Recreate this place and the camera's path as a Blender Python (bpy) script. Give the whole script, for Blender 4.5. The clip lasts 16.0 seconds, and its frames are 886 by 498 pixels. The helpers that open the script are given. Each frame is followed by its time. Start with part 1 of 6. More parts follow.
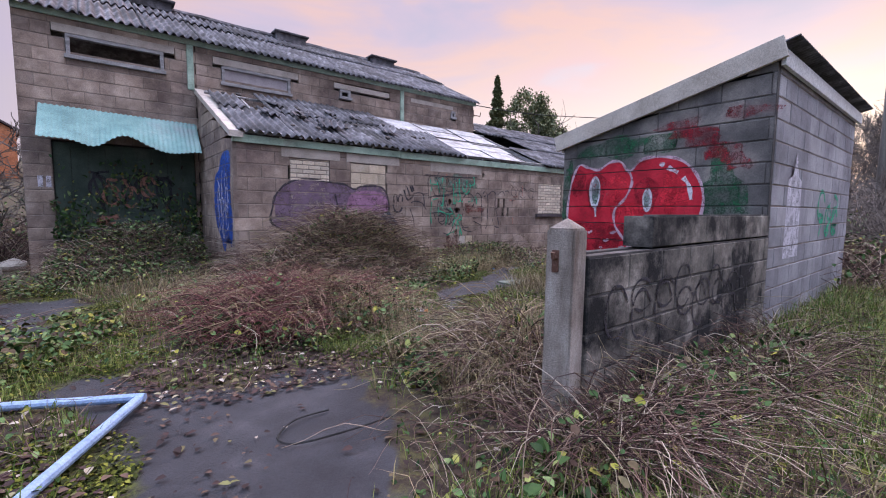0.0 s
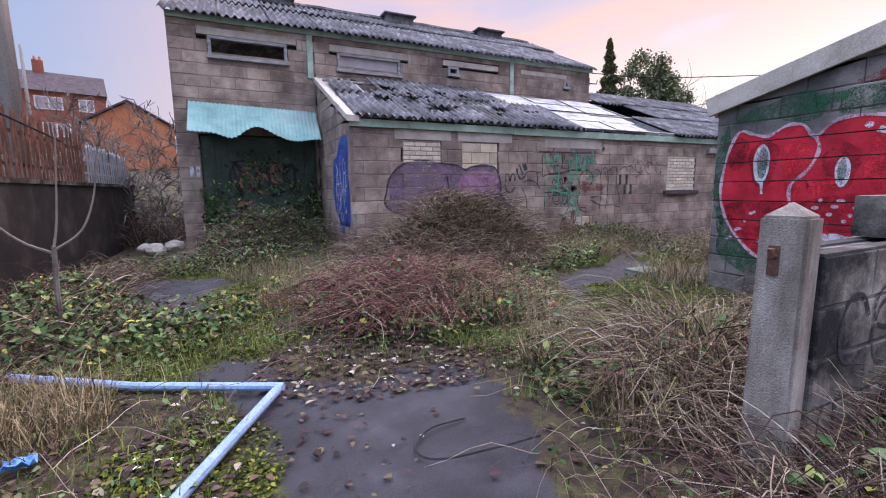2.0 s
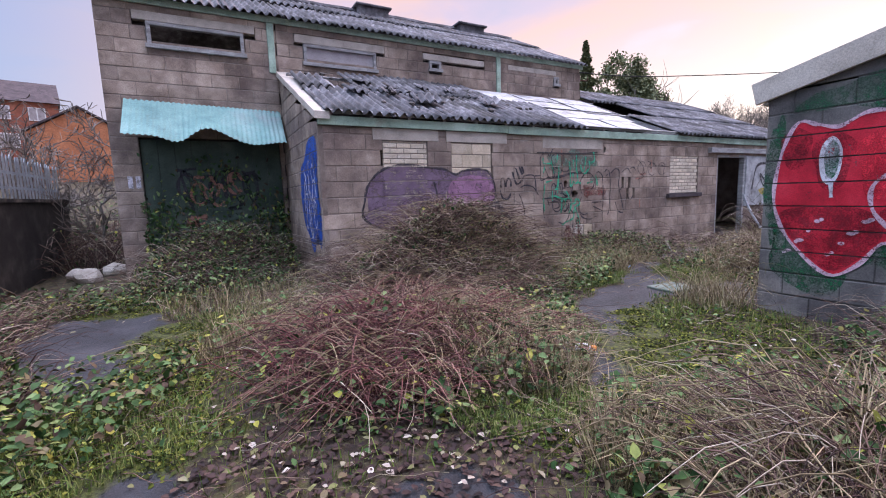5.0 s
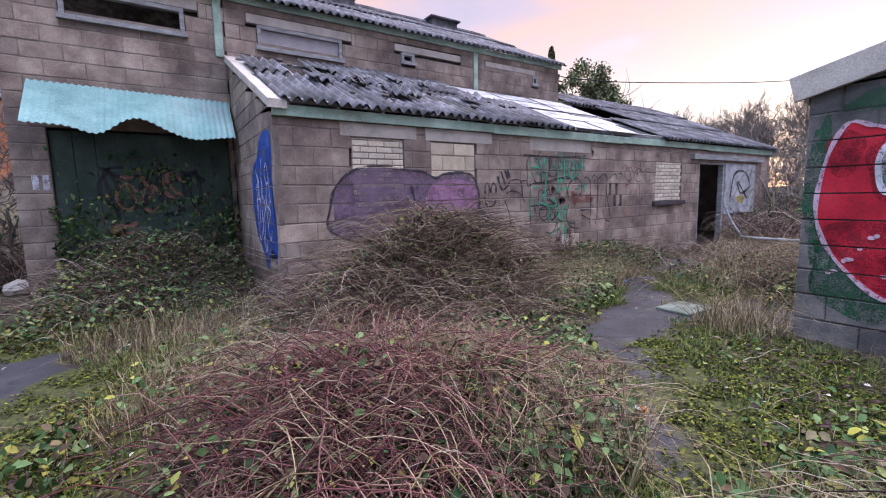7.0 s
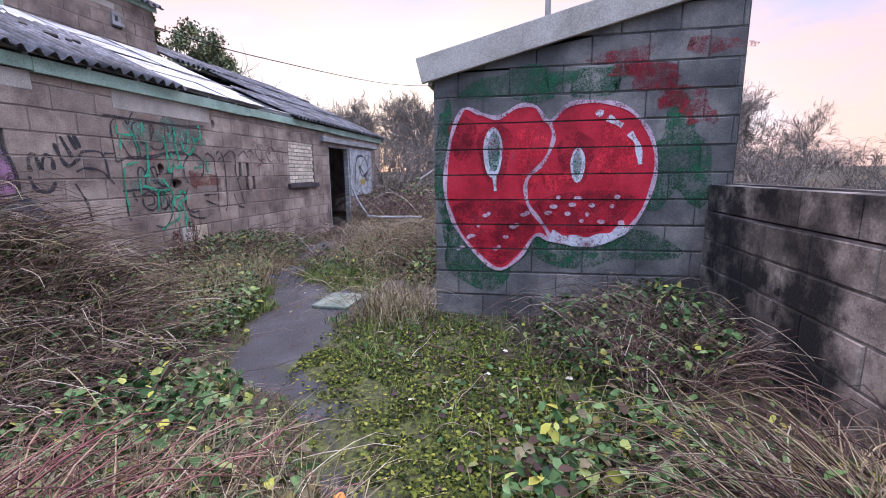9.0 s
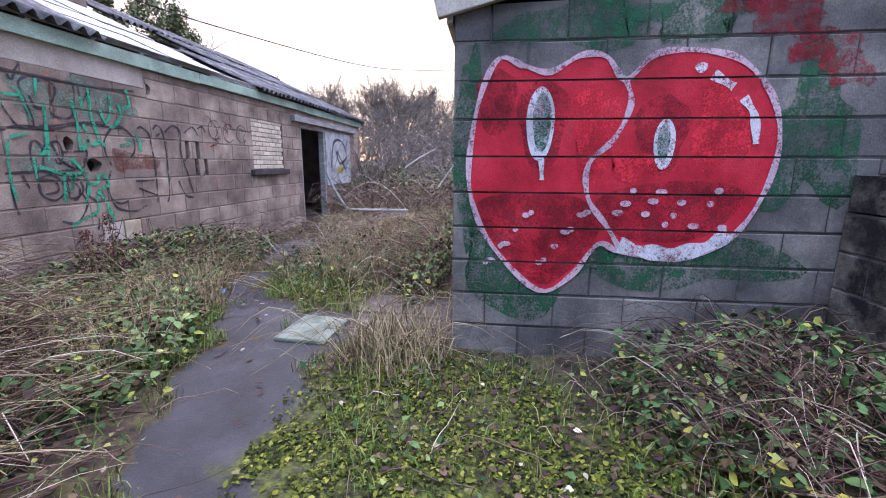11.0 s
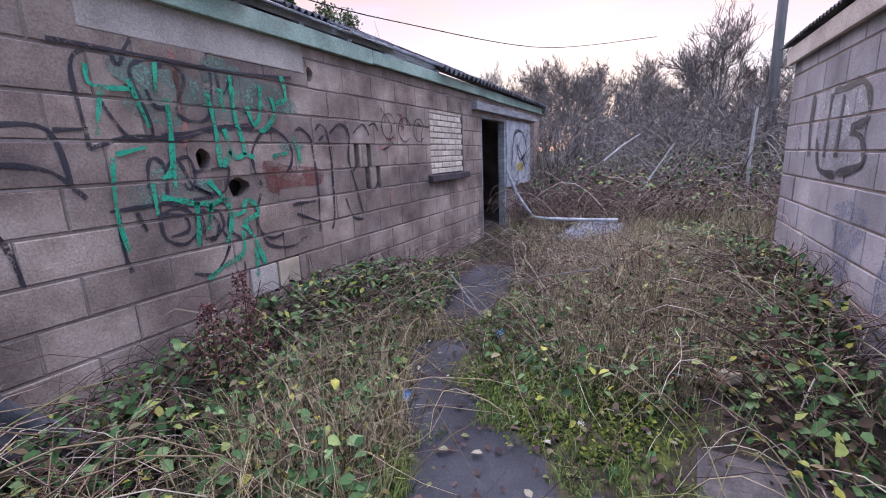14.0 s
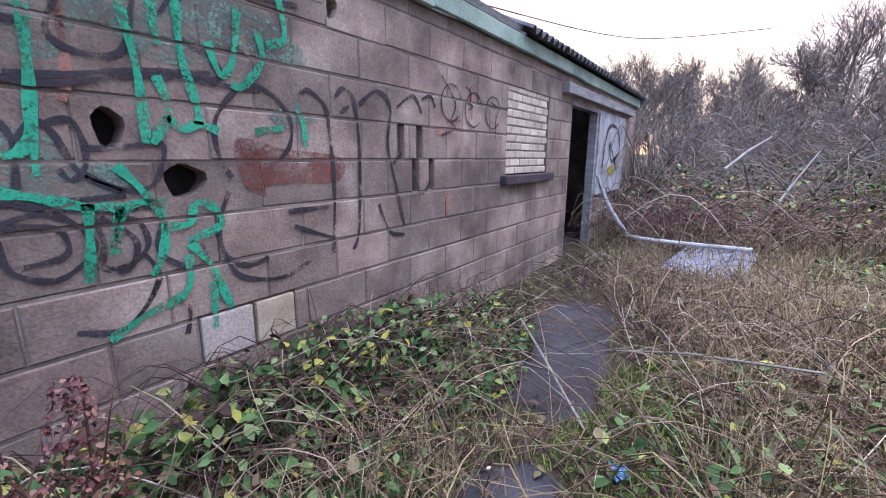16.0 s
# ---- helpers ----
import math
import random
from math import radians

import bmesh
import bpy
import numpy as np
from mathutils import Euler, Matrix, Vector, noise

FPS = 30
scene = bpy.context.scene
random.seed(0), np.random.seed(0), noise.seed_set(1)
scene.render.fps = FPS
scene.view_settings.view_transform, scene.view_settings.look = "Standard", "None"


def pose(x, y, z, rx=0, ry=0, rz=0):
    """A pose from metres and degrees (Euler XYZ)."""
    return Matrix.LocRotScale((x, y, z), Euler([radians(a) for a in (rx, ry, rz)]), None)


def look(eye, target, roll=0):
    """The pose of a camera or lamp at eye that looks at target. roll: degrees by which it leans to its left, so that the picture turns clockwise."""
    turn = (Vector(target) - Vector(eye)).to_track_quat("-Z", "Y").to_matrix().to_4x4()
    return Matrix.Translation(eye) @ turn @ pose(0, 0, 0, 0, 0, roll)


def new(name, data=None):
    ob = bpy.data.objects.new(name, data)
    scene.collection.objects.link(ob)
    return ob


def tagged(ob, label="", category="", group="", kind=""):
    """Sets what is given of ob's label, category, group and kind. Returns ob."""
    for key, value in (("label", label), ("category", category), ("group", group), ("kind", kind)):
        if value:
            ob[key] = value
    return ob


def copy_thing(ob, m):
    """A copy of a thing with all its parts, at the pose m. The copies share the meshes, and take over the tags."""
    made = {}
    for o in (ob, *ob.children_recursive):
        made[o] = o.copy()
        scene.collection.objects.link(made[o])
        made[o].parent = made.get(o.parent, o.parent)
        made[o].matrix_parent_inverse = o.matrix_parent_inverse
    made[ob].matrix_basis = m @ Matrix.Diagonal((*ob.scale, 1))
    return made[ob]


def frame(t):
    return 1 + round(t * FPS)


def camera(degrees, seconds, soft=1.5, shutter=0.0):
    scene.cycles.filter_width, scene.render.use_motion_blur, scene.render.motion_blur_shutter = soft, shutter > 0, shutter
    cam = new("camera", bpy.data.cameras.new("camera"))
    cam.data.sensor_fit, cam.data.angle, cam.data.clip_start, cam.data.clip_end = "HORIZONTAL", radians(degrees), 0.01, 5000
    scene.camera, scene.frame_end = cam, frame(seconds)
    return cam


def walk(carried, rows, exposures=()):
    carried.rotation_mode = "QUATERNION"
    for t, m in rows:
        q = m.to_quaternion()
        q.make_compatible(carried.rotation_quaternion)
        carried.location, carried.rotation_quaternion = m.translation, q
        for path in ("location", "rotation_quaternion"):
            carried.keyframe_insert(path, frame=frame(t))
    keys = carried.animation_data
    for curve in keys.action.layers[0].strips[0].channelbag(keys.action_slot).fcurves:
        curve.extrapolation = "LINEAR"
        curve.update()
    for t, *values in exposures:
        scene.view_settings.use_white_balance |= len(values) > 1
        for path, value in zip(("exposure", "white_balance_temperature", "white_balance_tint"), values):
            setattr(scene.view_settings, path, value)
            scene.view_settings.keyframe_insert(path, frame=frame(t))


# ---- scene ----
cam = camera(92.2, 16.0, soft=1.05)
PATH = [
    (0, (0.66, 0.654, 1.273), (1.909, 2.206, 1.091), 0.5),
    (0.5, (0.626, 0.697, 1.265), (1.858, 2.258, 1.057), 1.6),
    (1, (0.592, 0.792, 1.258), (1.637, 2.481, 1.021), 1.2),
    (1.5, (0.616, 1.02, 1.276), (1.491, 2.796, 0.998), -0.7),
    (2, (0.648, 1.111, 1.305), (1.501, 2.898, 1.027), -0.8),
    (2.5, (0.654, 1.28, 1.297), (1.495, 3.073, 1.012), -0.3),
    (3, (0.657, 1.469, 1.341), (1.499, 3.26, 1.053), -0.4),
    (3.5, (0.718, 1.625, 1.342), (1.574, 3.411, 1.063), -1.5),
    (4, (0.866, 1.845, 1.352), (1.776, 3.605, 1.084), -1.9),
    (4.2, (0.89, 1.919, 1.348), (1.844, 3.656, 1.08), -1.8),
    (6.5, (1.161, 2.847, 1.381), (2.088, 4.604, 1.147), -2.2),
    (7, (1.231, 3.104, 1.395), (2.327, 4.759, 1.152), -1.4),
    (7.5, (1.406, 3.305, 1.399), (2.85, 4.663, 1.132), -1.9),
    (8, (1.679, 3.47, 1.412), (3.376, 4.486, 1.117), -2.6),
    (8.5, (1.891, 3.632, 1.394), (3.771, 4.232, 1.07), -1.4),
    (10.8, (3.145, 4.188, 1.287), (5.109, 4.283, 0.916), 0.1),
    (11, (3.269, 4.259, 1.294), (5.218, 4.487, 0.904), 0.3),
    (11.5, (3.575, 4.429, 1.318), (5.427, 5.047, 0.883), 1.0),
    (12, (3.835, 4.709, 1.343), (5.559, 5.622, 0.9), 0.0),
    (12.5, (4.183, 4.919, 1.356), (5.762, 6.063, 0.911), -0.3),
    (13, (4.489, 5.16, 1.359), (6.056, 6.318, 0.91), 0.1),
    (13.5, (4.78, 5.447, 1.375), (6.45, 6.472, 0.974), -0.9),
    (14, (5.13, 5.655, 1.415), (6.88, 6.526, 0.994), -2.4),
    (14.5, (5.42, 5.843, 1.389), (7.284, 6.426, 0.961), -1.8),
    (15, (5.718, 6.058, 1.384), (7.586, 6.623, 0.949), -1.7),
    (15.5, (6.073, 6.193, 1.386), (7.83, 7.049, 0.96), -1.3),
    (16, (6.355, 6.406, 1.375), (7.97, 7.506, 0.946), 0.5),
]
walk(cam, [(t, look(eye, target, roll)) for t, eye, target, roll in PATH],
     exposures=[(0, 0.6, 6450, 10), (2, 0.75, 6400, 10), (4, 0.8, 6400, 10), (7, 0.8, 6350, 10), (8.5, 0.9, 6150, 9), (11, 1.15, 6150, 9), (11.5, 1.5, 6200, 9), (12, 1.4, 6050, 9), (13, 0.95, 5900, 9), (13.5, 0.78, 5900, 10), (15, 0.85, 6050, 10), (16, 1.15, 6100, 9)])

# ---- light ----
world = bpy.data.worlds.new("sky")
scene.world = world
world.use_nodes = True
wn, wl = world.node_tree.nodes, world.node_tree.links
wn.clear()
w_out = wn.new("ShaderNodeOutputWorld")
w_bg = wn.new("ShaderNodeBackground")
w_sky = wn.new("ShaderNodeTexSky")
w_sky.sky_type = "NISHITA"
w_sky.sun_disc = False
w_sky.sun_elevation = radians(4)
w_sky.sun_rotation = radians(78)
w_tc = wn.new("ShaderNodeTexCoord")
w_map = wn.new("ShaderNodeMapping")
w_map.inputs["Scale"].default_value = (1.2, 1.2, 4.2)
w_map.inputs["Rotation"].default_value = (0.15, 0.1, 0.5)
w_noise = wn.new("ShaderNodeTexNoise")
w_noise.inputs["Scale"].default_value = 1.5
w_noise.inputs["Detail"].default_value = 6
w_noise.inputs["Roughness"].default_value = 0.5
w_noise.inputs["Distortion"].default_value = 0.5
wl.new(w_tc.outputs["Generated"], w_map.inputs["Vector"])
wl.new(w_map.outputs["Vector"], w_noise.inputs["Vector"])


def w_dot(v):
    n = wn.new("ShaderNodeVectorMath")
    n.operation = "DOT_PRODUCT"
    wl.new(w_tc.outputs["Generated"], n.inputs[0])
    n.inputs[1].default_value = v
    return n.outputs["Value"]


def w_ramp(value, stops):
    n = wn.new("ShaderNodeValToRGB")
    e = n.color_ramp.elements
    while len(e) < len(stops):
        e.new(0.5)
    for k, (p, c) in enumerate(stops):
        e[k].position, e[k].color = p, (*c, 1)
    wl.new(value, n.inputs["Fac"])
    return n.outputs["Color"]


def w_mix(a, b, fac, mode="MIX"):
    n = wn.new("ShaderNodeMix")
    n.data_type, n.blend_type = "RGBA", mode
    for sock, val in ((n.inputs[6], a), (n.inputs[7], b), (n.inputs[0], fac)):
        if isinstance(val, (int, float, tuple)):
            sock.default_value = val
        else:
            wl.new(val, sock)
    return n.outputs[2]


def w_remap(value, lo, hi):
    n = wn.new("ShaderNodeMapRange")
    n.interpolation_type = "SMOOTHSTEP"
    n.inputs["From Min"].default_value, n.inputs["From Max"].default_value = lo, hi
    wl.new(value, n.inputs["Value"])
    return n.outputs["Result"]


# dusk: clear cool blue away from the low sun, thin pink and orange cloud towards it
toward = w_dot((0.94, 0.34, 0.0))
cool = w_ramp(w_dot((0, 0, 1)), [(0.0, (0.38, 0.43, 0.58)), (0.35, (0.30, 0.37, 0.58)), (1.0, (0.50, 0.55, 0.68))])
cloud = w_ramp(w_noise.outputs["Fac"], [(0.28, (0.42, 0.44, 0.58)), (0.42, (0.60, 0.48, 0.58)), (0.52, (0.80, 0.52, 0.46)), (0.62, (0.78, 0.50, 0.50)), (0.74, (0.62, 0.58, 0.68))])
cloudy = w_mix(cool, cloud, w_remap(toward, -0.05, 0.55))
sun_near = w_remap(toward, 0.55, 1.0)
horizon = w_remap(w_dot((0, 0, -1)), -0.42, -0.02)
prod = wn.new("ShaderNodeMath")
prod.operation = "MULTIPLY"
wl.new(sun_near, prod.inputs[0])
wl.new(horizon, prod.inputs[1])
lit = w_mix(cloudy, (0.90, 0.78, 0.76, 1), prod.outputs[0])
w_bg.inputs["Strength"].default_value = 1.0
nish = w_mix(w_sky.outputs["Color"], (0.03, 0.03, 0.033, 1), 1.0, "MULTIPLY")
zenith = w_mix((0.72, 0.73, 0.76, 1), (4.6, 4.6, 4.85, 1), w_remap(w_dot((0, 0, 1)), 0.48, 0.92))
wl.new(w_mix(w_mix(lit, nish, 1.0, "ADD"), zenith, 1.0, "MULTIPLY"), w_bg.inputs["Color"])
wl.new(w_bg.outputs[0], w_out.inputs["Surface"])

sun = new("sun", bpy.data.lights.new("sun", "SUN"))
sun.data.energy, sun.data.angle, sun.data.color = 0.7, radians(25), (1.0, 0.92, 0.88)
sun.matrix_world = look((30, 10, 12), (0, 0, 0))


# ---- materials ----
def mat_base(name, rough=0.85, metal=0.0, spec=0.3):
    m = bpy.data.materials.new(name)
    m.use_nodes = True
    nt = m.node_tree
    b = nt.nodes["Principled BSDF"]
    b.inputs["Roughness"].default_value = rough
    b.inputs["Metallic"].default_value = metal
    b.inputs["Specular IOR Level"].default_value = spec
    return m, nt, b


def ramp_of(nt, value, stops):
    n = nt.nodes.new("ShaderNodeValToRGB")
    e = n.color_ramp.elements
    while len(e) < len(stops):
        e.new(0.5)
    for k, (p, c) in enumerate(stops):
        e[k].position, e[k].color = p, (*c, 1)
    nt.links.new(value, n.inputs["Fac"])
    return n.outputs["Color"]


def noise_of(nt, scale, detail=5, rough=0.6, stretch=(1, 1, 1)):
    g = nt.nodes.new("ShaderNodeNewGeometry")
    mp = nt.nodes.new("ShaderNodeMapping")
    mp.inputs["Scale"].default_value = stretch
    n = nt.nodes.new("ShaderNodeTexNoise")
    n.inputs["Scale"].default_value, n.inputs["Detail"].default_value, n.inputs["Roughness"].default_value = scale, detail, rough
    nt.links.new(g.outputs["Position"], mp.inputs["Vector"])
    nt.links.new(mp.outputs["Vector"], n.inputs["Vector"])
    return n.outputs["Fac"]


def mix_of(nt, a, b, fac, mode="MIX"):
    n = nt.nodes.new("ShaderNodeMix")
    n.data_type, n.blend_type = "RGBA", mode
    for sock, val in ((n.inputs[6], a), (n.inputs[7], b), (n.inputs[0], fac)):
        if isinstance(val, (int, float)):
            sock.default_value = val
        elif isinstance(val, tuple):
            sock.default_value = (*val, 1) if len(val) == 3 else val
        else:
            nt.links.new(val, sock)
    return n.outputs[2]


def step_of(nt, value, lo, hi):
    n = nt.nodes.new("ShaderNodeMapRange")
    n.inputs["From Min"].default_value, n.inputs["From Max"].default_value = lo, hi
    nt.links.new(value, n.inputs["Value"])
    return n.outputs["Result"]


def bump_of(nt, b, height, strength=0.4, dist=0.01):
    n = nt.nodes.new("ShaderNodeBump")
    n.inputs["Strength"].default_value, n.inputs["Distance"].default_value = strength, dist
    nt.links.new(height, n.inputs["Height"])
    nt.links.new(n.outputs["Normal"], b.inputs["Normal"])


def random_of(nt, island=False):
    if island:
        return nt.nodes.new("ShaderNodeNewGeometry").outputs["Random Per Island"]
    return nt.nodes.new("ShaderNodeObjectInfo").outputs["Random"]


def rough_mat(name, dark, mid, light, scale=3.0, grain=60.0, rough=0.88, piece=False, island=False, stain=None, stain_at=(0.55, 0.7), bump=0.4, metal=0.0, spec=0.25, stretch=(1, 1, 1)):
    """A weathered surface: stains at one scale, grain at another, pieces varied at random."""
    m, nt, b = mat_base(name, rough, metal, spec)
    big, fine = noise_of(nt, scale, 6, 0.65, stretch), noise_of(nt, grain, 3, 0.7)
    col = ramp_of(nt, big, [(0.3, dark), (0.52, mid), (0.72, light)])
    if stain:
        col = mix_of(nt, col, stain, step_of(nt, noise_of(nt, scale * 0.45, 7, 0.7, stretch), *stain_at))
    if piece or island:
        tint = ramp_of(nt, random_of(nt, island), [(0.0, (0.80, 0.78, 0.77)), (0.5, (1.0, 0.98, 0.95)), (1.0, (1.16, 1.12, 1.08))])
        col = mix_of(nt, col, tint, 1.0, "MULTIPLY")
    col = mix_of(nt, col, ramp_of(nt, fine, [(0.3, (0.6, 0.6, 0.6)), (0.7, (1.3, 1.3, 1.3))]), 0.7, "MULTIPLY")
    nt.links.new(col, b.inputs["Base Color"])
    bump_of(nt, b, fine, bump, 0.006)
    return m


def island_mat(name, stops, rough=0.7, spec=0.25, trans=0.0):
    m, nt, b = mat_base(name, rough, 0.0, spec)
    col = ramp_of(nt, random_of(nt, True), stops)
    col = mix_of(nt, col, ramp_of(nt, noise_of(nt, 35, 3), [(0.3, (0.65, 0.65, 0.65)), (0.7, (1.3, 1.3, 1.3))]), 0.6, "MULTIPLY")
    nt.links.new(col, b.inputs["Base Color"])
    return m


M_BLOCK = rough_mat("concrete_block", (0.15, 0.112, 0.095), (0.35, 0.275, 0.23), (0.52, 0.43, 0.37), 2.2, 70, piece=True, stain=(0.15, 0.112, 0.105), stain_at=(0.47, 0.68), bump=0.8)
M_SHED = rough_mat("sooty_block", (0.045, 0.045, 0.047), (0.15, 0.14, 0.14), (0.33, 0.30, 0.28), 1.6, 90, piece=True, stain=(0.25, 0.22, 0.19), stain_at=(0.58, 0.8), bump=0.6)
M_SHEDSIDE = rough_mat("grey_block", (0.19, 0.185, 0.20), (0.34, 0.33, 0.36), (0.48, 0.47, 0.50), 1.3, 90, piece=True, stain=(0.19, 0.17, 0.20), bump=0.6)
M_LOWWALL = rough_mat("mouldy_block", (0.04, 0.04, 0.04), (0.19, 0.172, 0.155), (0.45, 0.41, 0.37), 3.0, 80, piece=True, stain=(0.02, 0.02, 0.022), stain_at=(0.44, 0.56), bump=0.7)
M_MORTAR = rough_mat("mortar", (0.13, 0.10, 0.088), (0.25, 0.20, 0.172), (0.46, 0.40, 0.36), 2.4, 120)
M_DARKMORTAR = rough_mat("dark_mortar", (0.03, 0.028, 0.028), (0.08, 0.074, 0.072), (0.26, 0.24, 0.23), 3, 120)
# near-black base colour puts shade into whatever shows through holes and openings
M_INNER_SHADE = rough_mat("shade_toned_inner_leaf", (0.04, 0.036, 0.033), (0.07, 0.06, 0.055), (0.10, 0.09, 0.08), 2, 40)
M_BRICK = rough_mat("painted_brick", (0.52, 0.44, 0.35), (0.68, 0.59, 0.48), (0.78, 0.70, 0.60), 6, 90, piece=True)
M_PALEBLOCK = rough_mat("pale_block", (0.46, 0.38, 0.28), (0.62, 0.52, 0.40), (0.70, 0.61, 0.50), 4, 90, piece=True)
M_LINTEL = rough_mat("lintel_concrete", (0.36, 0.31, 0.265), (0.52, 0.455, 0.40), (0.62, 0.56, 0.50), 2.5, 80)
M_GREENWOOD = rough_mat("green_painted_wood", (0.22, 0.30, 0.24), (0.38, 0.50, 0.40), (0.50, 0.62, 0.52), 3, 60, rough=0.6, stain=(0.30, 0.27, 0.22), stain_at=(0.56, 0.7))
M_GREYWOOD = rough_mat("weathered_wood", (0.20, 0.19, 0.19), (0.33, 0.32, 0.32), (0.46, 0.45, 0.45), 3, 70, rough=0.8, stretch=(1, 1, 6))
M_ROOF = rough_mat("fibre_cement", (0.05, 0.05, 0.056), (0.145, 0.142, 0.16), (0.34, 0.34, 0.365), 3.2, 40, piece=True, stain=(0.06, 0.058, 0.06), stain_at=(0.47, 0.6), bump=0.7)
M_WHITEBOARD = rough_mat("white_lining_board", (0.26, 0.26, 0.27), (0.46, 0.46, 0.47), (0.64, 0.64, 0.65), 3.5, 40, rough=0.75, stain=(0.20, 0.19, 0.19), stain_at=(0.54, 0.66))
M_TIN = rough_mat("turquoise_tin", (0.13, 0.25, 0.24), (0.23, 0.41, 0.385), (0.38, 0.54, 0.51), 1.4, 60, rough=0.5, stain=(0.30, 0.33, 0.33), bump=0.2)
M_DOOR = rough_mat("dark_green_door", (0.04, 0.06, 0.047), (0.085, 0.115, 0.09), (0.16, 0.18, 0.15), 1.5, 60, rough=0.6)
M_DARK = rough_mat("dark_interior", (0.012, 0.011, 0.011), (0.02, 0.018, 0.017), (0.03, 0.028, 0.026), 2, 30)
M_POST = rough_mat("pebbled_concrete", (0.17, 0.14, 0.12), (0.34, 0.295, 0.26), (0.52, 0.47, 0.43), 7, 120, stain=(0.16, 0.12, 0.10), stain_at=(0.5, 0.68), bump=1.0, stretch=(1, 1, 0.35))
M_RUST = rough_mat("rusty_iron", (0.07, 0.035, 0.025), (0.15, 0.075, 0.055), (0.26, 0.16, 0.13), 5, 80, rough=0.75, piece=True)
M_PALISADE = rough_mat("galvanised_steel", (0.30, 0.33, 0.37), (0.44, 0.48, 0.53), (0.56, 0.60, 0.64), 3, 60, rough=0.5, metal=0.3)
M_PIPE = rough_mat("blue_pipe", (0.20, 0.30, 0.50), (0.27, 0.39, 0.62), (0.36, 0.47, 0.66), 5, 60, rough=0.4, spec=0.5, bump=0.1)
M_GREYPIPE = rough_mat("grey_pipe", (0.28, 0.28, 0.29), (0.42, 0.42, 0.43), (0.55, 0.55, 0.55), 5, 60, rough=0.5)
M_SLAB = rough_mat("greenish_slab", (0.08, 0.10, 0.08), (0.17, 0.20, 0.168), (0.26, 0.29, 0.255), 6, 60)
M_FLAG = rough_mat("brown_flagstone", (0.05, 0.043, 0.04), (0.10, 0.088, 0.083), (0.18, 0.16, 0.148), 6, 80)
M_SHEET = rough_mat("black_corrugated", (0.02, 0.02, 0.022), (0.05, 0.05, 0.055), (0.14, 0.14, 0.15), 2.5, 50, stain=(0.22, 0.22, 0.22), stain_at=(0.62, 0.7))
M_PLASTIC = rough_mat("clear_plastic", (0.5, 0.52, 0.6), (0.62, 0.64, 0.72), (0.75, 0.76, 0.8), 12, 80, rough=0.3, spec=0.6)
M_BLUEBAG = rough_mat("blue_wrapper", (0.08, 0.22, 0.55), (0.14, 0.36, 0.75), (0.4, 0.6, 0.85), 20, 80, rough=0.3, spec=0.5)
M_ORANGE = rough_mat("orange_cap", (0.7, 0.2, 0.03), (0.8, 0.27, 0.05), (0.85, 0.35, 0.1), 20, 80, rough=0.4)
M_REDBRICK = rough_mat("red_brick", (0.22, 0.075, 0.05), (0.32, 0.115, 0.075), (0.42, 0.17, 0.11), 1.2, 12)
M_ORANGEBRICK = rough_mat("orange_brick", (0.38, 0.14, 0.07), (0.50, 0.20, 0.10), (0.58, 0.26, 0.14), 1.2, 12)
M_TILE = rough_mat("brown_roof_tile", (0.05, 0.04, 0.045), (0.09, 0.07, 0.075), (0.13, 0.10, 0.10), 2, 20)
M_WHITEFRAME = rough_mat("white_frame", (0.6, 0.6, 0.6), (0.72, 0.72, 0.72), (0.8, 0.8, 0.8), 3, 40, rough=0.5)
M_BARK = rough_mat("bark", (0.10, 0.085, 0.075), (0.19, 0.165, 0.15), (0.30, 0.27, 0.25), 4, 50)
M_TWIG = island_mat("grey_twigs", [(0.0, (0.09, 0.075, 0.07)), (0.5, (0.16, 0.135, 0.12)), (1.0, (0.26, 0.22, 0.195))])
M_POLE = rough_mat("weathered_pole", (0.16, 0.15, 0.14), (0.25, 0.235, 0.22), (0.34, 0.32, 0.30), 4, 50, stretch=(1, 1, 0.1))
M_WIRE = rough_mat("black_cable", (0.02, 0.02, 0.02), (0.035, 0.035, 0.035), (0.05, 0.05, 0.05), 4, 50)
M_GRASS = island_mat("green_grass", [(0.0, (0.05, 0.10, 0.015)), (0.42, (0.12, 0.20, 0.03)), (0.65, (0.20, 0.245, 0.055)), (1.0, (0.30, 0.25, 0.11))])
M_STRAW = island_mat("dry_grass", [(0.0, (0.10, 0.07, 0.04)), (0.4, (0.22, 0.165, 0.095)), (0.75, (0.40, 0.32, 0.20)), (1.0, (0.17, 0.17, 0.06))])
M_STEM = island_mat("bramble_stems", [(0.0, (0.025, 0.015, 0.015)), (0.35, (0.08, 0.042, 0.038)), (0.65, (0.15, 0.09, 0.07)), (0.86, (0.30, 0.225, 0.17)), (0.95, (0.55, 0.47, 0.38)), (1.0, (0.13, 0.11, 0.05))])
M_REDSTEM = island_mat("red_bramble_stems", [(0.0, (0.025, 0.01, 0.01)), (0.35, (0.10, 0.034, 0.036)), (0.65, (0.19, 0.07, 0.066)), (0.9, (0.33, 0.20, 0.16)), (1.0, (0.24, 0.16, 0.085))])
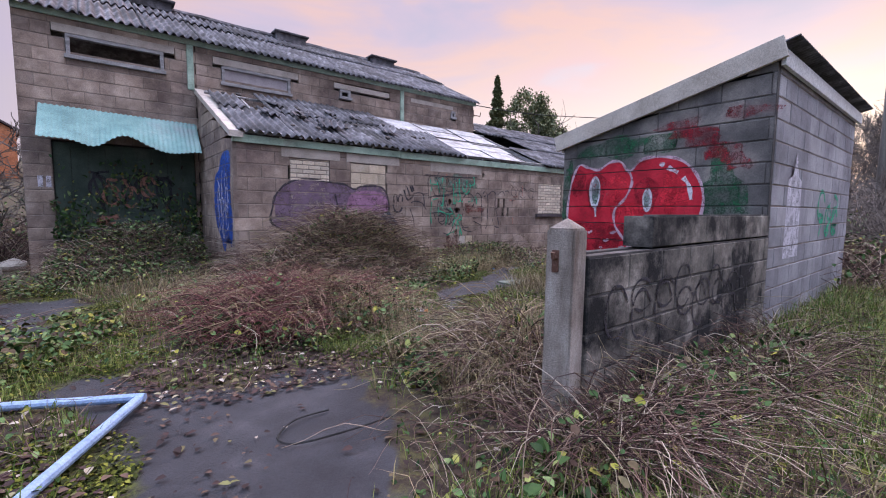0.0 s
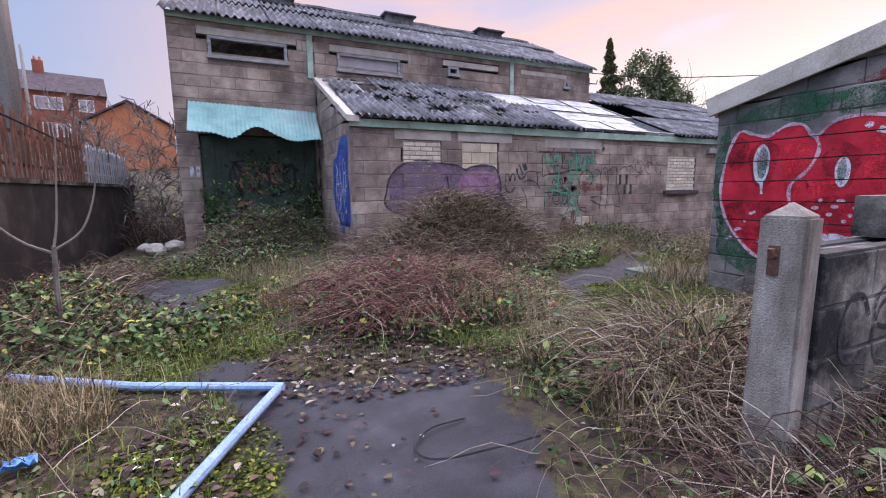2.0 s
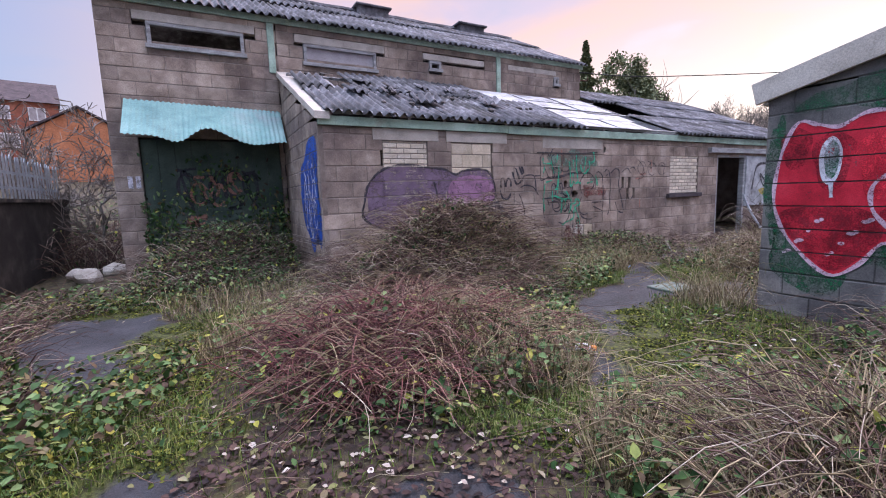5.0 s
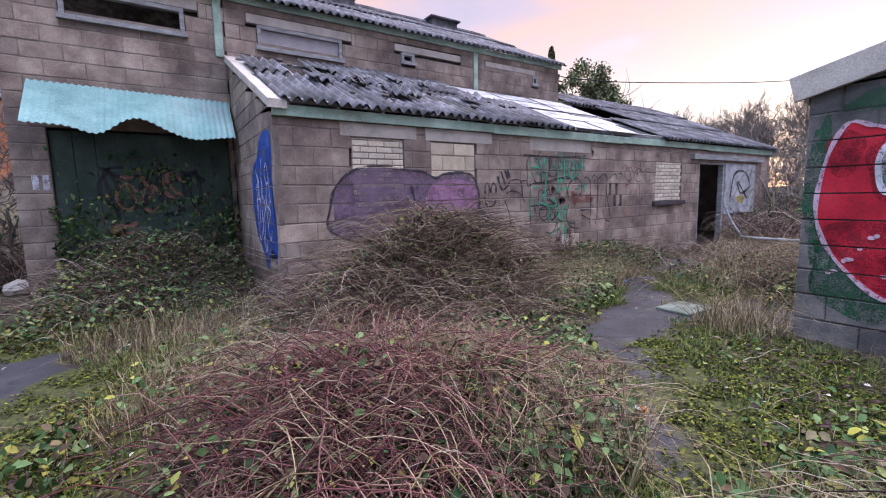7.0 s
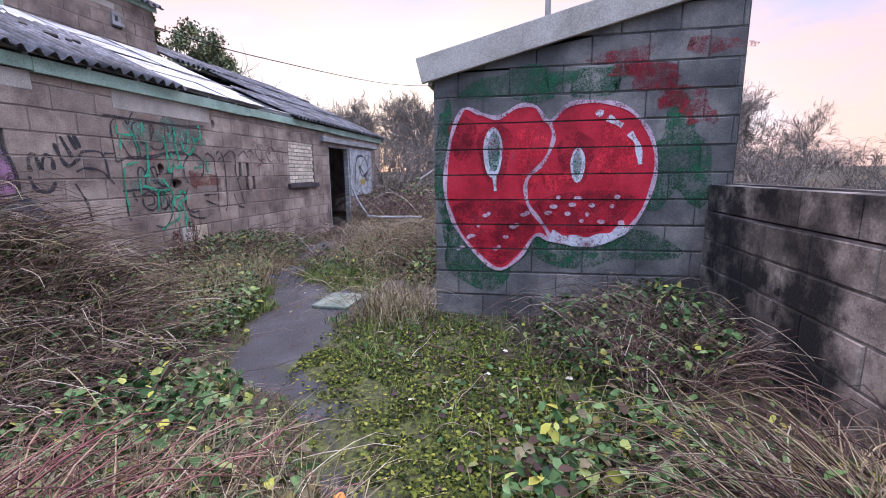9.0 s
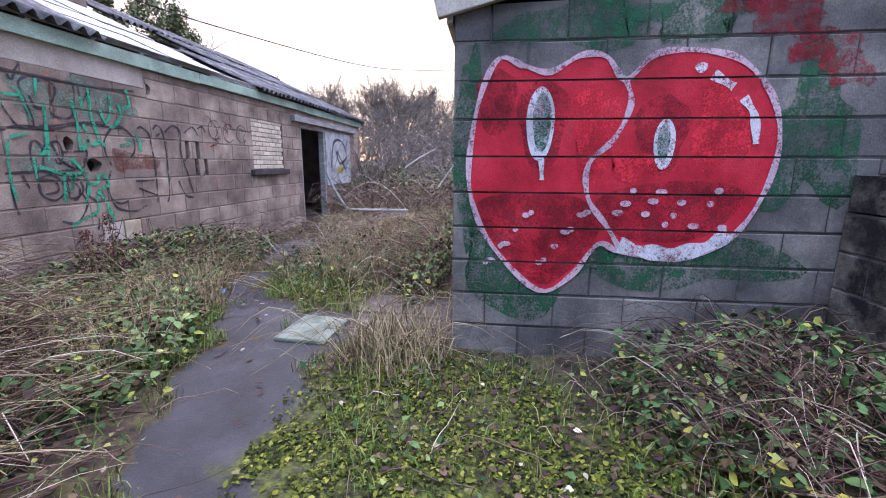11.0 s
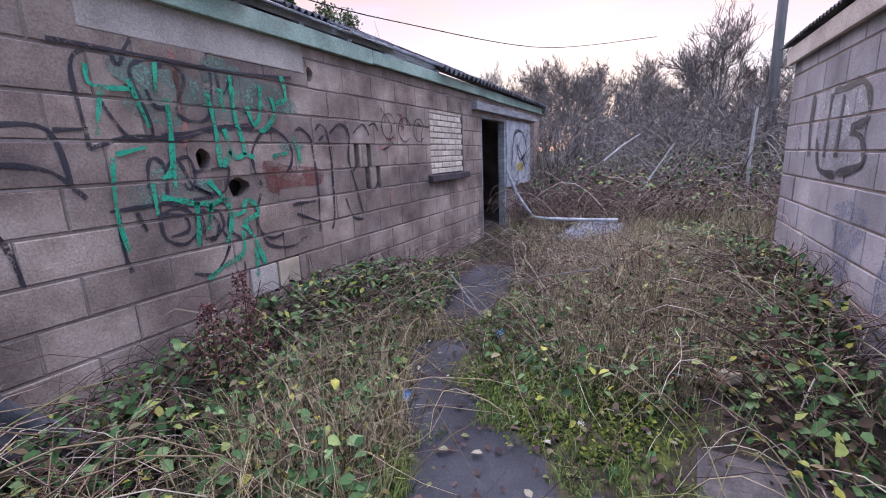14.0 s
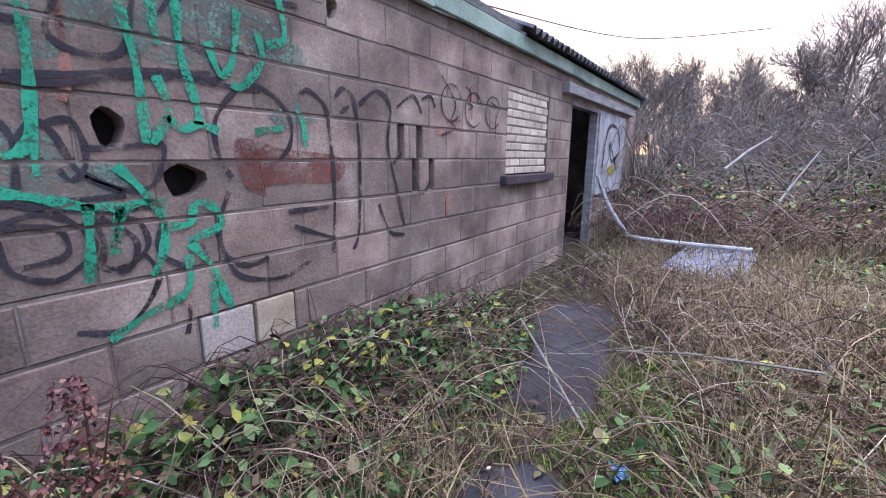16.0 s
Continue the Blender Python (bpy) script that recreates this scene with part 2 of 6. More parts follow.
M_LEAF = island_mat("bramble_leaves", [(0.0, (0.018, 0.045, 0.014)), (0.3, (0.05, 0.105, 0.03)), (0.52, (0.10, 0.175, 0.06)), (0.66, (0.20, 0.27, 0.11)), (0.74, (0.36, 0.35, 0.06)), (0.8, (0.045, 0.025, 0.02)), (0.92, (0.09, 0.06, 0.035)), (1.0, (0.20, 0.17, 0.09))], rough=0.65, spec=0.2)
M_LITTER = island_mat("dead_leaves", [(0.0, (0.018, 0.012, 0.012)), (0.55, (0.055, 0.03, 0.028)), (0.8, (0.12, 0.075, 0.055)), (0.92, (0.16, 0.17, 0.06)), (0.97, (0.36, 0.30, 0.25)), (1.0, (0.6, 0.55, 0.48))])
M_MOSS = island_mat("moss", [(0.0, (0.012, 0.015, 0.006)), (0.45, (0.045, 0.058, 0.01)), (0.82, (0.12, 0.135, 0.018)), (1.0, (0.24, 0.24, 0.045))], rough=0.95)
M_CONIFER = island_mat("conifer_needles", [(0.0, (0.09, 0.11, 0.06)), (0.6, (0.20, 0.22, 0.12)), (1.0, (0.32, 0.32, 0.17))])


def paint_mat(name, c, rough=0.55, wear=(0.40, 0.50)):
    """Sprayed paint, thin and worn through in specks."""
    d = tuple(0.45 * v for v in c)
    l = tuple(min(0.9, 1.15 * v + 0.02) for v in c)
    m = rough_mat(name, d, c, l, 3.5, 110, rough=rough, bump=0.5)
    nt = m.node_tree
    worn = mix_of(nt, noise_of(nt, 9, 8, 0.75), noise_of(nt, 70, 4, 0.7), 0.45)
    nt.links.new(step_of(nt, worn, *wear), nt.nodes["Principled BSDF"].inputs["Alpha"])
    return m


P_RED = paint_mat("red_paint", (0.55, 0.018, 0.04), wear=(0.32, 0.42))
P_DKRED = paint_mat("dark_red_paint", (0.30, 0.016, 0.032), wear=(0.44, 0.60))
P_PINK = paint_mat("pink_paint", (0.62, 0.42, 0.50))
P_WHITE = paint_mat("white_paint", (0.68, 0.64, 0.70))
P_GREEN = paint_mat("green_paint", (0.018, 0.11, 0.05), wear=(0.44, 0.58))
P_MINT = paint_mat("mint_paint", (0.05, 0.42, 0.24))
P_PALEMINT = paint_mat("pale_mint_paint", (0.22, 0.33, 0.26), wear=(0.45, 0.6))
P_BLACK = paint_mat("black_paint", (0.05, 0.045, 0.055))
P_PURPLE = paint_mat("purple_paint", (0.20, 0.135, 0.19), wear=(0.36, 0.52))
P_MAUVE = paint_mat("mauve_paint", (0.36, 0.19, 0.29))
P_BLUE = paint_mat("blue_paint", (0.02, 0.085, 0.40))
P_SILVER = paint_mat("silver_paint", (0.48, 0.48, 0.52), wear=(0.44, 0.6))
P_PEACH = paint_mat("peach_paint", (0.42, 0.20, 0.15))


# ---- geometry helpers ----
def make(name, verts, faces, mat, parent=None, m=None, label="", smooth=False):
    me = bpy.data.meshes.new(name)
    me.from_pydata([tuple(v) for v in verts] if not isinstance(verts, np.ndarray) else verts.tolist(), [], faces if not isinstance(faces, np.ndarray) else faces.tolist())
    me.materials.append(mat)
    if smooth:
        me.polygons.foreach_set("use_smooth", [True] * len(me.polygons))
    ob = new(name, me)
    if m is not None:
        ob.matrix_world = m
    if parent is not None:
        ob.parent = parent
    if label:
        ob["label"] = label
    return ob


def box_data(x0, x1, y0, y1, z0, z1, bev=0.0):
    if bev <= 0:
        v = [(x0, y0, z0), (x1, y0, z0), (x1, y1, z0), (x0, y1, z0), (x0, y0, z1), (x1, y0, z1), (x1, y1, z1), (x0, y1, z1)]
        f = [(0, 3, 2, 1), (4, 5, 6, 7), (0, 1, 5, 4), (1, 2, 6, 5), (2, 3, 7, 6), (3, 0, 4, 7)]
        return v, f
    b = bev
    v = [(x0, y0 + b, z0), (x1, y0 + b, z0), (x1, y0 + b, z1), (x0, y0 + b, z1),
         (x0 + b, y0, z0 + b), (x1 - b, y0, z0 + b), (x1 - b, y0, z1 - b), (x0 + b, y0, z1 - b),
         (x0, y1, z0), (x1, y1, z0), (x1, y1, z1), (x0, y1, z1)]
    f = [(4, 5, 6, 7), (0, 1, 5, 4), (1, 2, 6, 5), (2, 3, 7, 6), (3, 0, 4, 7), (0, 8, 9, 1), (1, 9, 10, 2), (2, 10, 11, 3), (3, 11, 8, 0), (8, 11, 10, 9)]
    return v, f


def boxes(name, specs, mat, parent=None, m=None, label="", bev=0.0):
    vs, fs = [], []
    for sp in specs:
        v, f = box_data(*sp, bev)
        k = len(vs)
        vs += v
        fs += [tuple(i + k for i in q) for q in f]
    return make(name, vs, fs, mat, parent, m, label)


def bevel_box(name, spec, mat, parent=None, m=None, label="", bev=0.01):
    bm = bmesh.new()
    x0, x1, y0, y1, z0, z1 = spec
    bmesh.ops.create_cube(bm, size=1, matrix=Matrix.LocRotScale(((x0 + x1) / 2, (y0 + y1) / 2, (z0 + z1) / 2), None, (x1 - x0, y1 - y0, z1 - z0)))
    bmesh.ops.bevel(bm, geom=bm.edges[:], offset=bev, segments=2, affect="EDGES", profile=0.6)
    me = bpy.data.meshes.new(name)
    bm.to_mesh(me)
    bm.free()
    me.materials.append(mat)
    ob = new(name, me)
    if m is not None:
        ob.matrix_world = m
    if parent is not None:
        ob.parent = parent
    if label:
        ob["label"] = label
    return ob


def empty(name, m=None):
    ob = new(name)
    ob.empty_display_size = 0.1
    if m is not None:
        ob.matrix_world = m
    return ob


def tubes_data(paths, sides=3):
    """paths: list of (points n x 3, radii n). One joined set of tapering tubes."""
    vs, fs, k = [], [], 0
    ang = np.arange(sides) * 2 * math.pi / sides
    ca, sa = np.cos(ang), np.sin(ang)
    for pts, rad in paths:
        pts = np.asarray(pts, float)
        n = len(pts)
        d = np.gradient(pts, axis=0)
        d /= np.linalg.norm(d, axis=1)[:, None] + 1e-9
        ref = np.array((0, 0, 1.0)) if abs(d[0][2]) < 0.9 else np.array((1.0, 0, 0))
        a = np.cross(d, ref)
        a /= np.linalg.norm(a, axis=1)[:, None] + 1e-9
        b = np.cross(d, a)
        rad = np.asarray(rad)[:, None, None]
        ring = pts[:, None, :] + rad * (a[:, None, :] * ca[None, :, None] + b[:, None, :] * sa[None, :, None])
        vs.append(ring.reshape(-1, 3))
        for i in range(n - 1):
            for j in range(sides):
                j2 = (j + 1) % sides
                fs.append((k + i * sides + j, k + i * sides + j2, k + (i + 1) * sides + j2, k + (i + 1) * sides + j))
        fs.append(tuple(k + (n - 1) * sides + j for j in range(sides)))
        fs.append(tuple(k + sides - 1 - j for j in range(sides)))
        k += n * sides
    return np.concatenate(vs), fs


def tubes(name, paths, mat, parent=None, sides=3, label="", smooth=False):
    v, f = tubes_data(paths, sides)
    return make(name, v, f, mat, parent, None, label, smooth)


rng = np.random.default_rng(7)


def smooth_line(pts, per=6, closed=False):
    """Catmull-Rom through the points."""
    p = [np.array(q, float) for q in pts]
    n = len(p)
    out = []
    for i in range(n if closed else n - 1):
        p0 = p[(i - 1) % n] if closed or i > 0 else p[0]
        p1, p2 = p[i], p[(i + 1) % n]
        p3 = p[(i + 2) % n] if closed or i + 2 < n else p[-1]
        for s in range(per):
            t = s / per
            out.append(0.5 * (2 * p1 + (p2 - p0) * t + (2 * p0 - 5 * p1 + 4 * p2 - p3) * t * t + (3 * p1 - p0 - 3 * p2 + p3) * t ** 3))
    if not closed:
        out.append(p[-1])
    return out


# ---- ground ----
def capsule(x, y, ax, ay, bx, by, r):
    dx, dy = bx - ax, by - ay
    t = np.clip(((x - ax) * dx + (y - ay) * dy) / (dx * dx + dy * dy + 1e-9), 0, 1)
    return np.hypot(x - ax - t * dx, y - ay - t * dy) / r


def wob(x, y, s=1.0):
    return (np.sin(2.1 * s * x + 1.3 * np.sin(1.7 * s * y)) + np.sin(2.9 * s * y + 1.1 * np.sin(2.3 * s * x + 0.7)) + 0.6 * np.sin(5.3 * s * x + 4.1 * s * y) + 0.5 * np.sin(9.1 * s * x - 7.7 * s * y)) / 3.1


BARE = [(1.15, 2.3, 1.5, 3.35, 0.62), (0.75, 3.2, 1.1, 3.6, 0.34), (-0.2, 8.0, 0.25, 6.7, 0.66), (3.35, 4.05, 4.45, 4.8, 0.26), (4.75, 5.3, 5.75, 5.85, 0.40), (6.3, 6.15, 6.75, 6.3, 0.30),
        (7.05, 6.65, 7.75, 7.0, 0.22), (0.5, 4.5, 0.85, 3.75, 0.22), (4.4, 4.85, 4.8, 5.3, 0.24), (6.2, 5.6, 6.4, 5.6, 0.34), (6.5, 5.0, 6.9, 5.0, 0.42), (8.6, 7.2, 10.0, 7.4, 0.3), (12.3, 6.7, 13.6, 6.4, 0.5)]
MOSSY = [(-0.5, 4.6, 0.3, 5.0, 0.42), (3.7, 3.5, 4.6, 3.7, 0.7), (4.4, 4.1, 5.2, 4.5, 0.75), (0.55, 7.3, 0.65, 5.8, 0.42), (-0.1, 5.3, 0.7, 5.0, 0.4), (7.6, 6.5, 7.25, 5.75, 0.34), (0.3, 3.4, 0.4, 3.1, 0.34), (7.9, 6.2, 8.5, 5.9, 0.5), (2.7, 3.9, 3.1, 3.7, 0.4), (-0.6, 9.3, 0.2, 8.9, 0.5), (7.2, 6.0, 7.6, 5.9, 0.3), (5.0, 5.0, 5.6, 4.8, 0.4), (1.2, 6.6, 0.6, 6.0, 0.3), (2.6, 6.9, 3.2, 6.5, 0.25), (5.9, 6.9, 6.5, 6.8, 0.25)]
MOUND = [(2.1, 5.5, 0.55, 0.5, 0.24), (2.75, 5.15, 0.4, 0.45, 0.15), (4.0, 7.4, 1.3, 0.55, 1.03), (3.2, 2.75, 0.45, 0.35, 0.24), (7.6, 8.0, 1.3, 0.35, 0.28), (1.2, 10.4, 1.0, 0.65, 0.75), (9.4, 5.6, 1.5, 0.6, 0.18), (-1.0, 6.6, 0.7, 1.2, 0.2), (9.0, 4.7, 1.8, 0.3, 0.3), (5.6, 2.6, 0.9, 0.4, 0.2)]


def bare(x, y):
    x, y = np.asarray(x, float), np.asarray(y, float)
    w = 0.28 * wob(x, y, 2.2) + 0.16 * wob(x, y, 7.0)
    return np.min([capsule(x, y, *c) for c in BARE], axis=0) + w


def mossy(x, y):
    x, y = np.asarray(x, float), np.asarray(y, float)
    return np.min([capsule(x, y, *c) for c in MOSSY], axis=0) + 0.35 * wob(x, y, 3.0)


def gz(x, y):
    x, y = np.asarray(x, float), np.asarray(y, float)
    h = 0.015 * wob(x, y, 1.5) + 0.0 * x
    for cx, cy, rx, ry, a in MOUND:
        h = h + a * np.exp(-(((x - cx) / rx) ** 2 + ((y - cy) / ry) ** 2))
    soft = np.clip((bare(x, y) - 1.0) / 0.6, 0, 1)
    h = h * (0.25 + 0.75 * soft)
    h = h + 0.025 * soft
    h = h + np.clip(y - 14, 0, 44) * 0.13 * np.clip((9 - x) / 8, 0, 1)
    h = h + np.clip(x - 14.5, 0, 22) * 0.07
    return h


gx = np.concatenate([np.array([-900, -400, -180, -90, -50, -30, -20, -14, -10]), np.arange(-8, 17, 0.11), np.array([18, 20, 23, 27, 33, 42, 60, 100, 200, 450, 900])])
gy = np.concatenate([np.array([-900, -400, -180, -90, -50, -30, -20, -12, -8, -6]), np.arange(-5, 13, 0.11), np.array([14, 16, 18, 21, 25, 30, 37, 44, 60, 100, 200, 450, 900])])
GX, GY = np.meshgrid(gx, gy)
GZ = gz(GX, GY)
nx, ny = len(gx), len(gy)
idx = np.arange(nx * ny).reshape(ny, nx)
gf = np.stack([idx[:-1, :-1], idx[:-1, 1:], idx[1:, 1:], idx[1:, :-1]], -1).reshape(-1, 4)
mg, nt, b = mat_base("yard_ground", 0.9, 0, 0.3)
at_bare = nt.nodes.new("ShaderNodeAttribute")
at_bare.attribute_name = "bare"
at_moss = nt.nodes.new("ShaderNodeAttribute")
at_moss.attribute_name = "mossy"
soil = ramp_of(nt, noise_of(nt, 9, 9, 0.8), [(0.34, (0.016, 0.012, 0.010)), (0.48, (0.05, 0.036, 0.027)), (0.6, (0.085, 0.08, 0.03)), (0.74, (0.19, 0.16, 0.10))])
tar = ramp_of(nt, noise_of(nt, 2.2, 6, 0.6), [(0.3, (0.024, 0.024, 0.028)), (0.55, (0.046, 0.046, 0.053)), (0.75, (0.085, 0.083, 0.092))])
tar = mix_of(nt, tar, ramp_of(nt, noise_of(nt, 140, 2), [(0.3, (0.5, 0.5, 0.5)), (0.7, (1.4, 1.4, 1.4))]), 0.6, "MULTIPLY")
green = ramp_of(nt, noise_of(nt, 22, 8, 0.8), [(0.40, (0.02, 0.016, 0.012)), (0.52, (0.06, 0.07, 0.016)), (0.68, (0.15, 0.165, 0.03))])
col = mix_of(nt, tar, soil, step_of(nt, at_bare.outputs["Fac"], 0.47, 0.53))
col = mix_of(nt, col, green, step_of(nt, at_moss.outputs["Fac"], 0.46, 0.56))
nt.links.new(col, b.inputs["Base Color"])
rgh = step_of(nt, at_bare.outputs["Fac"], 0.45, 0.6)
mr = nt.nodes.new("ShaderNodeMapRange")
mr.inputs["To Min"].default_value, mr.inputs["To Max"].default_value = 0.72, 0.95
nt.links.new(rgh, mr.inputs["Value"])
nt.links.new(mr.outputs[0], b.inputs["Roughness"])
bump_of(nt, b, noise_of(nt, 60, 6, 0.75), 0.6, 0.02)
ground = make("ground", np.stack([GX, GY, GZ], -1).reshape(-1, 3), gf, mg, smooth=True)
fa = ground.data.attributes.new("bare", "FLOAT", "POINT")
fa.data.foreach_set("value", np.clip(bare(GX, GY).ravel() * 0.5, 0, 1))
fa = ground.data.attributes.new("mossy", "FLOAT", "POINT")
fa.data.foreach_set("value", np.clip(1 - mossy(GX, GY).ravel() * 0.5 + 0.12 * wob(GX, GY, 9.0).ravel(), 0, 1))
tagged(ground, "overgrown yard of broken tarmac, mud and moss", "ground", kind="structure")

# ---- walls ----
CH, BL, J, JV = 0.225, 0.45, 0.012, 0.006
block_cache = {}


def block_mesh(w, h0, h1, mat, depth=0.1):
    key = (round(w, 3), round(h0, 3), round(h1, 3), mat.name, depth)
    if key not in block_cache:
        bv = 0.007
        v, f = box_data(0, w, 0, depth, 0, max(h0, h1), bv)
        v = [(x, y, z * ((h0 + (h1 - h0) * x / w) / max(h0, h1))) for x, y, z in v]
        me = bpy.data.meshes.new("block")
        me.from_pydata(v, [], f)
        me.materials.append(mat)
        block_cache[key] = me
    return block_cache[key]


def holed_block(w, h, mat, cx, cz, rx, rz):
    n = 14
    inner, outer = [], []
    for k in range(n):
        a = 2 * math.pi * k / n
        j = 1 + 0.07 * math.sin(3 * a + cx * 9) + 0.05 * math.sin(5 * a)
        inner.append((cx + rx * j * math.cos(a), cz + rz * j * math.sin(a)))
        c, s = math.cos(a), math.sin(a)
        t = min((w - cx if c > 0 else cx) / (abs(c) + 1e-6), (h - cz if s > 0 else cz) / (abs(s) + 1e-6))
        outer.append((cx + t * c, cz + t * s))
    for px, pz in ((0, 0), (w, 0), (w, h), (0, h)):
        k = min(range(n), key=lambda q: (outer[q][0] - px) ** 2 + (outer[q][1] - pz) ** 2)
        outer[k] = (px, pz)
    v = [(x, 0, z) for x, z in outer] + [(x, 0.004, z) for x, z in inner] + [(x, 0.1, z) for x, z in inner] + [(x, 0.1, z) for x, z in outer]
    f = []
    for k in range(n):
        q = (k + 1) % n
        f += [(k, q, n + q, n + k), (n + k, n + q, 2 * n + q, 2 * n + k), (3 * n + q, 3 * n + k, k, q)]
    me = bpy.data.meshes.new("block")
    me.from_pydata(v, [], f)
    me.materials.append(mat)
    return me


def block_wall(parent, m, u0, u1, z0, z1, mat, mortar, openings=(), top=None, ch=CH, bl=BL, holes=(), piece="block", depth=0.1, shift=0.0):
    """Courses of blocks, each an object, with recessed mortar between; openings: (u0, u1, z0, z1)."""
    bars = []
    row = 0
    z = z0
    while z < z1 - 0.02:
        zt = min(z + ch, z1)
        u = u0 - (bl / 2 if row % 2 else 0) - shift
        while u < u1 - 0.01:
            a, c = max(u, u0), min(u + bl, u1)
            u += bl
            spans = [(a, c)]
            for o0, o1, p0, p1 in openings:
                if min(zt, p1) - max(z, p0) > 0.135:
                    nxt = []
                    for s0, s1 in spans:
                        if s1 <= o0 or s0 >= o1:
                            nxt.append((s0, s1))
                        else:
                            if s0 < o0:
                                nxt.append((s0, o0))
                            if s1 > o1:
                                nxt.append((o1, s1))
                    spans = nxt
            for s0, s1 in spans:
                if s1 - s0 < 0.04:
                    continue
                h0 = h1 = zt - z - J
                if top:
                    h0, h1 = min(h0, top(s0) - z), min(h1, top(s1) - z)
                    if max(h0, h1) < 0.03:
                        continue
                    h0, h1 = max(h0, 0.01), max(h1, 0.01)
                hole = [q for q in holes if s0 < q[0] < s1 and z < q[1] < zt]
                if hole:
                    q = hole[0]
                    me = holed_block(s1 - s0 - JV, h0, mat, q[0] - s0, q[1] - z, q[2], q[3])
                else:
                    me = block_mesh(s1 - s0 - JV, h0, h1, mat, depth)
                ob = new(piece, me)
                ob.matrix_world = m @ pose(s0, rng.normal(0, 0.0016), z, 0, 0, 0)
                ob.parent = parent
                hm = max(h0, h1)
                bars.append((s0, s1, 0.005, 0.07, z + h0, z + h0 + J) if h0 == h1 else (s0, s1, 0.02, 0.07, z, z + 0.01))
                bars.append((s1 - JV, s1, 0.005, 0.07, z, z + min(h0, h1)))
        z += ch
        row += 1
    boxes("mortar", bars, mortar, parent, m)


def plain_wall(name, specs, label, mat=None):
    # default colour is dark, painting the shade behind the block skin
    ob = boxes(name, specs, mat or M_INNER_SHADE)
    return tagged(ob, label, "wall", kind="structure")


WF, WT = 8.27, 11.07          # front wall of the lean-to, wall of the tall part
X0, XE = 2.38, 16.0           # ends of the lean-to
TL, TR = -0.34, 10.28         # ends of the tall part
EAVE, TALL = 2.35, 4.62
SX, SY0, SY1, SXE = 6.05, 2.0, 4.52, 10.45   # shed

# lean-to front wall
FRONT_OPEN = [(3.32, 4.06, 1.13, 2.17), (4.49, 5.28, 1.13, 2.17), (10.16, 11.22, 1.12, 2.05), (12.0, 15.1, 0.0, 2.08), (3.15, 4.28, 2.17, 2.4), (4.38, 5.62, 2.17, 2.4), (6.4, 7.98, 2.12, 2.4), (7.2, 7.7, 0.45, 0.675), (8.56, 8.63, 1.35, 1.575), (8.76, 8.83, 1.35, 1.575), (8.71, 8.79, 1.125, 1.35), (8.91, 8.97, 1.125, 1.35)]
HOLES = [(6.98, 1.465, 0.05, 0.07), (7.22, 1.265, 0.085, 0.068), (8.03, 2.13, 0.05, 0.06)]
wall_front = plain_wall("wall_front", [(X0 + 0.12, 12.0, WF + 0.16, WF + 0.26, 0, EAVE), (12.0, 13.2, WF + 0.16, WF + 0.26, 2.08, EAVE), (15.1, XE - 0.1, WF + 0.16, WF + 0.26, 0, EAVE)],
                        "weathered brown concrete block wall covered in graffiti")
block_wall(wall_front, Matrix.Translation((0, WF, 0)), X0, XE, 0.0, EAVE, M_BLOCK, M_MORTAR, FRONT_OPEN, holes=HOLES)
for u0, u1, z0, z1 in ((3.17, 4.26, 2.175, 2.345), (4.40, 5.60, 2.175, 2.345), (6.41, 7.97, 2.125, 2.345)):
    bevel_box("lintel", (u0, u1, WF - 0.006, WF + 0.12, z0, z1), M_LINTEL, wall_front, None, "pale concrete lintel", 0.008)
# infilled windows
for nm, u0, u1, z0, z1, ch, bl, mt in (("window_1", 3.325, 4.055, 1.13, 2.17, 0.078, 0.225, M_BRICK), ("window_2", 4.495, 5.275, 1.13, 2.17, 0.215, 0.40, M_PALEBLOCK), ("window_3", 10.165, 11.215, 1.2, 2.05, 0.078, 0.225, M_BRICK)):
    win = tagged(boxes(nm, [(u0, u1, WF + 0.11, WF + 0.15, z0, z1)], M_INNER_SHADE), "former window bricked up with pale masonry", "window", kind="structure")
    block_wall(win, Matrix.Translation((0, WF + 0.012, 0)), u0, u1, z0, z1, mt, M_MORTAR, ch=ch, bl=bl, piece="brick" if ch < 0.1 else "block", depth=0.07)
bevel_box("sill", (10.05, 11.3, WF - 0.07, WF + 0.1, 1.10, 1.19), rough_mat("dark_sill", (0.05, 0.04, 0.045), (0.085, 0.07, 0.075), (0.13, 0.11, 0.11), 4, 60), wall_front, None, "dark stone sill", 0.012)
for u0, u1, mt in ((7.21, 7.455, M_LINTEL), (7.475, 7.69, M_PALEBLOCK)):
    bevel_box("block", (u0, u1, WF - 0.004, WF + 0.1, 0.455, 0.665), mt, wall_front, None, "", 0.008)

# far doorway with a boarded half
door_1 = tagged(empty("door_1", pose(12.0, WF, 0)), "doorway half boarded over, black inside", "door", kind="structure")
df = boxes("door_frame", [(12.0, 12.07, WF + 0.02, WF + 0.12, 0, 2.02), (13.2, 13.28, WF + 0.0, WF + 0.12, 0, 2.02), (12.0, 15.1, WF + 0.0, WF + 0.12, 2.02, 2.08)], M_GREYWOOD, None)
df.parent = door_1
df.matrix_parent_inverse = door_1.matrix_world.inverted()
pb = bevel_box("board", (13.3, 15.05, WF - 0.02, WF + 0.02, 0.78, 2.06), M_WHITEBOARD, None, None, "white board with black and yellow graffiti", 0.006)
pb.parent = door_1
pb.matrix_parent_inverse = door_1.matrix_world.inverted()
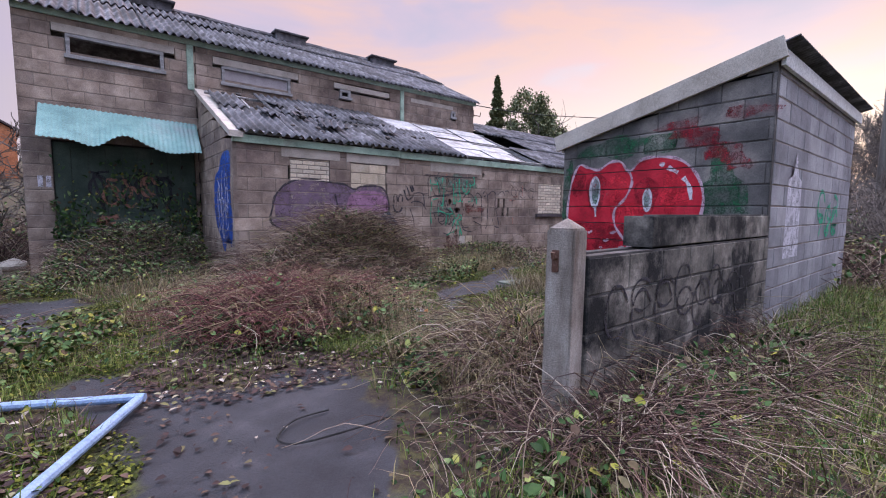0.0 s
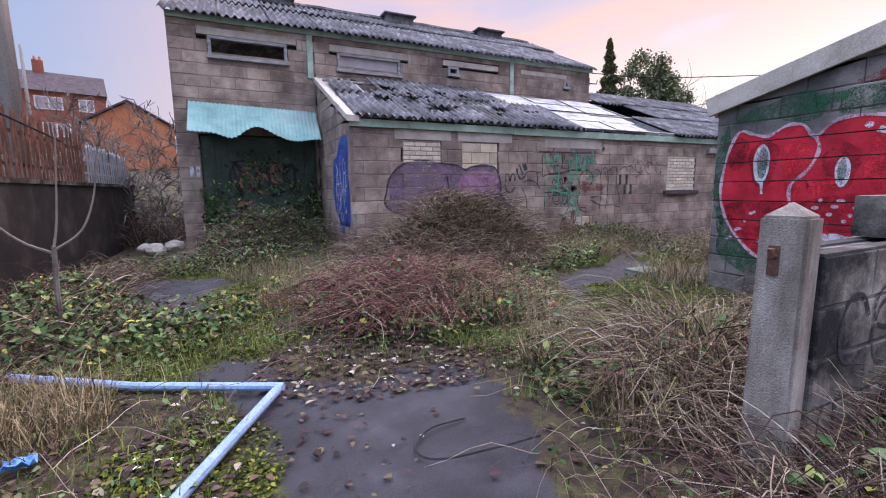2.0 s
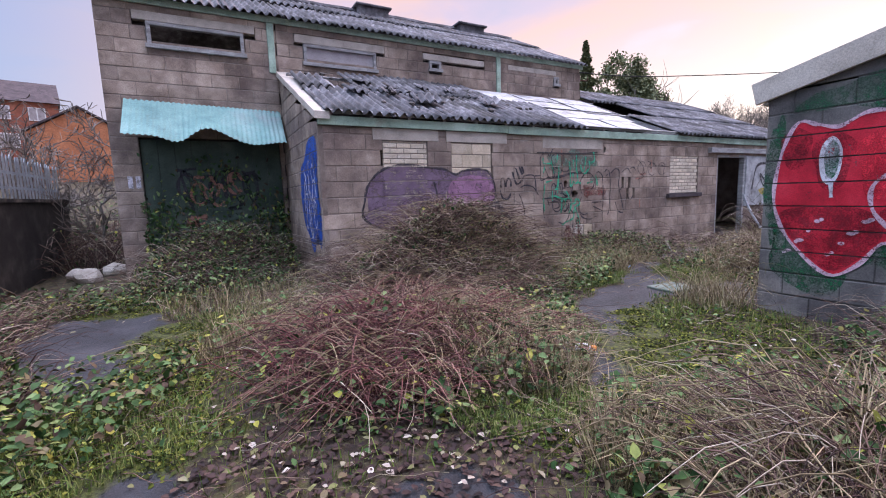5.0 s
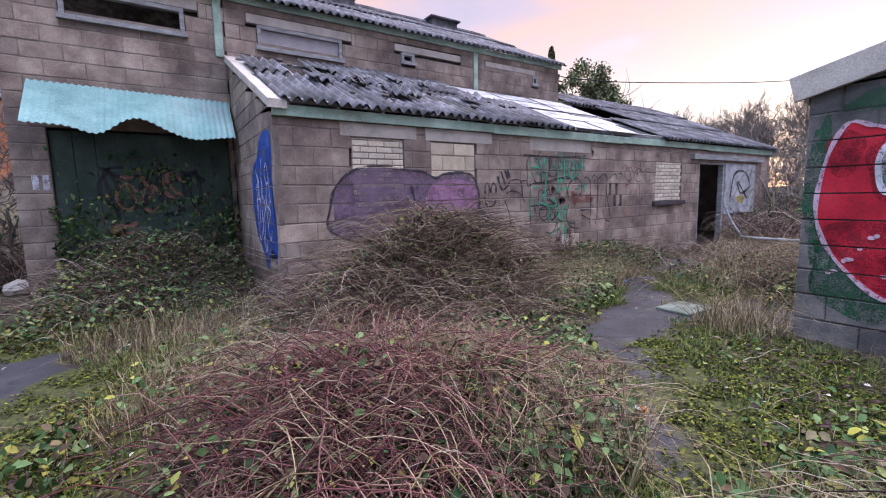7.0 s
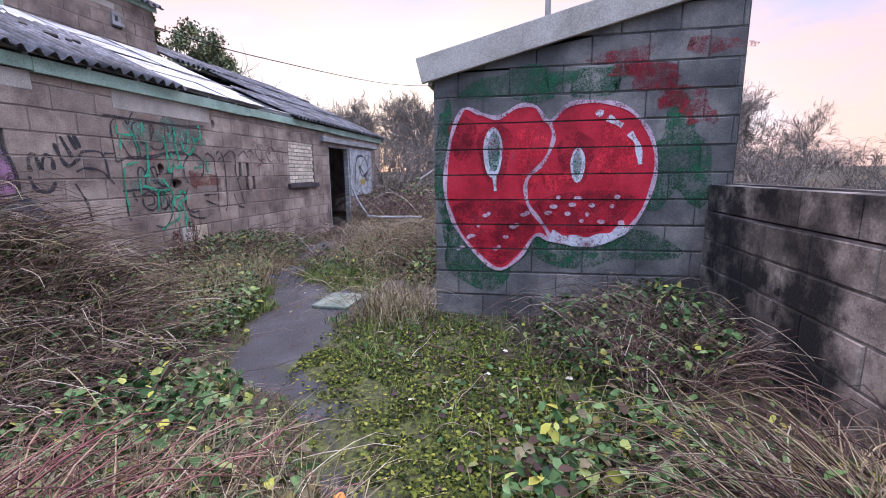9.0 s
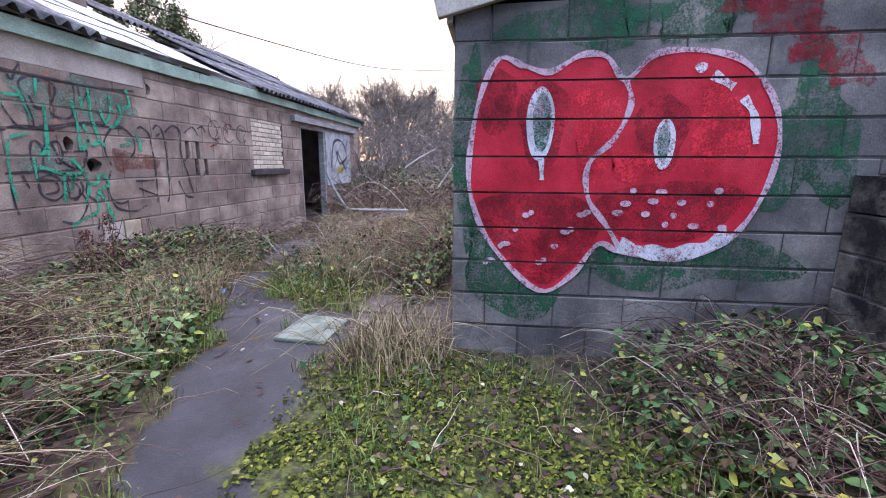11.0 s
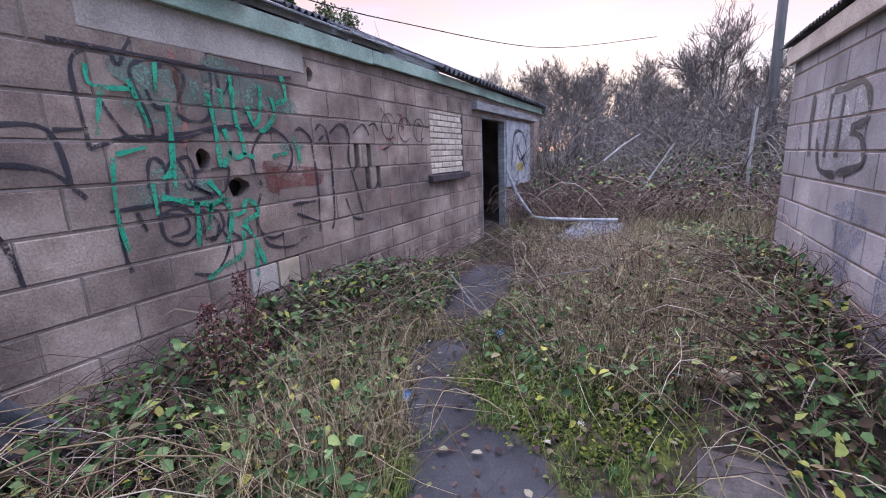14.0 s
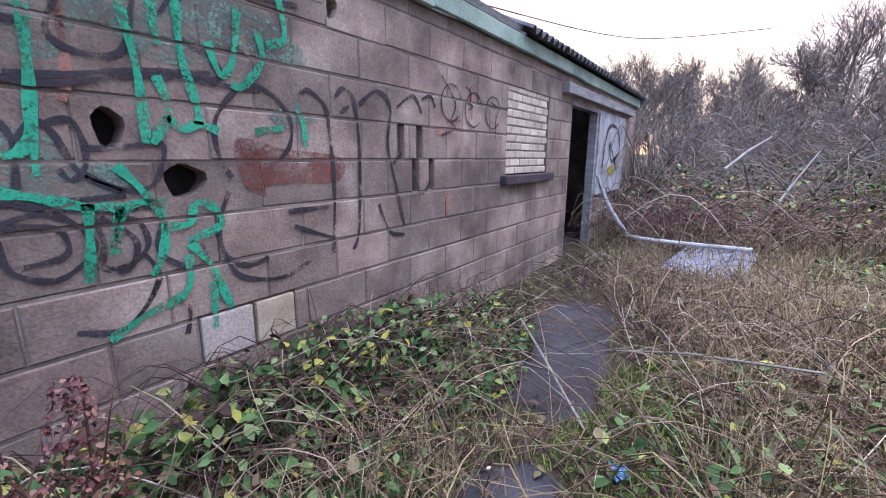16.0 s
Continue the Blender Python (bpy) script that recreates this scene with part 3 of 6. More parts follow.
block_wall(wall_front, Matrix.Translation((0, WF + 0.03, 0)), 13.28, 15.1, 0.0, 0.79, M_BLOCK, M_MORTAR)
bevel_box("lintel", (11.6, 15.4, WF - 0.09, WF + 0.05, 2.12, 2.24), M_GREYWOOD, wall_front, None, "grey timber door rail", 0.01)

# fascia and soffit of the lean-to
fascia = tagged(empty("fascia_board", pose(X0, WF, EAVE)), "faded green painted timber fascia along the eaves", "trim", kind="structure")
for k, (u0, u1) in enumerate(((X0, 5.6), (5.605, 8.9), (8.905, 12.3), (12.305, XE))):
    f = bevel_box("board", (u0, u1, WF - 0.055, WF - 0.012, EAVE - 0.012 * (k % 2), 2.475), M_GREENWOOD, None, None, "", 0.006)
    f.parent = fascia
    f.matrix_parent_inverse = fascia.matrix_world.inverted()


# lean-to end wall, facing the yard entrance
SL = (3.72 - 2.47) / (WT - WF)
wall_end = plain_wall("wall_west", [(X0 + 0.16, X0 + 0.26, WF + 0.27, WT, 0, 2.35)], "block end wall of the lean-to with blue graffiti")
block_wall(wall_end, pose(X0, WT, 0, 0, 0, -90), 0, WT - WF, 0, 3.72, M_BLOCK, M_MORTAR, top=lambda u: 3.62 - SL * u)
cop = make("coping", [(X0 - 0.05, WT, 3.66), (X0 + 0.16, WT, 3.66), (X0 + 0.16, WF - 0.1, 2.42), (X0 - 0.05, WF - 0.1, 2.42), (X0 - 0.05, WT, 3.76), (X0 + 0.16, WT, 3.76), (X0 + 0.16, WF - 0.1, 2.52), (X0 - 0.05, WF - 0.1, 2.52)],
           [(0, 3, 2, 1), (4, 5, 6, 7), (0, 1, 5, 4), (1, 2, 6, 5), (2, 3, 7, 6), (3, 0, 4, 7)], M_LINTEL, wall_end, None, "pale concrete coping")

# tall wall
TALL_OPEN = [(0.05, 2.3, 0, 2.45), (0.33, 1.83, 3.93, 4.36), (0.15, 2.02, 4.36, 4.52), (2.86, 4.36, 3.92, 4.33), (2.7, 4.55, 4.33, 4.5), (5.6, 5.92, 4.1, 4.33), (5.45, 7.1, 4.33, 4.48), (9.3, 9.5, 4.1, 4.32), (7.8, 9.4, 4.35, 4.48)]
wall_tall = plain_wall("wall_tall", [(TL + 0.1, 0.05, WT + 0.14, WT + 0.24, 0, TALL), (2.3, 2.6, WT + 0.14, WT + 0.24, 0, 3.9), (2.6, TR, WT + 0.14, WT + 0.24, 0, 3.9), (0.05, 2.3, WT + 0.14, WT + 0.24, 2.45, 3.9), (0.05, 0.3, WT + 0.141, WT + 0.24, 3.9, TALL), (1.86, TR, WT + 0.141, WT + 0.24, 3.9, TALL)],
                       "tall block wall of the main building")
block_wall(wall_tall, Matrix.Translation((0, WT, 0)), TL, X0, 0, TALL, M_BLOCK, M_MORTAR, TALL_OPEN)
block_wall(wall_tall, Matrix.Translation((0, WT, 0)), X0, TR, 3.375, TALL, M_BLOCK, M_MORTAR, TALL_OPEN)
for u0, u1, z0, z1 in ((0.16, 2.01, 4.37, 4.51), (2.71, 4.54, 4.34, 4.49), (5.46, 7.09, 4.34, 4.47), (7.81, 9.39, 4.36, 4.47)):
    bevel_box("lintel", (u0, u1, WT - 0.008, WT + 0.12, z0, z1), M_LINTEL, wall_tall, None, "pale concrete lintel", 0.008)
for u in (2.28, 7.5):
    bevel_box("pilaster", (u - 0.06, u + 0.06, WT - 0.03, WT + 0.05, 3.72, 4.63), M_GREENWOOD, wall_tall, None, "pale green painted downpipe board", 0.01)
# boundary of the building elsewhere; unseen back wall keeps sky out of the openings
plain_wall("wall_back", [(TL, TR, 15.0, 15.2, 0, 4.9), (TR, XE, 15.0, 15.2, 0, 3.2)], "plain unseen back wall, coloured dark for the unlit inside")
plain_wall("wall_gable", [(TL, TL + 0.2, WT + 0.25, 15.0, 0, TALL), (TR - 0.2, TR, WT + 0.25, 15.0, 2.4, TALL)], "block gable wall", M_BLOCK)
gable_e = make("wall_east", [(XE, WF, 0), (XE, 15.0, 0), (XE, 15.0, 2.9), (XE, 12.0, 4.05), (XE, WF, 2.42), (XE - 0.1, WF + 0.11, 0), (XE - 0.1, 15.0, 0), (XE - 0.1, 15.0, 2.9), (XE - 0.1, 12.0, 4.05), (XE - 0.1, WF + 0.11, 2.42)],
               [(0, 1, 2, 3, 4), (9, 8, 7, 6, 5), (0, 5, 6, 1), (1, 6, 7, 2), (2, 7, 8, 3), (3, 8, 9, 4), (4, 9, 5, 0)], M_BLOCK)
tagged(gable_e, "block gable end wall of the low range", "wall", kind="structure")
# floor darkened in its own colour to read as unlit
inner_floor = boxes("floor", [(X0 + 0.1, XE - 0.1, WF + 0.27, 15.0, -0.1, 0.06)], M_INNER_SHADE)
tagged(inner_floor, "concrete floor indoors, coloured dark for the unlit inside", "floor", kind="structure")

# high windows
def frame_window(nm, u0, u1, z0, z1, y, mat, label, board=None):
    w = tagged(empty(nm, pose(u0, y, z0)), label, "window", kind="structure")
    t = 0.06
    for sp in ((u0, u1, y - 0.02, y + 0.08, z1 - t, z1), (u0 - 0.03, u1 + 0.03, y - 0.05, y + 0.08, z0 - 0.01, z0 + t), (u0, u0 + t, y - 0.015, y + 0.08, z0 + t, z1 - t), (u1 - t, u1, y - 0.015, y + 0.08, z0 + t, z1 - t)):
        o = bevel_box("frame", sp, mat, None, None, "", 0.006)
        o.parent = w
        o.matrix_parent_inverse = w.matrix_world.inverted()
    if board:
        o = bevel_box("board", (u0 + t, u1 - t, y + 0.03, y + 0.06, z0 + t, z1 - t), board, None, None, "pale boarding", 0.003)
        o.parent = w
        o.matrix_parent_inverse = w.matrix_world.inverted()
    return w


M_PALEBOARD = rough_mat("pale_boarding", (0.30, 0.27, 0.28), (0.40, 0.36, 0.37), (0.48, 0.44, 0.45), 3, 60)
frame_window("window_4", 0.34, 1.82, 3.94, 4.36, WT, M_GREYWOOD, "broken high window, open and black inside")
frame_window("window_5", 2.87, 4.35, 3.93, 4.33, WT, M_GREYWOOD, "high window boarded with pale sheet", M_PALEBOARD)
for u0, u1 in ((5.61, 5.91), (9.31, 9.49)):
    frame_window("window_6", u0, u1, 4.1, 4.33, WT, M_GREYWOOD, "small square vent window, dark")

# big door under the canopy
door_2 = tagged(empty("door_2", pose(0.05, WT, 0)), "dark green boarded door overgrown with ivy and graffiti", "door", kind="structure")
for k in range(9):
    o = bevel_box("plank", (0.06 + k * 0.248, 0.06 + k * 0.248 + 0.243, WT + 0.06, WT + 0.1, 0.0, 2.44), M_DOOR, None, None, "", 0.006)
    o.parent = door_2
    o.matrix_parent_inverse = door_2.matrix_world.inverted()


# ---- roofs ----
def corrugated(name, w, l, mat, parent=None, m=None, pitch=0.146, amp=0.034, rag=0.0, thick=0.008, label=""):
    """Sheet: x across the waves, y down the slope, with its own thickness."""
    n = max(6, int(w / pitch * 6))
    rows = 7
    vs, fs = [], []
    ph = rng.uniform(0, 6.28)
    for layer in (0, 1):
        for j in range(rows):
            for i in range(n + 1):
                x = w * i / n
                y = l * j / (rows - 1)
                if j == 0 and rag:
                    y += rag * (0.5 + 0.5 * math.sin(x * 2.1 + ph)) * rng.uniform(0.6, 1)
                z = amp * math.sin(2 * math.pi * x / pitch) - layer * thick + 0.006 * math.sin(3 * y + x + ph)
                vs.append((x, y, z))
    N = (n + 1) * rows
    for j in range(rows - 1):
        for i in range(n):
            a = j * (n + 1) + i
            q = (a, a + 1, a + n + 2, a + n + 1)
            fs.append(q)
            fs.append(tuple(N + k for k in reversed(q)))
    for i in range(n):
        fs.append((i + 1, i, N + i, N + i + 1))
        a = (rows - 1) * (n + 1) + i
        fs.append((a, a + 1, N + a + 1, N + a))
    for j in range(rows - 1):
        a = j * (n + 1)
        fs.append((a, a + n + 1, N + a + n + 1, N + a))
        a += n
        fs.append((a + n + 1, a, N + a, N + a + n + 1))
    return make(name, vs, fs, mat, parent, m, label, True)


SLD = math.degrees(math.atan(SL))
roof_lean = tagged(empty("roof_lean_to", pose(X0, WF, 2.5)), "broken mossy corrugated fibre cement lean-to roof", "roof", kind="structure")


def on_lean(x, s, lift=0.0, tilt=0.0, yaw=0.0):
    """Pose on the slope: s metres up from the eaves."""
    c = math.cos(radians(SLD))
    return pose(x, WF - 0.16 + s * c, 2.475 + s * math.sin(radians(SLD)) + lift, SLD + tilt, 0, yaw)


for i in range(5):
    corrugated("roof_sheet", 1.02, 1.75, M_ROOF, roof_lean, roof_lean.matrix_world.inverted() @ on_lean(2.47 + i * 0.98, 0.0, 0.04, rng.uniform(-0.6, 0.6), rng.uniform(-0.5, 0.5)), rag=0.05)
for i in (1, 2, 3):
    corrugated("roof_sheet", 1.02, 1.5, M_ROOF, roof_lean, roof_lean.matrix_world.inverted() @ on_lean(2.47 + i * 0.98, 1.6, 0.075, rng.uniform(-1, 1), rng.uniform(-1, 1)), rag=0.12)
corrugated("roof_sheet", 0.55, 1.0, M_ROOF, roof_lean, roof_lean.matrix_world.inverted() @ on_lean(2.47, 1.6, 0.075, 0, 0), rag=0.2)
# slipped broken pieces
for k in range(10):
    corrugated("roof_fragment", rng.uniform(0.2, 0.5), rng.uniform(0.15, 0.5), M_ROOF, roof_lean, roof_lean.matrix_world.inverted() @ on_lean(rng.uniform(2.9, 6.6), rng.uniform(0.6, 2.4), 0.14, rng.uniform(-6, 6), rng.uniform(-30, 30)), rag=0.08)
for x in np.arange(2.55, 10.4, 0.6):
    boxes("rafter", [(-0.025, 0.025, 0, 3.05, -0.12, -0.02)], M_GREYWOOD, roof_lean, roof_lean.matrix_world.inverted() @ on_lean(x, 0.1, 0.0))
for s0 in (0.15, 1.5, 2.8):
    boxes("purlin", [(0, 7.9, 0, 0.05, -0.03, 0.02)], M_GREYWOOD, roof_lean, roof_lean.matrix_world.inverted() @ on_lean(2.45, s0, 0.0))
# white lining boards where the sheets have gone
for x, s0, w, l in ((7.35, 0.08, 1.0, 0.62), (7.4, 0.74, 1.15, 0.6), (8.4, 0.08, 0.95, 0.62), (8.6, 0.73, 1.0, 0.55), (6.4, 1.75, 1.1, 0.55), (6.5, 2.35, 1.05, 0.6), (7.57, 1.6, 1.1, 0.6), (7.62, 2.28, 1.1, 0.62), (8.74, 1.58, 1.1, 0.62), (8.8, 2.27, 1.15, 0.6)):
    boxes("lining_board", [(0, w, 0, l, 0, 0.012)], M_WHITEBOARD, roof_lean, roof_lean.matrix_world.inverted() @ on_lean(x, s0, 0.03, rng.uniform(-0.6, 0.6), rng.uniform(-1.2, 1.2)), "white lining board")
# moss lumps grown along the broken sheets
for k in range(26):
    q = on_lean(rng.uniform(2.6, 6.9), rng.uniform(0.4, 2.7), 0.09)
    bm = bmesh.new()
    bmesh.ops.create_icosphere(bm, subdivisions=1, radius=rng.uniform(0.03, 0.07))
    for v in bm.verts:
        v.co.z *= 0.5
    me = bpy.data.meshes.new("moss_lump")
    bm.to_mesh(me)
    bm.free()
    me.materials.append(M_FLAG)
    o = new("moss_lump", me)
    o.matrix_world = roof_lean.matrix_world.inverted() @ q
    o.parent = roof_lean
# far range
roof_far = tagged(empty("roof_far", pose(10.3, WF, 2.5)), "grey corrugated roof of the low range", "roof", kind="structure")
inv = roof_far.matrix_world.inverted()
for i in range(6):
    for j, (s0, l) in enumerate(((0.0, 1.55), (1.45, 1.45), (2.8, 1.5))):
        if i == 0 and j == 1:
            continue
        corrugated("roof_sheet", 1.0, l, M_ROOF, roof_far, inv @ on_lean(10.3 + i * 0.965, s0, 0.04 + 0.03 * j, rng.uniform(-0.4, 0.4)), rag=0.03)
o = boxes("back_slope", [(10.3, 16.1, 12.05, 15.2, 4.05, 4.1)], M_ROOF, roof_far, inv)
o.data.transform(Matrix.Translation((0, 12.05, 4.05)) @ pose(0, 0, 0, -18) @ Matrix.Translation((0, -12.05, -4.05)))
boxes("barge_board", [(0, 0.04, 0, 4.1, -0.1, 0.06)], M_GREYWOOD, roof_far, inv @ on_lean(16.06, 0, 0.0))

# tall roof
roof_tall = tagged(empty("roof_tall", pose(TL, WT, TALL)), "corrugated roof of the tall part with ridge vents", "roof", kind="structure")
inv = roof_tall.matrix_world.inverted()
TP = 27.0
for i in range(11):
    corrugated("roof_sheet", 1.02, 2.2, M_ROOF, roof_tall, inv @ pose(TL - 0.1 + i * 0.98, WT - 0.2, TALL + 0.07, TP + rng.uniform(-0.4, 0.4)), rag=0.02)
    corrugated("roof_sheet", 1.02, 1.3, M_ROOF, roof_tall, inv @ pose(TL - 0.1 + i * 0.98, WT - 0.2 + 2.1 * math.cos(radians(TP)), TALL + 0.07 + 2.1 * math.sin(radians(TP)) + 0.03, TP), rag=0.02)
RY, RZ = WT - 0.2 + 3.35 * math.cos(radians(TP)), TALL + 0.1 + 3.35 * math.sin(radians(TP))
o = boxes("back_slope", [(TL - 0.1, TR + 0.1, RY, RY + 3.2, RZ - 0.02, RZ + 0.02)], M_ROOF, roof_tall, inv)
o.data.transform(Matrix.Translation((0, RY, RZ)) @ pose(0, 0, 0, -TP) @ Matrix.Translation((0, -RY, -RZ)))
cap = tubes("ridge_cap", [([(TL - 0.1 + k * 0.5, RY, RZ + 0.01 * math.sin(k * 2)) for k in range(22)], [0.09] * 22)], M_ROOF, roof_tall, 8)
cap.matrix_parent_inverse = inv
for x in (1.9, 5.3, 8.4):
    v = tagged(empty("ridge_vent", pose(x, RY, RZ + 0.02)), "weathered ridge ventilator on the corrugated roof", "roof vent", group="ridge vents")
    boxes("base", [(-0.42, 0.42, -0.3, 0.3, -0.15, 0.06)], M_ROOF, v)
    bevel_box("cap", (-0.5, 0.5, -0.38, 0.38, 0.05, 0.11), M_ROOF, v, None, "", 0.03)
cap = bevel_box("fascia", (TL, TR + 0.05, WT - 0.05, WT - 0.012, TALL - 0.01, TALL + 0.1), M_GREENWOOD, roof_tall, None, "faded green fascia board", 0.006)
cap.matrix_parent_inverse = inv

# canopy of bent tin
n, rows = 130, 9
vs, fs = [], []
for layer in (0, 1):
    for j in range(rows):
        for i in range(n + 1):
            x = 2.42 * i / n
            t = j / (rows - 1)
            sag = 0.16 * math.exp(-((x - 1.2) / 0.3) ** 2) - 0.10 * math.exp(-((x - 0.75) / 0.22) ** 2) - 0.07 * math.exp(-((x - 1.9) / 0.3) ** 2)
            vs.append((-0.08 + x - 0.02 * t, WT - 0.03 - 0.62 * t, 3.08 - 0.06 * (x / 2.42) - 0.64 * t + sag * t * t + 0.011 * math.sin(2 * math.pi * x / 0.076) - 0.003 * layer))
N = (n + 1) * rows
for j in range(rows - 1):
    for i in range(n):
        a = j * (n + 1) + i
        q = (a, a + 1, a + n + 2, a + n + 1)
        fs += [tuple(reversed(q)), tuple(N + k for k in q)]
canopy = tagged(empty("canopy"), "bent turquoise corrugated tin canopy over the door", "canopy")
cols = n + 1
for k, (c0, c1) in enumerate(((0, 44), (44, 88), (88, n))):
    pick = [L * N + j * cols + i for L in (0, 1) for j in range(rows) for i in range(c0, c1 + 1)]
    back = {q: i for i, q in enumerate(pick)}
    sub = [tuple(back[i] for i in f) for f in fs if all(i in back for i in f)]
    make("tin_sheet", [(vs[q][0], vs[q][1], vs[q][2] - 0.004 * k) for q in pick], sub, M_TIN, canopy, None, "", True)
boxes("batten", [(0.0, 2.3, WT - 0.06, WT - 0.012, 2.92, 2.99)], M_GREYWOOD, canopy)

# ---- shed ----
def shed_top(y):
    return 2.18 + (SY1 - y) * (2.80 - 2.18) / (SY1 - SY0)


shed = tagged(boxes("shed", [(SX + 0.13, SX + 0.2, SY0 + 0.14, SY1 - 0.14, 0, 2.2), (SXE - 0.2, SXE - 0.13, SY0 + 0.14, SY1 - 0.14, 0, 2.2), (SX + 0.2, SXE - 0.2, SY0 + 0.13, SY0 + 0.2, 0, 2.7), (SX + 0.2, SXE - 0.2, SY1 - 0.2, SY1 - 0.13, 0, 2.1)], M_INNER_SHADE), "sooty block shed with a lean-to roof and a red heart graffiti", "shed")
block_wall(shed, pose(SX, SY1, 0, 0, 0, -90), 0, SY1 - SY0, 0, 2.85, M_SHED, M_DARKMORTAR, top=lambda u: shed_top(SY1 - u) - 0.004)
block_wall(shed, pose(SXE, SY1, 0, 0, 0, 180), 0, SXE - SX - 0.105, 0, 2.18, M_SHEDSIDE, M_MORTAR)
block_wall(shed, pose(0, SY0, 0), SX + 0.105, SXE, 0, 2.80, M_SHEDSIDE, M_MORTAR)
block_wall(shed, pose(SXE, SY0 + 0.105, 0, 0, 0, 90), 0, SY1 - SY0 - 0.21, 0, 2.18, M_SHEDSIDE, M_MORTAR)
PS = math.degrees(math.atan((2.80 - 2.18) / (SY1 - SY0)))
LS = math.hypot(2.62, 0.65)
bevel_box("barge_board", (0, 0.05, -0.06, LS + 0.02, -0.01, 0.21), M_LINTEL, shed, pose(SX - 0.055, SY1 + 0.04, 2.17, 0, 0, 180) @ pose(-0.05, 0, 0, PS), "grey timber barge board", 0.008)
bevel_box("fascia", (SX, SXE + 0.1, SY0 - 0.06, SY0 - 0.015, 2.74, 2.90), M_WHITEFRAME, shed, None, "white painted fascia", 0.008)
bevel_box("fascia", (SX, SXE + 0.1, SY1 + 0.012, SY1 + 0.05, 2.13, 2.28), M_LINTEL, shed, None, "grey eaves board", 0.008)
for i in range(5):
    corrugated("roof_sheet", 0.96, LS + 0.14, M_ROOF, shed, pose(SX + (i + 1) * 0.94 - 0.01, SY1 + 0.08, 2.325, 0, 0, 180) @ pose(0, 0, 0, PS), pitch=0.076, amp=0.012)

# ---- low wall and post ----
low_wall = tagged(boxes("low_wall", [(2.75, SX - 0.01, 2.03, 2.12, 0, 0.9)], M_INNER_SHADE), "low block wall black with mould and graffiti", "wall", kind="structure")
for mm, a, c in ((pose(0, 1.97, 0), 2.76, SX - 0.006), (pose(SX - 0.006, 2.19, 0, 0, 0, 180), 0, SX - 2.77)):
    block_wall(low_wall, mm, a, c, -0.1, 1.025, M_LOWWALL, M_DARKMORTAR, ch=0.225, depth=0.105)
block_wall(low_wall, pose(0, 1.975, 0), 3.5, SX - 0.006, 1.037, 1.255, M_LOWWALL, M_DARKMORTAR, ch=0.23, depth=0.205)

post = empty("gate_post", pose(2.66, 2.06, 0, 0, 0.8, 8))
tagged(post, "square pebbled concrete gate post with a pointed top", "post")
bm = bmesh.new()
bmesh.ops.create_cube(bm, size=1, matrix=Matrix.LocRotScale((0, 0, 0.5), None, (0.165, 0.165, 1.36)))
bmesh.ops.bevel(bm, geom=[e for e in bm.edges], offset=0.012, segments=2, affect="EDGES")
topv = [v for v in bm.verts if v.co.z > 1.165]
r = bmesh.ops.poke(bm, faces=[max(bm.faces, key=lambda q: q.calc_center_median().z)])
for v in r["verts"]:
    v.co.z += 0.055
me = bpy.data.meshes.new("shaft")
bm.to_mesh(me)
bm.free()
me.materials.append(M_POST)
o = new("shaft", me)
o.parent = post
tubes("hinge_pin", [([(-0.075, 0.02, 1.02), (-0.11, 0.02, 1.02), (-0.115, 0.02, 1.05)], [0.014] * 3)], M_RUST, post, 6, "rusty iron hinge pin")
boxes("rust_plate", [(-0.088, -0.081, 0.0, 0.04, 0.94, 1.06)], M_RUST, post)

# ---- graffiti ----
def clip_courses(bm, z0, z1, ch=CH):
    z = 0.0
    while z < z1 + ch:
        for q in (z - J, z):
            bmesh.ops.bisect_plane(bm, geom=bm.verts[:] + bm.edges[:] + bm.faces[:], plane_co=(0, 0, q), plane_no=(0, 0, 1))
        z += ch
    dead = [f for f in bm.faces if (f.calc_center_median().z % ch) > ch - J - 0.0005]
    bmesh.ops.delete(bm, geom=dead, context="FACES")


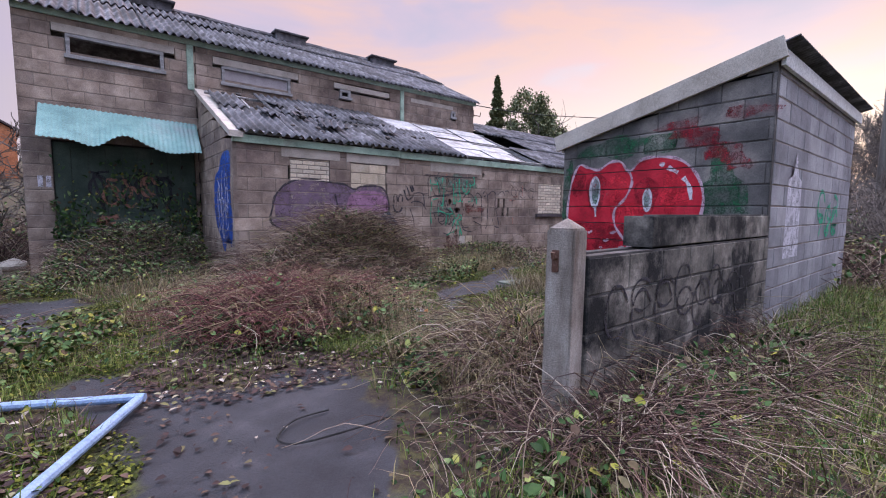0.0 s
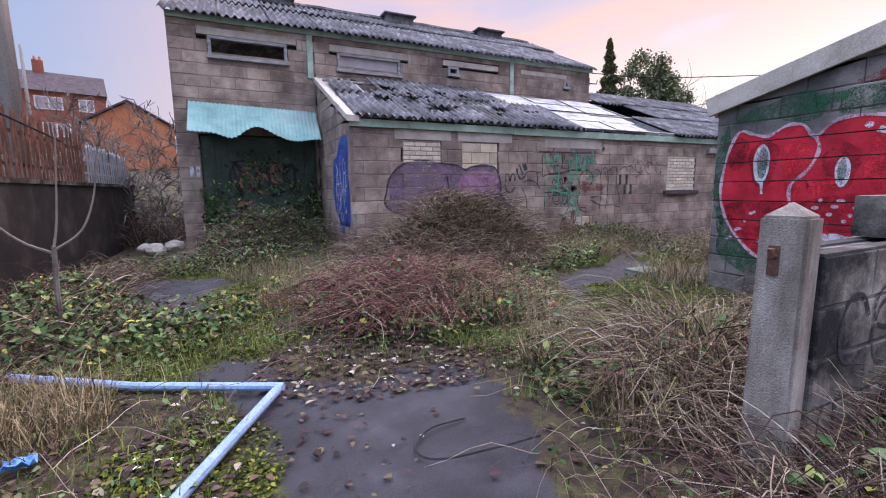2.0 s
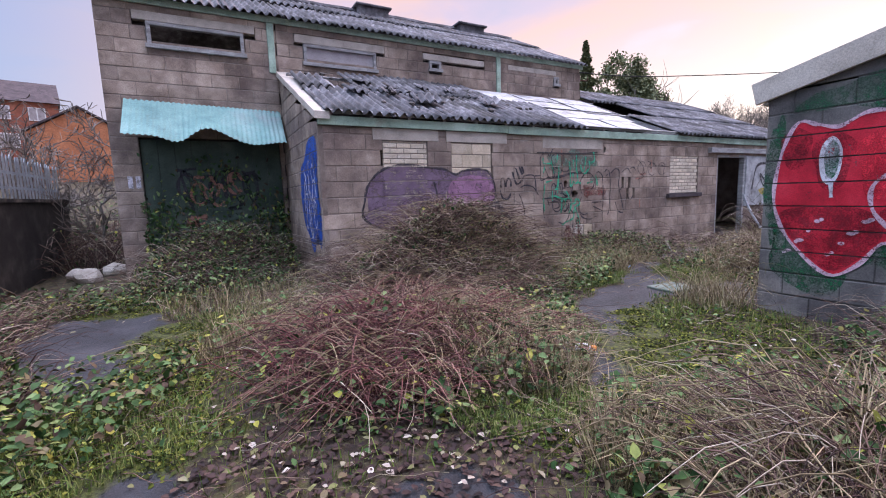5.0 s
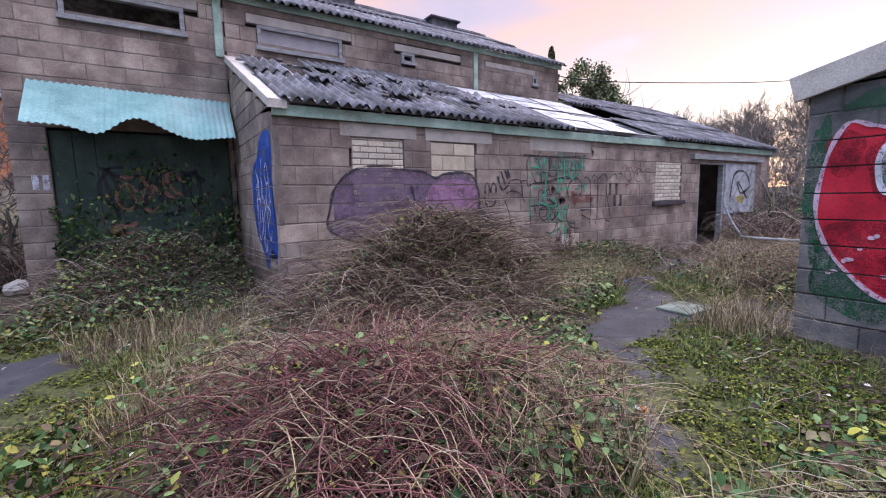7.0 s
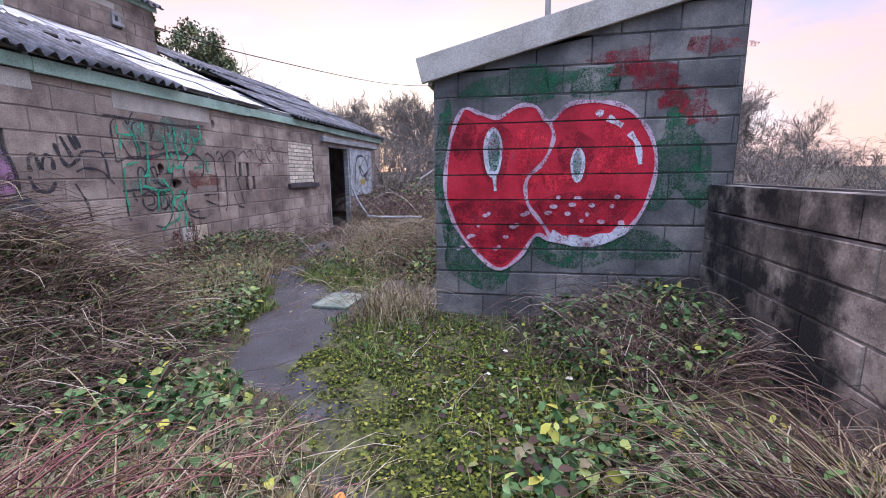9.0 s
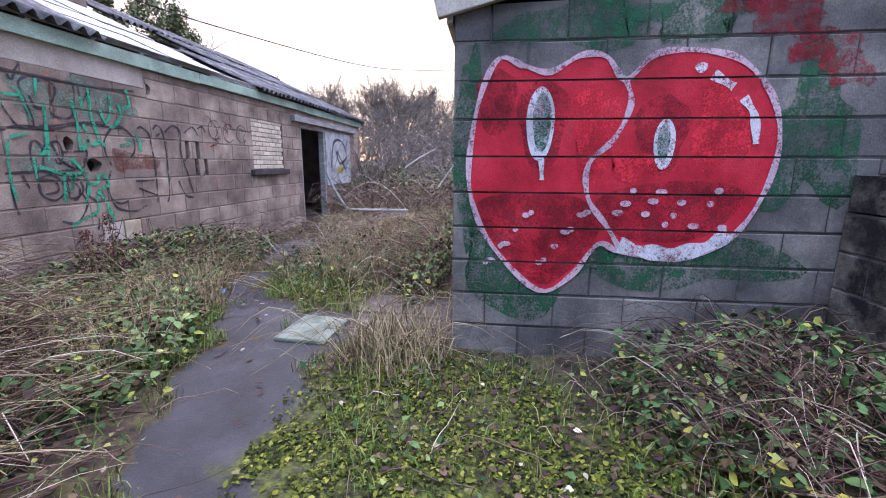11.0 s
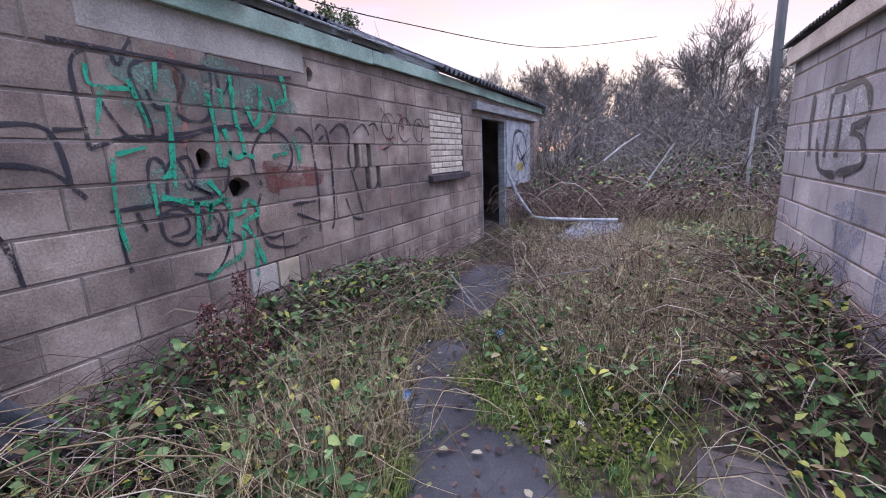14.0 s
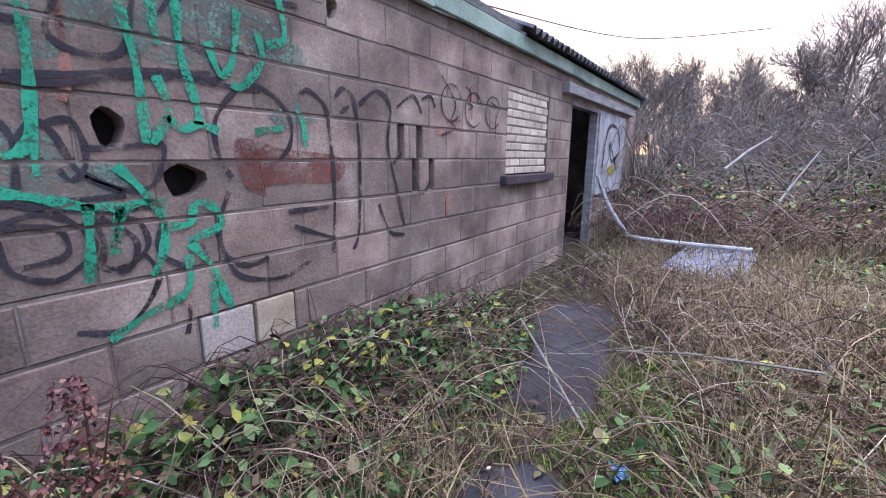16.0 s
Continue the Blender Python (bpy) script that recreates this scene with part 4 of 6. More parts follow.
def graffiti(name, m, mat, parent, polys=(), lines=(), width=0.03, d=0.004, clip=True, label=""):
    """Paint on a wall: filled outlines and brush lines in (u, z), cut at the joints."""
    if len(polys) > 1 and len(polys) < 12:
        for i, one in enumerate(polys):
            graffiti(name, m, mat, parent, [one], lines if i == 0 else (), width, d + 0.0003 * i, clip, label)
        return None
    bm = bmesh.new()
    k = 0
    zs = [0.0]
    for poly in polys:
        k += 1
        f = bm.faces.new([bm.verts.new((u, -d - 0.0003 * k, z)) for u, z in poly])
        if f.normal.y > 0:
            f.normal_flip()
        zs += [p[1] for p in poly]
    if polys:
        bmesh.ops.triangulate(bm, faces=bm.faces[:])
    for line in lines:
        k += 1
        pts = np.array(line, float)
        t = np.gradient(pts, axis=0)
        t /= np.linalg.norm(t, axis=1)[:, None] + 1e-9
        nr = np.stack([-t[:, 1], t[:, 0]], 1)
        wv = width * 0.5 * (1 + 0.25 * np.sin(np.arange(len(pts)) * 0.9 + k))
        a = [bm.verts.new((p[0] + q[0] * w, -d - 0.0003 * (k % 8), p[1] + q[1] * w)) for p, q, w in zip(pts, nr, wv)]
        b = [bm.verts.new((p[0] - q[0] * w, -d - 0.0003 * (k % 8), p[1] - q[1] * w)) for p, q, w in zip(pts, nr, wv)]
        for i in range(len(pts) - 1):
            bm.faces.new((a[i], a[i + 1], b[i + 1], b[i]))
        zs += list(pts[:, 1])
    if clip:
        clip_courses(bm, 0, max(zs))
    me = bpy.data.meshes.new(name)
    bm.to_mesh(me)
    bm.free()
    me.materials.append(mat)
    ob = new(name, me)
    ob.matrix_world = m
    ob.parent = parent
    if label:
        ob["label"] = label
    return ob


def blob(cu, cz, ru, rz, n=28, wobble=0.1, seed=0.0):
    return [(cu + ru * (1 + wobble * math.sin(3 * a + seed) + wobble * 0.6 * math.sin(5 * a + 2 * seed)) * math.cos(a), cz + rz * (1 + wobble * math.sin(3 * a + seed) + wobble * 0.6 * math.sin(5 * a + 2 * seed)) * math.sin(a)) for a in np.linspace(0, 2 * math.pi, n, endpoint=False)]


mural = tagged(empty("graffiti_mural"), "red heart-shaped faces with white outlines sprayed on black blocks", "graffiti")
SM = pose(SX, SY1, 0, 0, 0, -90)
HEART = [(0.42, 1.88), (0.27, 1.92), (0.16, 1.69), (0.1, 1.31), (0.13, 1.04), (0.27, 0.76), (0.57, 0.48), (0.78, 0.59), (0.93, 0.8), (1.08, 0.75), (1.42, 0.72), (1.67, 0.82), (1.83, 1.04), (1.91, 1.37), (1.85, 1.66), (1.67, 1.87), (1.45, 1.94), (1.18, 1.93), (1.02, 1.79), (0.9, 1.92), (0.75, 1.93), (0.58, 1.84)]
heart = smooth_line(HEART, 5, True)
graffiti("green_ground", SM, P_GREEN, mural, polys=[blob(0.5, 0.8, 0.48, 0.48, wobble=0.18, seed=1), blob(1.45, 0.72, 0.62, 0.2, wobble=0.2, seed=2), blob(2.08, 1.45, 0.26, 0.42, wobble=0.28, seed=3), blob(0.72, 2.1, 0.42, 0.13, wobble=0.25, seed=4), blob(0.09, 1.4, 0.08, 0.6, wobble=0.2, seed=5), blob(1.35, 2.12, 0.3, 0.12, wobble=0.3, seed=6)], d=0.003)
graffiti("red_fill", SM, P_RED, mural, polys=[heart], d=0.006)
graffiti("dark_red_shade", SM, P_DKRED, mural, polys=[smooth_line([(0.16, 1.05), (0.5, 1.12), (0.82, 1.08), (0.93, 0.88), (0.78, 0.64), (0.57, 0.52), (0.3, 0.76)], 5, True), smooth_line([(0.9, 1.08), (1.3, 1.2), (1.75, 1.15), (1.62, 0.9), (1.35, 0.82), (1.05, 0.86)], 5, True), blob(0.26, 1.68, 0.12, 0.2), blob(1.25, 1.48, 0.15, 0.24), blob(0.55, 1.55, 0.15, 0.27)], d=0.008)
graffiti("bright_red", SM, paint_mat("bright_red_paint", (0.75, 0.03, 0.055), wear=(0.42, 0.56)), mural, polys=[blob(0.86, 1.5, 0.13, 0.3, wobble=0.15), blob(1.58, 1.5, 0.17, 0.24, wobble=0.15, seed=2), blob(1.1, 1.3, 0.14, 0.1, wobble=0.2, seed=1)], d=0.0095)
graffiti("outline", SM, P_PINK, mural, lines=[heart + heart[:1], smooth_line([(1.02, 1.79), (1.06, 1.65), (0.98, 1.45), (0.84, 1.3), (0.85, 1.09), (0.98, 0.91), (1.08, 0.75)], 6)], width=0.032, d=0.0115)
graffiti("eye_white", SM, P_WHITE, mural, polys=[blob(0.535, 1.54, 0.085, 0.22, wobble=0.02), blob(1.27, 1.42, 0.062, 0.15, wobble=0.02)], d=0.0145)
graffiti("pupil", SM, P_GREEN, mural, polys=[blob(0.545, 1.55, 0.055, 0.175, wobble=0.02), blob(1.265, 1.43, 0.036, 0.115, wobble=0.02)], d=0.017)
for lw_, pts in ((0.05, [(1.5, 1.81), (1.62, 1.74)]), (0.045, [(1.68, 1.68), (1.75, 1.58), (1.78, 1.42)]), (0.085, [(1.06, 0.80), (1.22, 0.76), (1.4, 0.755), (1.58, 0.80), (1.7, 0.89)]), (0.03, [(0.55, 1.33), (0.56, 1.2)])):
    graffiti("highlight", SM, P_WHITE, mural, lines=[smooth_line(pts, 6)], width=lw_, d=0.0145)
for k in range(27):
    q = blob(0.22 + 0.66 * ((k * 0.381) % 1), 0.66 + 0.42 * ((k * 0.755) % 1), 0.018 + 0.008 * (k % 3), 0.018, 8) if k < 14 else blob(1.0 + 0.66 * ((k * 0.437) % 1), 0.9 + 0.28 * ((k * 0.755) % 1), 0.02 + 0.008 * (k % 3), 0.02, 8)
    graffiti("dot", SM, P_PINK, mural, polys=[q], d=0.015)
graffiti("dot", SM, P_WHITE, mural, polys=[blob(1.43, 1.85, 0.035, 0.03, 10)], d=0.015)
for k in range(11):
    graffiti("red_splash", SM, P_DKRED, mural, polys=[blob(1.55 + 0.8 * ((k * 0.618) % 1), 1.75 + 0.62 * ((k * 0.37) % 1), 0.12 + 0.06 * (k % 3), 0.06 + 0.03 * (k % 2), 14, 0.3, k)], d=0.003 + 0.0003 * k)

fm = Matrix.Translation((0, WF, 0))
purple = tagged(empty("graffiti_purple"), "faded purple bubble lettering with black outline", "graffiti")
PUR = smooth_line([(3.0, 1.0), (3.0, 1.3), (3.07, 1.53), (3.28, 1.73), (3.6, 1.81), (4.09, 1.77), (4.36, 1.74), (4.55, 1.66), (4.7, 1.72), (5.07, 1.74), (5.24, 1.66), (5.33, 1.42), (5.28, 1.1), (4.9, 0.85), (3.6, 0.8)], 5, True)
graffiti("fill", fm, P_PURPLE, purple, polys=[PUR], d=0.003)
graffiti("light_fill", fm, P_MAUVE, purple, polys=[smooth_line([(4.45, 1.0), (4.42, 1.45), (4.62, 1.62), (5.1, 1.62), (5.32, 1.4), (5.2, 1.0)], 5, True)], d=0.0065)
graffiti("outline", fm, P_BLACK, purple, lines=[PUR + PUR[:1], smooth_line([(4.15, 1.55), (4.2, 1.3), (4.15, 0.95)], 5)], width=0.035, d=0.009)


def tag_lines(u0, u1, z0, z1, cells, seed, loops=3):
    """Rounded letter-like strokes filling a stretch of wall."""
    r = np.random.default_rng(seed)
    out = []
    w = (u1 - u0) / cells
    for c in range(cells):
        a = u0 + c * w
        for _ in range(loops):
            n = r.integers(4, 7)
            pu = a + w * (0.1 + 0.9 * r.random(n))
            pz = np.sort(z0 + (z1 - z0) * r.random(n))
            if r.random() < 0.5:
                pz = pz[::-1]
            out.append(smooth_line(list(zip(pu, pz)), 5))
        cu, cz = a + w * 0.55, z0 + (z1 - z0) * r.uniform(0.3, 0.7)
        out.append(smooth_line([(cu + w * 0.42 * math.cos(t), cz + (z1 - z0) * 0.3 * math.sin(t)) for t in np.linspace(0.3, 5.6, 7)], 4))
    return out


tag = tagged(empty("graffiti_green"), "mint green and black sprayed lettering on blocks", "graffiti")
graffiti("wash", fm, P_PALEMINT, tag, polys=[blob(6.8, 1.85, 0.28, 0.16, seed=1, wobble=0.25), blob(7.35, 1.9, 0.4, 0.16, seed=2, wobble=0.3), blob(6.75, 1.3, 0.25, 0.1, seed=3, wobble=0.3), blob(7.75, 1.55, 0.14, 0.035, seed=2)], d=0.003)
BLK_UP = [
    smooth_line([(6.36, 1.54), (6.35, 1.74), (6.35, 1.94), (6.42, 2.02), (6.52, 2.03), (6.57, 1.97), (6.61, 2.05), (6.65, 2.11)], 5),
    smooth_line([(6.44, 1.79), (6.56, 1.59), (6.69, 1.62), (6.62, 1.91), (6.65, 1.99), (6.76, 2.03), (6.8, 1.99)], 5),
    smooth_line([(6.85, 2.02), (6.93, 1.95), (6.85, 1.76), (6.93, 1.7), (7.06, 1.74), (7.11, 2.01), (7.01, 2.03)], 5),
    smooth_line([(6.81, 1.77), (6.73, 1.77), (6.69, 1.86)], 5),
    smooth_line([(7.15, 2.02), (7.18, 1.88), (7.27, 2.0), (7.25, 1.82), (7.37, 1.77), (7.39, 1.68), (7.16, 1.68)], 5),
    smooth_line([(6.36, 1.53), (6.58, 1.6), (6.84, 1.59), (7.15, 1.66), (7.58, 1.65)], 5),
    smooth_line([(6.27, 2.04), (6.72, 2.04), (7.19, 2.03), (7.82, 2.07)], 5),
]
BLK_LO = [
    smooth_line([(6.22, 1.62), (6.37, 1.63)], 5),
    smooth_line([(6.61, 1.31), (6.63, 1.44), (6.67, 1.48), (6.72, 1.42), (6.71, 1.26)], 5),
    smooth_line([(6.72, 1.4), (6.78, 1.47), (6.82, 1.44), (6.88, 1.3), (7.0, 1.23)], 5),
    smooth_line([(6.39, 1.2), (6.61, 1.21), (7.0, 1.22)], 5),
    smooth_line([(6.43, 1.18), (6.42, 0.99), (6.44, 0.85)], 5),
    smooth_line([(6.52, 1.18), (6.56, 1.07)], 5),
    smooth_line([(6.63, 1.14), (6.75, 1.18), (6.84, 1.13), (6.88, 1.04), (6.77, 0.95), (6.66, 1.0), (6.64, 1.11)], 5),
    smooth_line([(6.91, 1.15), (7.01, 1.05), (6.97, 0.94), (6.87, 0.98)], 5),
    smooth_line([(7.03, 1.0), (7.07, 0.88), (6.94, 0.72), (6.79, 0.75)], 5),
]
BLK_LO2 = [
    smooth_line([(6.79, 1.46), (6.87, 1.48), (6.9, 1.4), (6.89, 1.32), (6.85, 1.28), (6.82, 1.32)], 5),
    smooth_line([(6.89, 1.39), (6.98, 1.39), (7.14, 1.41), (7.13, 1.32), (7.09, 1.25), (7.0, 1.24), (6.89, 1.3)], 5),
    smooth_line([(6.66, 1.14), (6.73, 1.14), (6.8, 1.11), (6.8, 1.03), (6.69, 1.01)], 5),
    smooth_line([(6.89, 1.15), (6.91, 1.06), (6.9, 0.97), (6.98, 0.96), (7.05, 1.03), (7.02, 1.13), (6.95, 1.12)], 5),
    smooth_line([(7.03, 1.19), (7.11, 1.13), (7.08, 1.0), (7.18, 0.91), (7.26, 0.92), (7.25, 1.0)], 5),
    smooth_line([(6.67, 1.22), (6.74, 1.2), (6.89, 1.17), (7.06, 1.17)], 5),
    smooth_line([(6.73, 1.61), (6.86, 1.62), (7.05, 1.66), (7.36, 1.7)], 5),
    smooth_line([(7.11, 0.79), (7.17, 0.73), (7.15, 0.62)], 5),
]
GREEN_UP = [
    smooth_line([(6.8, 1.82), (6.79, 1.63), (6.77, 1.46), (6.74, 1.38), (6.69, 1.36)], 5),
    smooth_line([(7.06, 1.89), (7.09, 1.66), (7.09, 1.41)], 5),
    smooth_line([(7.16, 1.92), (7.17, 1.77)], 5),
    smooth_line([(7.25, 1.94), (7.25, 1.75), (7.29, 1.56), (7.29, 1.49)], 5),
    smooth_line([(7.15, 1.66), (7.18, 1.53), (7.11, 1.41)], 5),
    smooth_line([(7.17, 1.52), (7.22, 1.47), (7.29, 1.49), (7.37, 1.47)], 5),
    smooth_line([(7.36, 1.82), (7.4, 1.7), (7.46, 1.76), (7.5, 1.97)], 5),
    smooth_line([(7.59, 1.9), (7.6, 1.78), (7.49, 1.66), (7.45, 1.67)], 5),
    smooth_line([(7.71, 2.07), (7.73, 1.91), (7.63, 1.86)], 5),
    smooth_line([(7.77, 1.62), (7.81, 1.52), (7.82, 1.41)], 5),
    smooth_line([(7.54, 1.47), (7.69, 1.5)], 5),
]
GREEN_LO = [
    smooth_line([(6.67, 1.25), (6.75, 1.23), (6.87, 1.19), (6.97, 1.17), (6.94, 1.03)], 5),
    smooth_line([(6.98, 1.33), (7.05, 1.24), (7.11, 1.13), (7.1, 1.0), (7.05, 0.9)], 5),
    smooth_line([(6.88, 1.2), (6.87, 1.06), (6.85, 0.92)], 5),
    smooth_line([(6.94, 1.01), (6.96, 1.14), (7.03, 1.19), (7.13, 1.18)], 5),
    smooth_line([(7.11, 1.09), (7.21, 1.09), (7.24, 1.17), (7.31, 1.15), (7.34, 1.07), (7.2, 1.02)], 5),
    smooth_line([(7.2, 1.01), (7.28, 0.89), (7.35, 0.68)], 5),
    smooth_line([(6.88, 0.69), (7.01, 0.75), (7.17, 0.81), (7.19, 0.96)], 5),
    smooth_line([(7.28, 0.82), (7.27, 0.61)], 5),
]
GREEN_13 = [
    smooth_line([(6.41, 1.95), (6.42, 1.85), (6.61, 1.85)], 5),
    smooth_line([(6.46, 1.85), (6.4, 1.6)], 5),
    smooth_line([(6.6, 1.9), (6.67, 1.65)], 5),
    smooth_line([(6.76, 2.02), (6.74, 1.85)], 5),
    smooth_line([(7.25, 2.01), (7.25, 1.73)], 5),
    smooth_line([(6.45, 1.48), (6.42, 1.2), (6.44, 0.97)], 5),
    smooth_line([(6.78, 1.5), (6.76, 1.3)], 5),
    smooth_line([(6.63, 1.35), (6.63, 1.15)], 5),
    smooth_line([(6.47, 1.5), (6.63, 1.54)], 5),
]
graffiti("black_lettering", fm, P_BLACK, tag, lines=BLK_UP + BLK_LO + BLK_LO2, width=0.02, d=0.006)
for stroke in GREEN_UP + GREEN_LO:
    graffiti("green_stroke", fm, P_MINT, tag, lines=[stroke], width=0.032, d=0.010)
for stroke in GREEN_13:
    graffiti("thin_green_stroke", fm, P_MINT, tag, lines=[stroke], width=0.022, d=0.0135)
tag2 = tagged(empty("graffiti_black"), "thin black outlined letters with red and peach patches", "graffiti")
graffiti("red_patch", fm, paint_mat("faded_red_paint", (0.26, 0.085, 0.07), wear=(0.42, 0.6)), tag2, polys=[smooth_line([(7.44, 1.43), (7.57, 1.43), (7.68, 1.4), (8.05, 1.36), (8.04, 1.23), (7.74, 1.23), (7.58, 1.22), (7.57, 1.17), (7.46, 1.25)], 5, True)], d=0.003)
for pts in ([(6.87, 2.1), (6.89, 1.7), (6.86, 1.54)], [(9.48, 1.93), (9.49, 1.67)], [(9.12, 1.63), (9.32, 1.64)], [(7.51, 1.88), (7.54, 1.8)], [(8.98, 1.54), (9.2, 1.55)], [(9.13, 1.1), (9.14, 0.92)]):
    graffiti("peach_patch", fm, P_PEACH, tag2, lines=[smooth_line(pts, 5)], width=0.03, d=0.003)
BLK_R = [
    smooth_line([(7.41, 1.27), (7.36, 1.38), (7.36, 1.51), (7.44, 1.62), (7.53, 1.68), (7.67, 1.63), (7.74, 1.52), (7.72, 1.41), (7.65, 1.34)], 5),
    smooth_line([(7.39, 1.21), (7.33, 1.06), (7.35, 0.93), (7.45, 0.86), (7.56, 0.88)], 5),
    smooth_line([(7.34, 0.93), (7.42, 0.81), (7.63, 0.76), (7.81, 0.81)], 5),
    smooth_line([(7.8, 1.67), (7.86, 1.69), (7.96, 1.62), (7.98, 1.48), (8.0, 1.2), (7.97, 0.82)], 5),
    smooth_line([(8.03, 1.68), (8.09, 1.73), (8.17, 1.67), (8.2, 1.42), (8.18, 0.95), (8.13, 0.82)], 5),
    smooth_line([(8.06, 1.6), (8.13, 1.64)], 5),
    smooth_line([(8.21, 1.66), (8.36, 1.75), (8.48, 1.67), (8.45, 1.43), (8.53, 1.17), (8.61, 0.9)], 5),
    smooth_line([(8.36, 1.07), (8.46, 0.88), (8.61, 0.84)], 5),
    smooth_line([(8.54, 1.67), (8.71, 1.76), (8.81, 1.66)], 5),
    smooth_line([(8.81, 1.75), (8.91, 1.78), (8.97, 1.71)], 5),
    smooth_line([(8.59, 1.39), (8.5, 1.32)], 5),
    smooth_line([(8.71, 1.24), (8.8, 1.1), (8.91, 1.19)], 5),
    smooth_line([(7.69, 1.09), (7.95, 1.09)], 5),
    smooth_line([(7.72, 1.01), (7.98, 0.91)], 5),
]
graffiti("lettering", fm, P_BLACK, tag2, lines=BLK_R, width=0.022, d=0.006)
graffiti("thin_lettering", fm, P_BLACK, tag2, lines=tag_lines(9.0, 10.0, 1.5, 1.95, 3, 31, 1), width=0.014, d=0.006)
tag3 = tagged(empty("graffiti_hand"), "black hand and scrawl sprayed beside the purple letters", "graffiti")
graffiti("lettering", fm, P_BLACK, tag3, lines=[smooth_line(p, 5) for p in ([(5.46, 1.42), (5.46, 1.54), (5.52, 1.58), (5.56, 1.44)], [(5.56, 1.44), (5.6, 1.57), (5.67, 1.55), (5.67, 1.44)], [(5.44, 1.38), (5.49, 1.25), (5.6, 1.23), (5.67, 1.32)], [(5.78, 1.77), (5.87, 1.56)], [(5.86, 1.79), (5.93, 1.65)], [(5.91, 1.8), (5.97, 1.67)], [(5.71, 1.7), (5.76, 1.55), (5.82, 1.48), (5.92, 1.55), (5.98, 1.63)])], width=0.036, d=0.004)
graffiti("thin_lettering", fm, P_BLACK, tag3, lines=[smooth_line(p, 5) for p in ([(5.98, 1.63), (6.2, 1.62), (6.25, 1.35)], [(5.89, 1.42), (6.0, 1.46), (6.18, 1.42), (6.3, 1.28)], [(5.86, 1.3), (5.95, 1.1), (5.98, 0.9)])], width=0.022, d=0.004)
end_tag = tagged(empty("graffiti_blue"), "bright blue sprayed panel with white scrawl", "graffiti")
em = pose(X0, WT, 0, 0, 0, -90)
graffiti("fill", em, P_BLUE, end_tag, polys=[smooth_line([(1.35, 1.45), (1.5, 1.85), (1.8, 1.95), (2.1, 2.2), (2.6, 2.22), (2.68, 1.9), (2.58, 1.5), (2.72, 1.1), (2.6, 0.62), (2.35, 0.8), (2.1, 0.5), (1.8, 0.75), (1.5, 0.95)], 4, True)], d=0.003)
graffiti("lettering", em, P_WHITE, end_tag, lines=tag_lines(1.6, 2.5, 0.7, 1.9, 3, 51, 2), width=0.025, d=0.006)
dtag = tagged(empty("graffiti_door"), "pink and black tags sprayed on the dark door", "graffiti")
dm = Matrix.Translation((0, WT + 0.06, 0))
graffiti("black_lettering", dm, P_BLACK, dtag, lines=tag_lines(0.5, 1.9, 1.2, 1.95, 4, 61, 2), width=0.05, d=0.004, clip=False)
graffiti("pink_lettering", dm, P_PEACH, dtag, lines=tag_lines(0.7, 1.6, 1.25, 1.9, 3, 62, 1) + tag_lines(0.6, 0.95, 0.9, 1.12, 1, 63, 3), width=0.05, d=0.007, clip=False)
mark = tagged(empty("graffiti_mark"), "two short white painted bars on the corner", "graffiti")
graffiti("bar", Matrix.Translation((0, WT, 0)), P_WHITE, mark, polys=[[(-0.16, 1.62), (-0.09, 1.62), (-0.09, 1.82), (-0.16, 1.82)], [(-0.05, 1.62), (0.02, 1.62), (0.02, 1.82), (-0.05, 1.82)]], d=0.004, clip=False)
side_tag = tagged(empty("graffiti_silver"), "silver drip lettering with black shadow on grey blocks", "graffiti")
sm = pose(SXE, SY1, 0, 0, 0, 180)
graffiti("fill", sm, P_SILVER, side_tag, polys=[smooth_line([(0.94, 1.46), (1.05, 1.23), (1.36, 1.17), (1.54, 1.22), (1.8, 1.26), (1.77, 1.42), (1.8, 1.57), (1.74, 1.71), (1.54, 1.79), (1.18, 1.77), (0.9, 1.78)], 5, True), smooth_line([(0.26, 1.53), (0.39, 1.3), (0.5, 1.35), (0.46, 1.55)], 5, True)], d=0.003)
graffiti("outline", sm, P_BLACK, side_tag, lines=[smooth_line([(1.18, 1.77), (1.38, 1.76), (1.64, 1.78), (1.79, 1.67), (1.79, 1.53), (1.57, 1.5)], 5), smooth_line([(1.58, 1.47), (1.77, 1.42), (1.82, 1.27), (1.48, 1.2), (1.36, 1.18), (1.05, 1.22), (0.94, 1.44)], 5), smooth_line([(1.14, 1.75), (1.13, 1.3)], 5), smooth_line([(1.38, 1.72), (1.37, 1.3)], 5), smooth_line([(0.75, 1.8), (0.72, 1.55), (0.78, 1.3)], 5)], width=0.05, d=0.006)
graffiti("blue_patch", sm, paint_mat("pale_blue_paint", (0.26, 0.29, 0.42), wear=(0.46, 0.62)), side_tag, polys=[blob(1.75, 0.8, 0.22, 0.28, wobble=0.25), blob(2.4, 0.75, 0.15, 0.3, wobble=0.3, seed=2)], d=0.003)
graffiti("teal_stripe", sm, paint_mat("teal_paint", (0.05, 0.28, 0.28)), side_tag, polys=[blob(3.35, 1.1, 0.07, 1.0, wobble=0.1)], d=0.003)
btag = tagged(empty("graffiti_board"), "black loop and yellow stroke on the white board", "graffiti")
bmx = Matrix.Translation((0, WF - 0.02, 0))
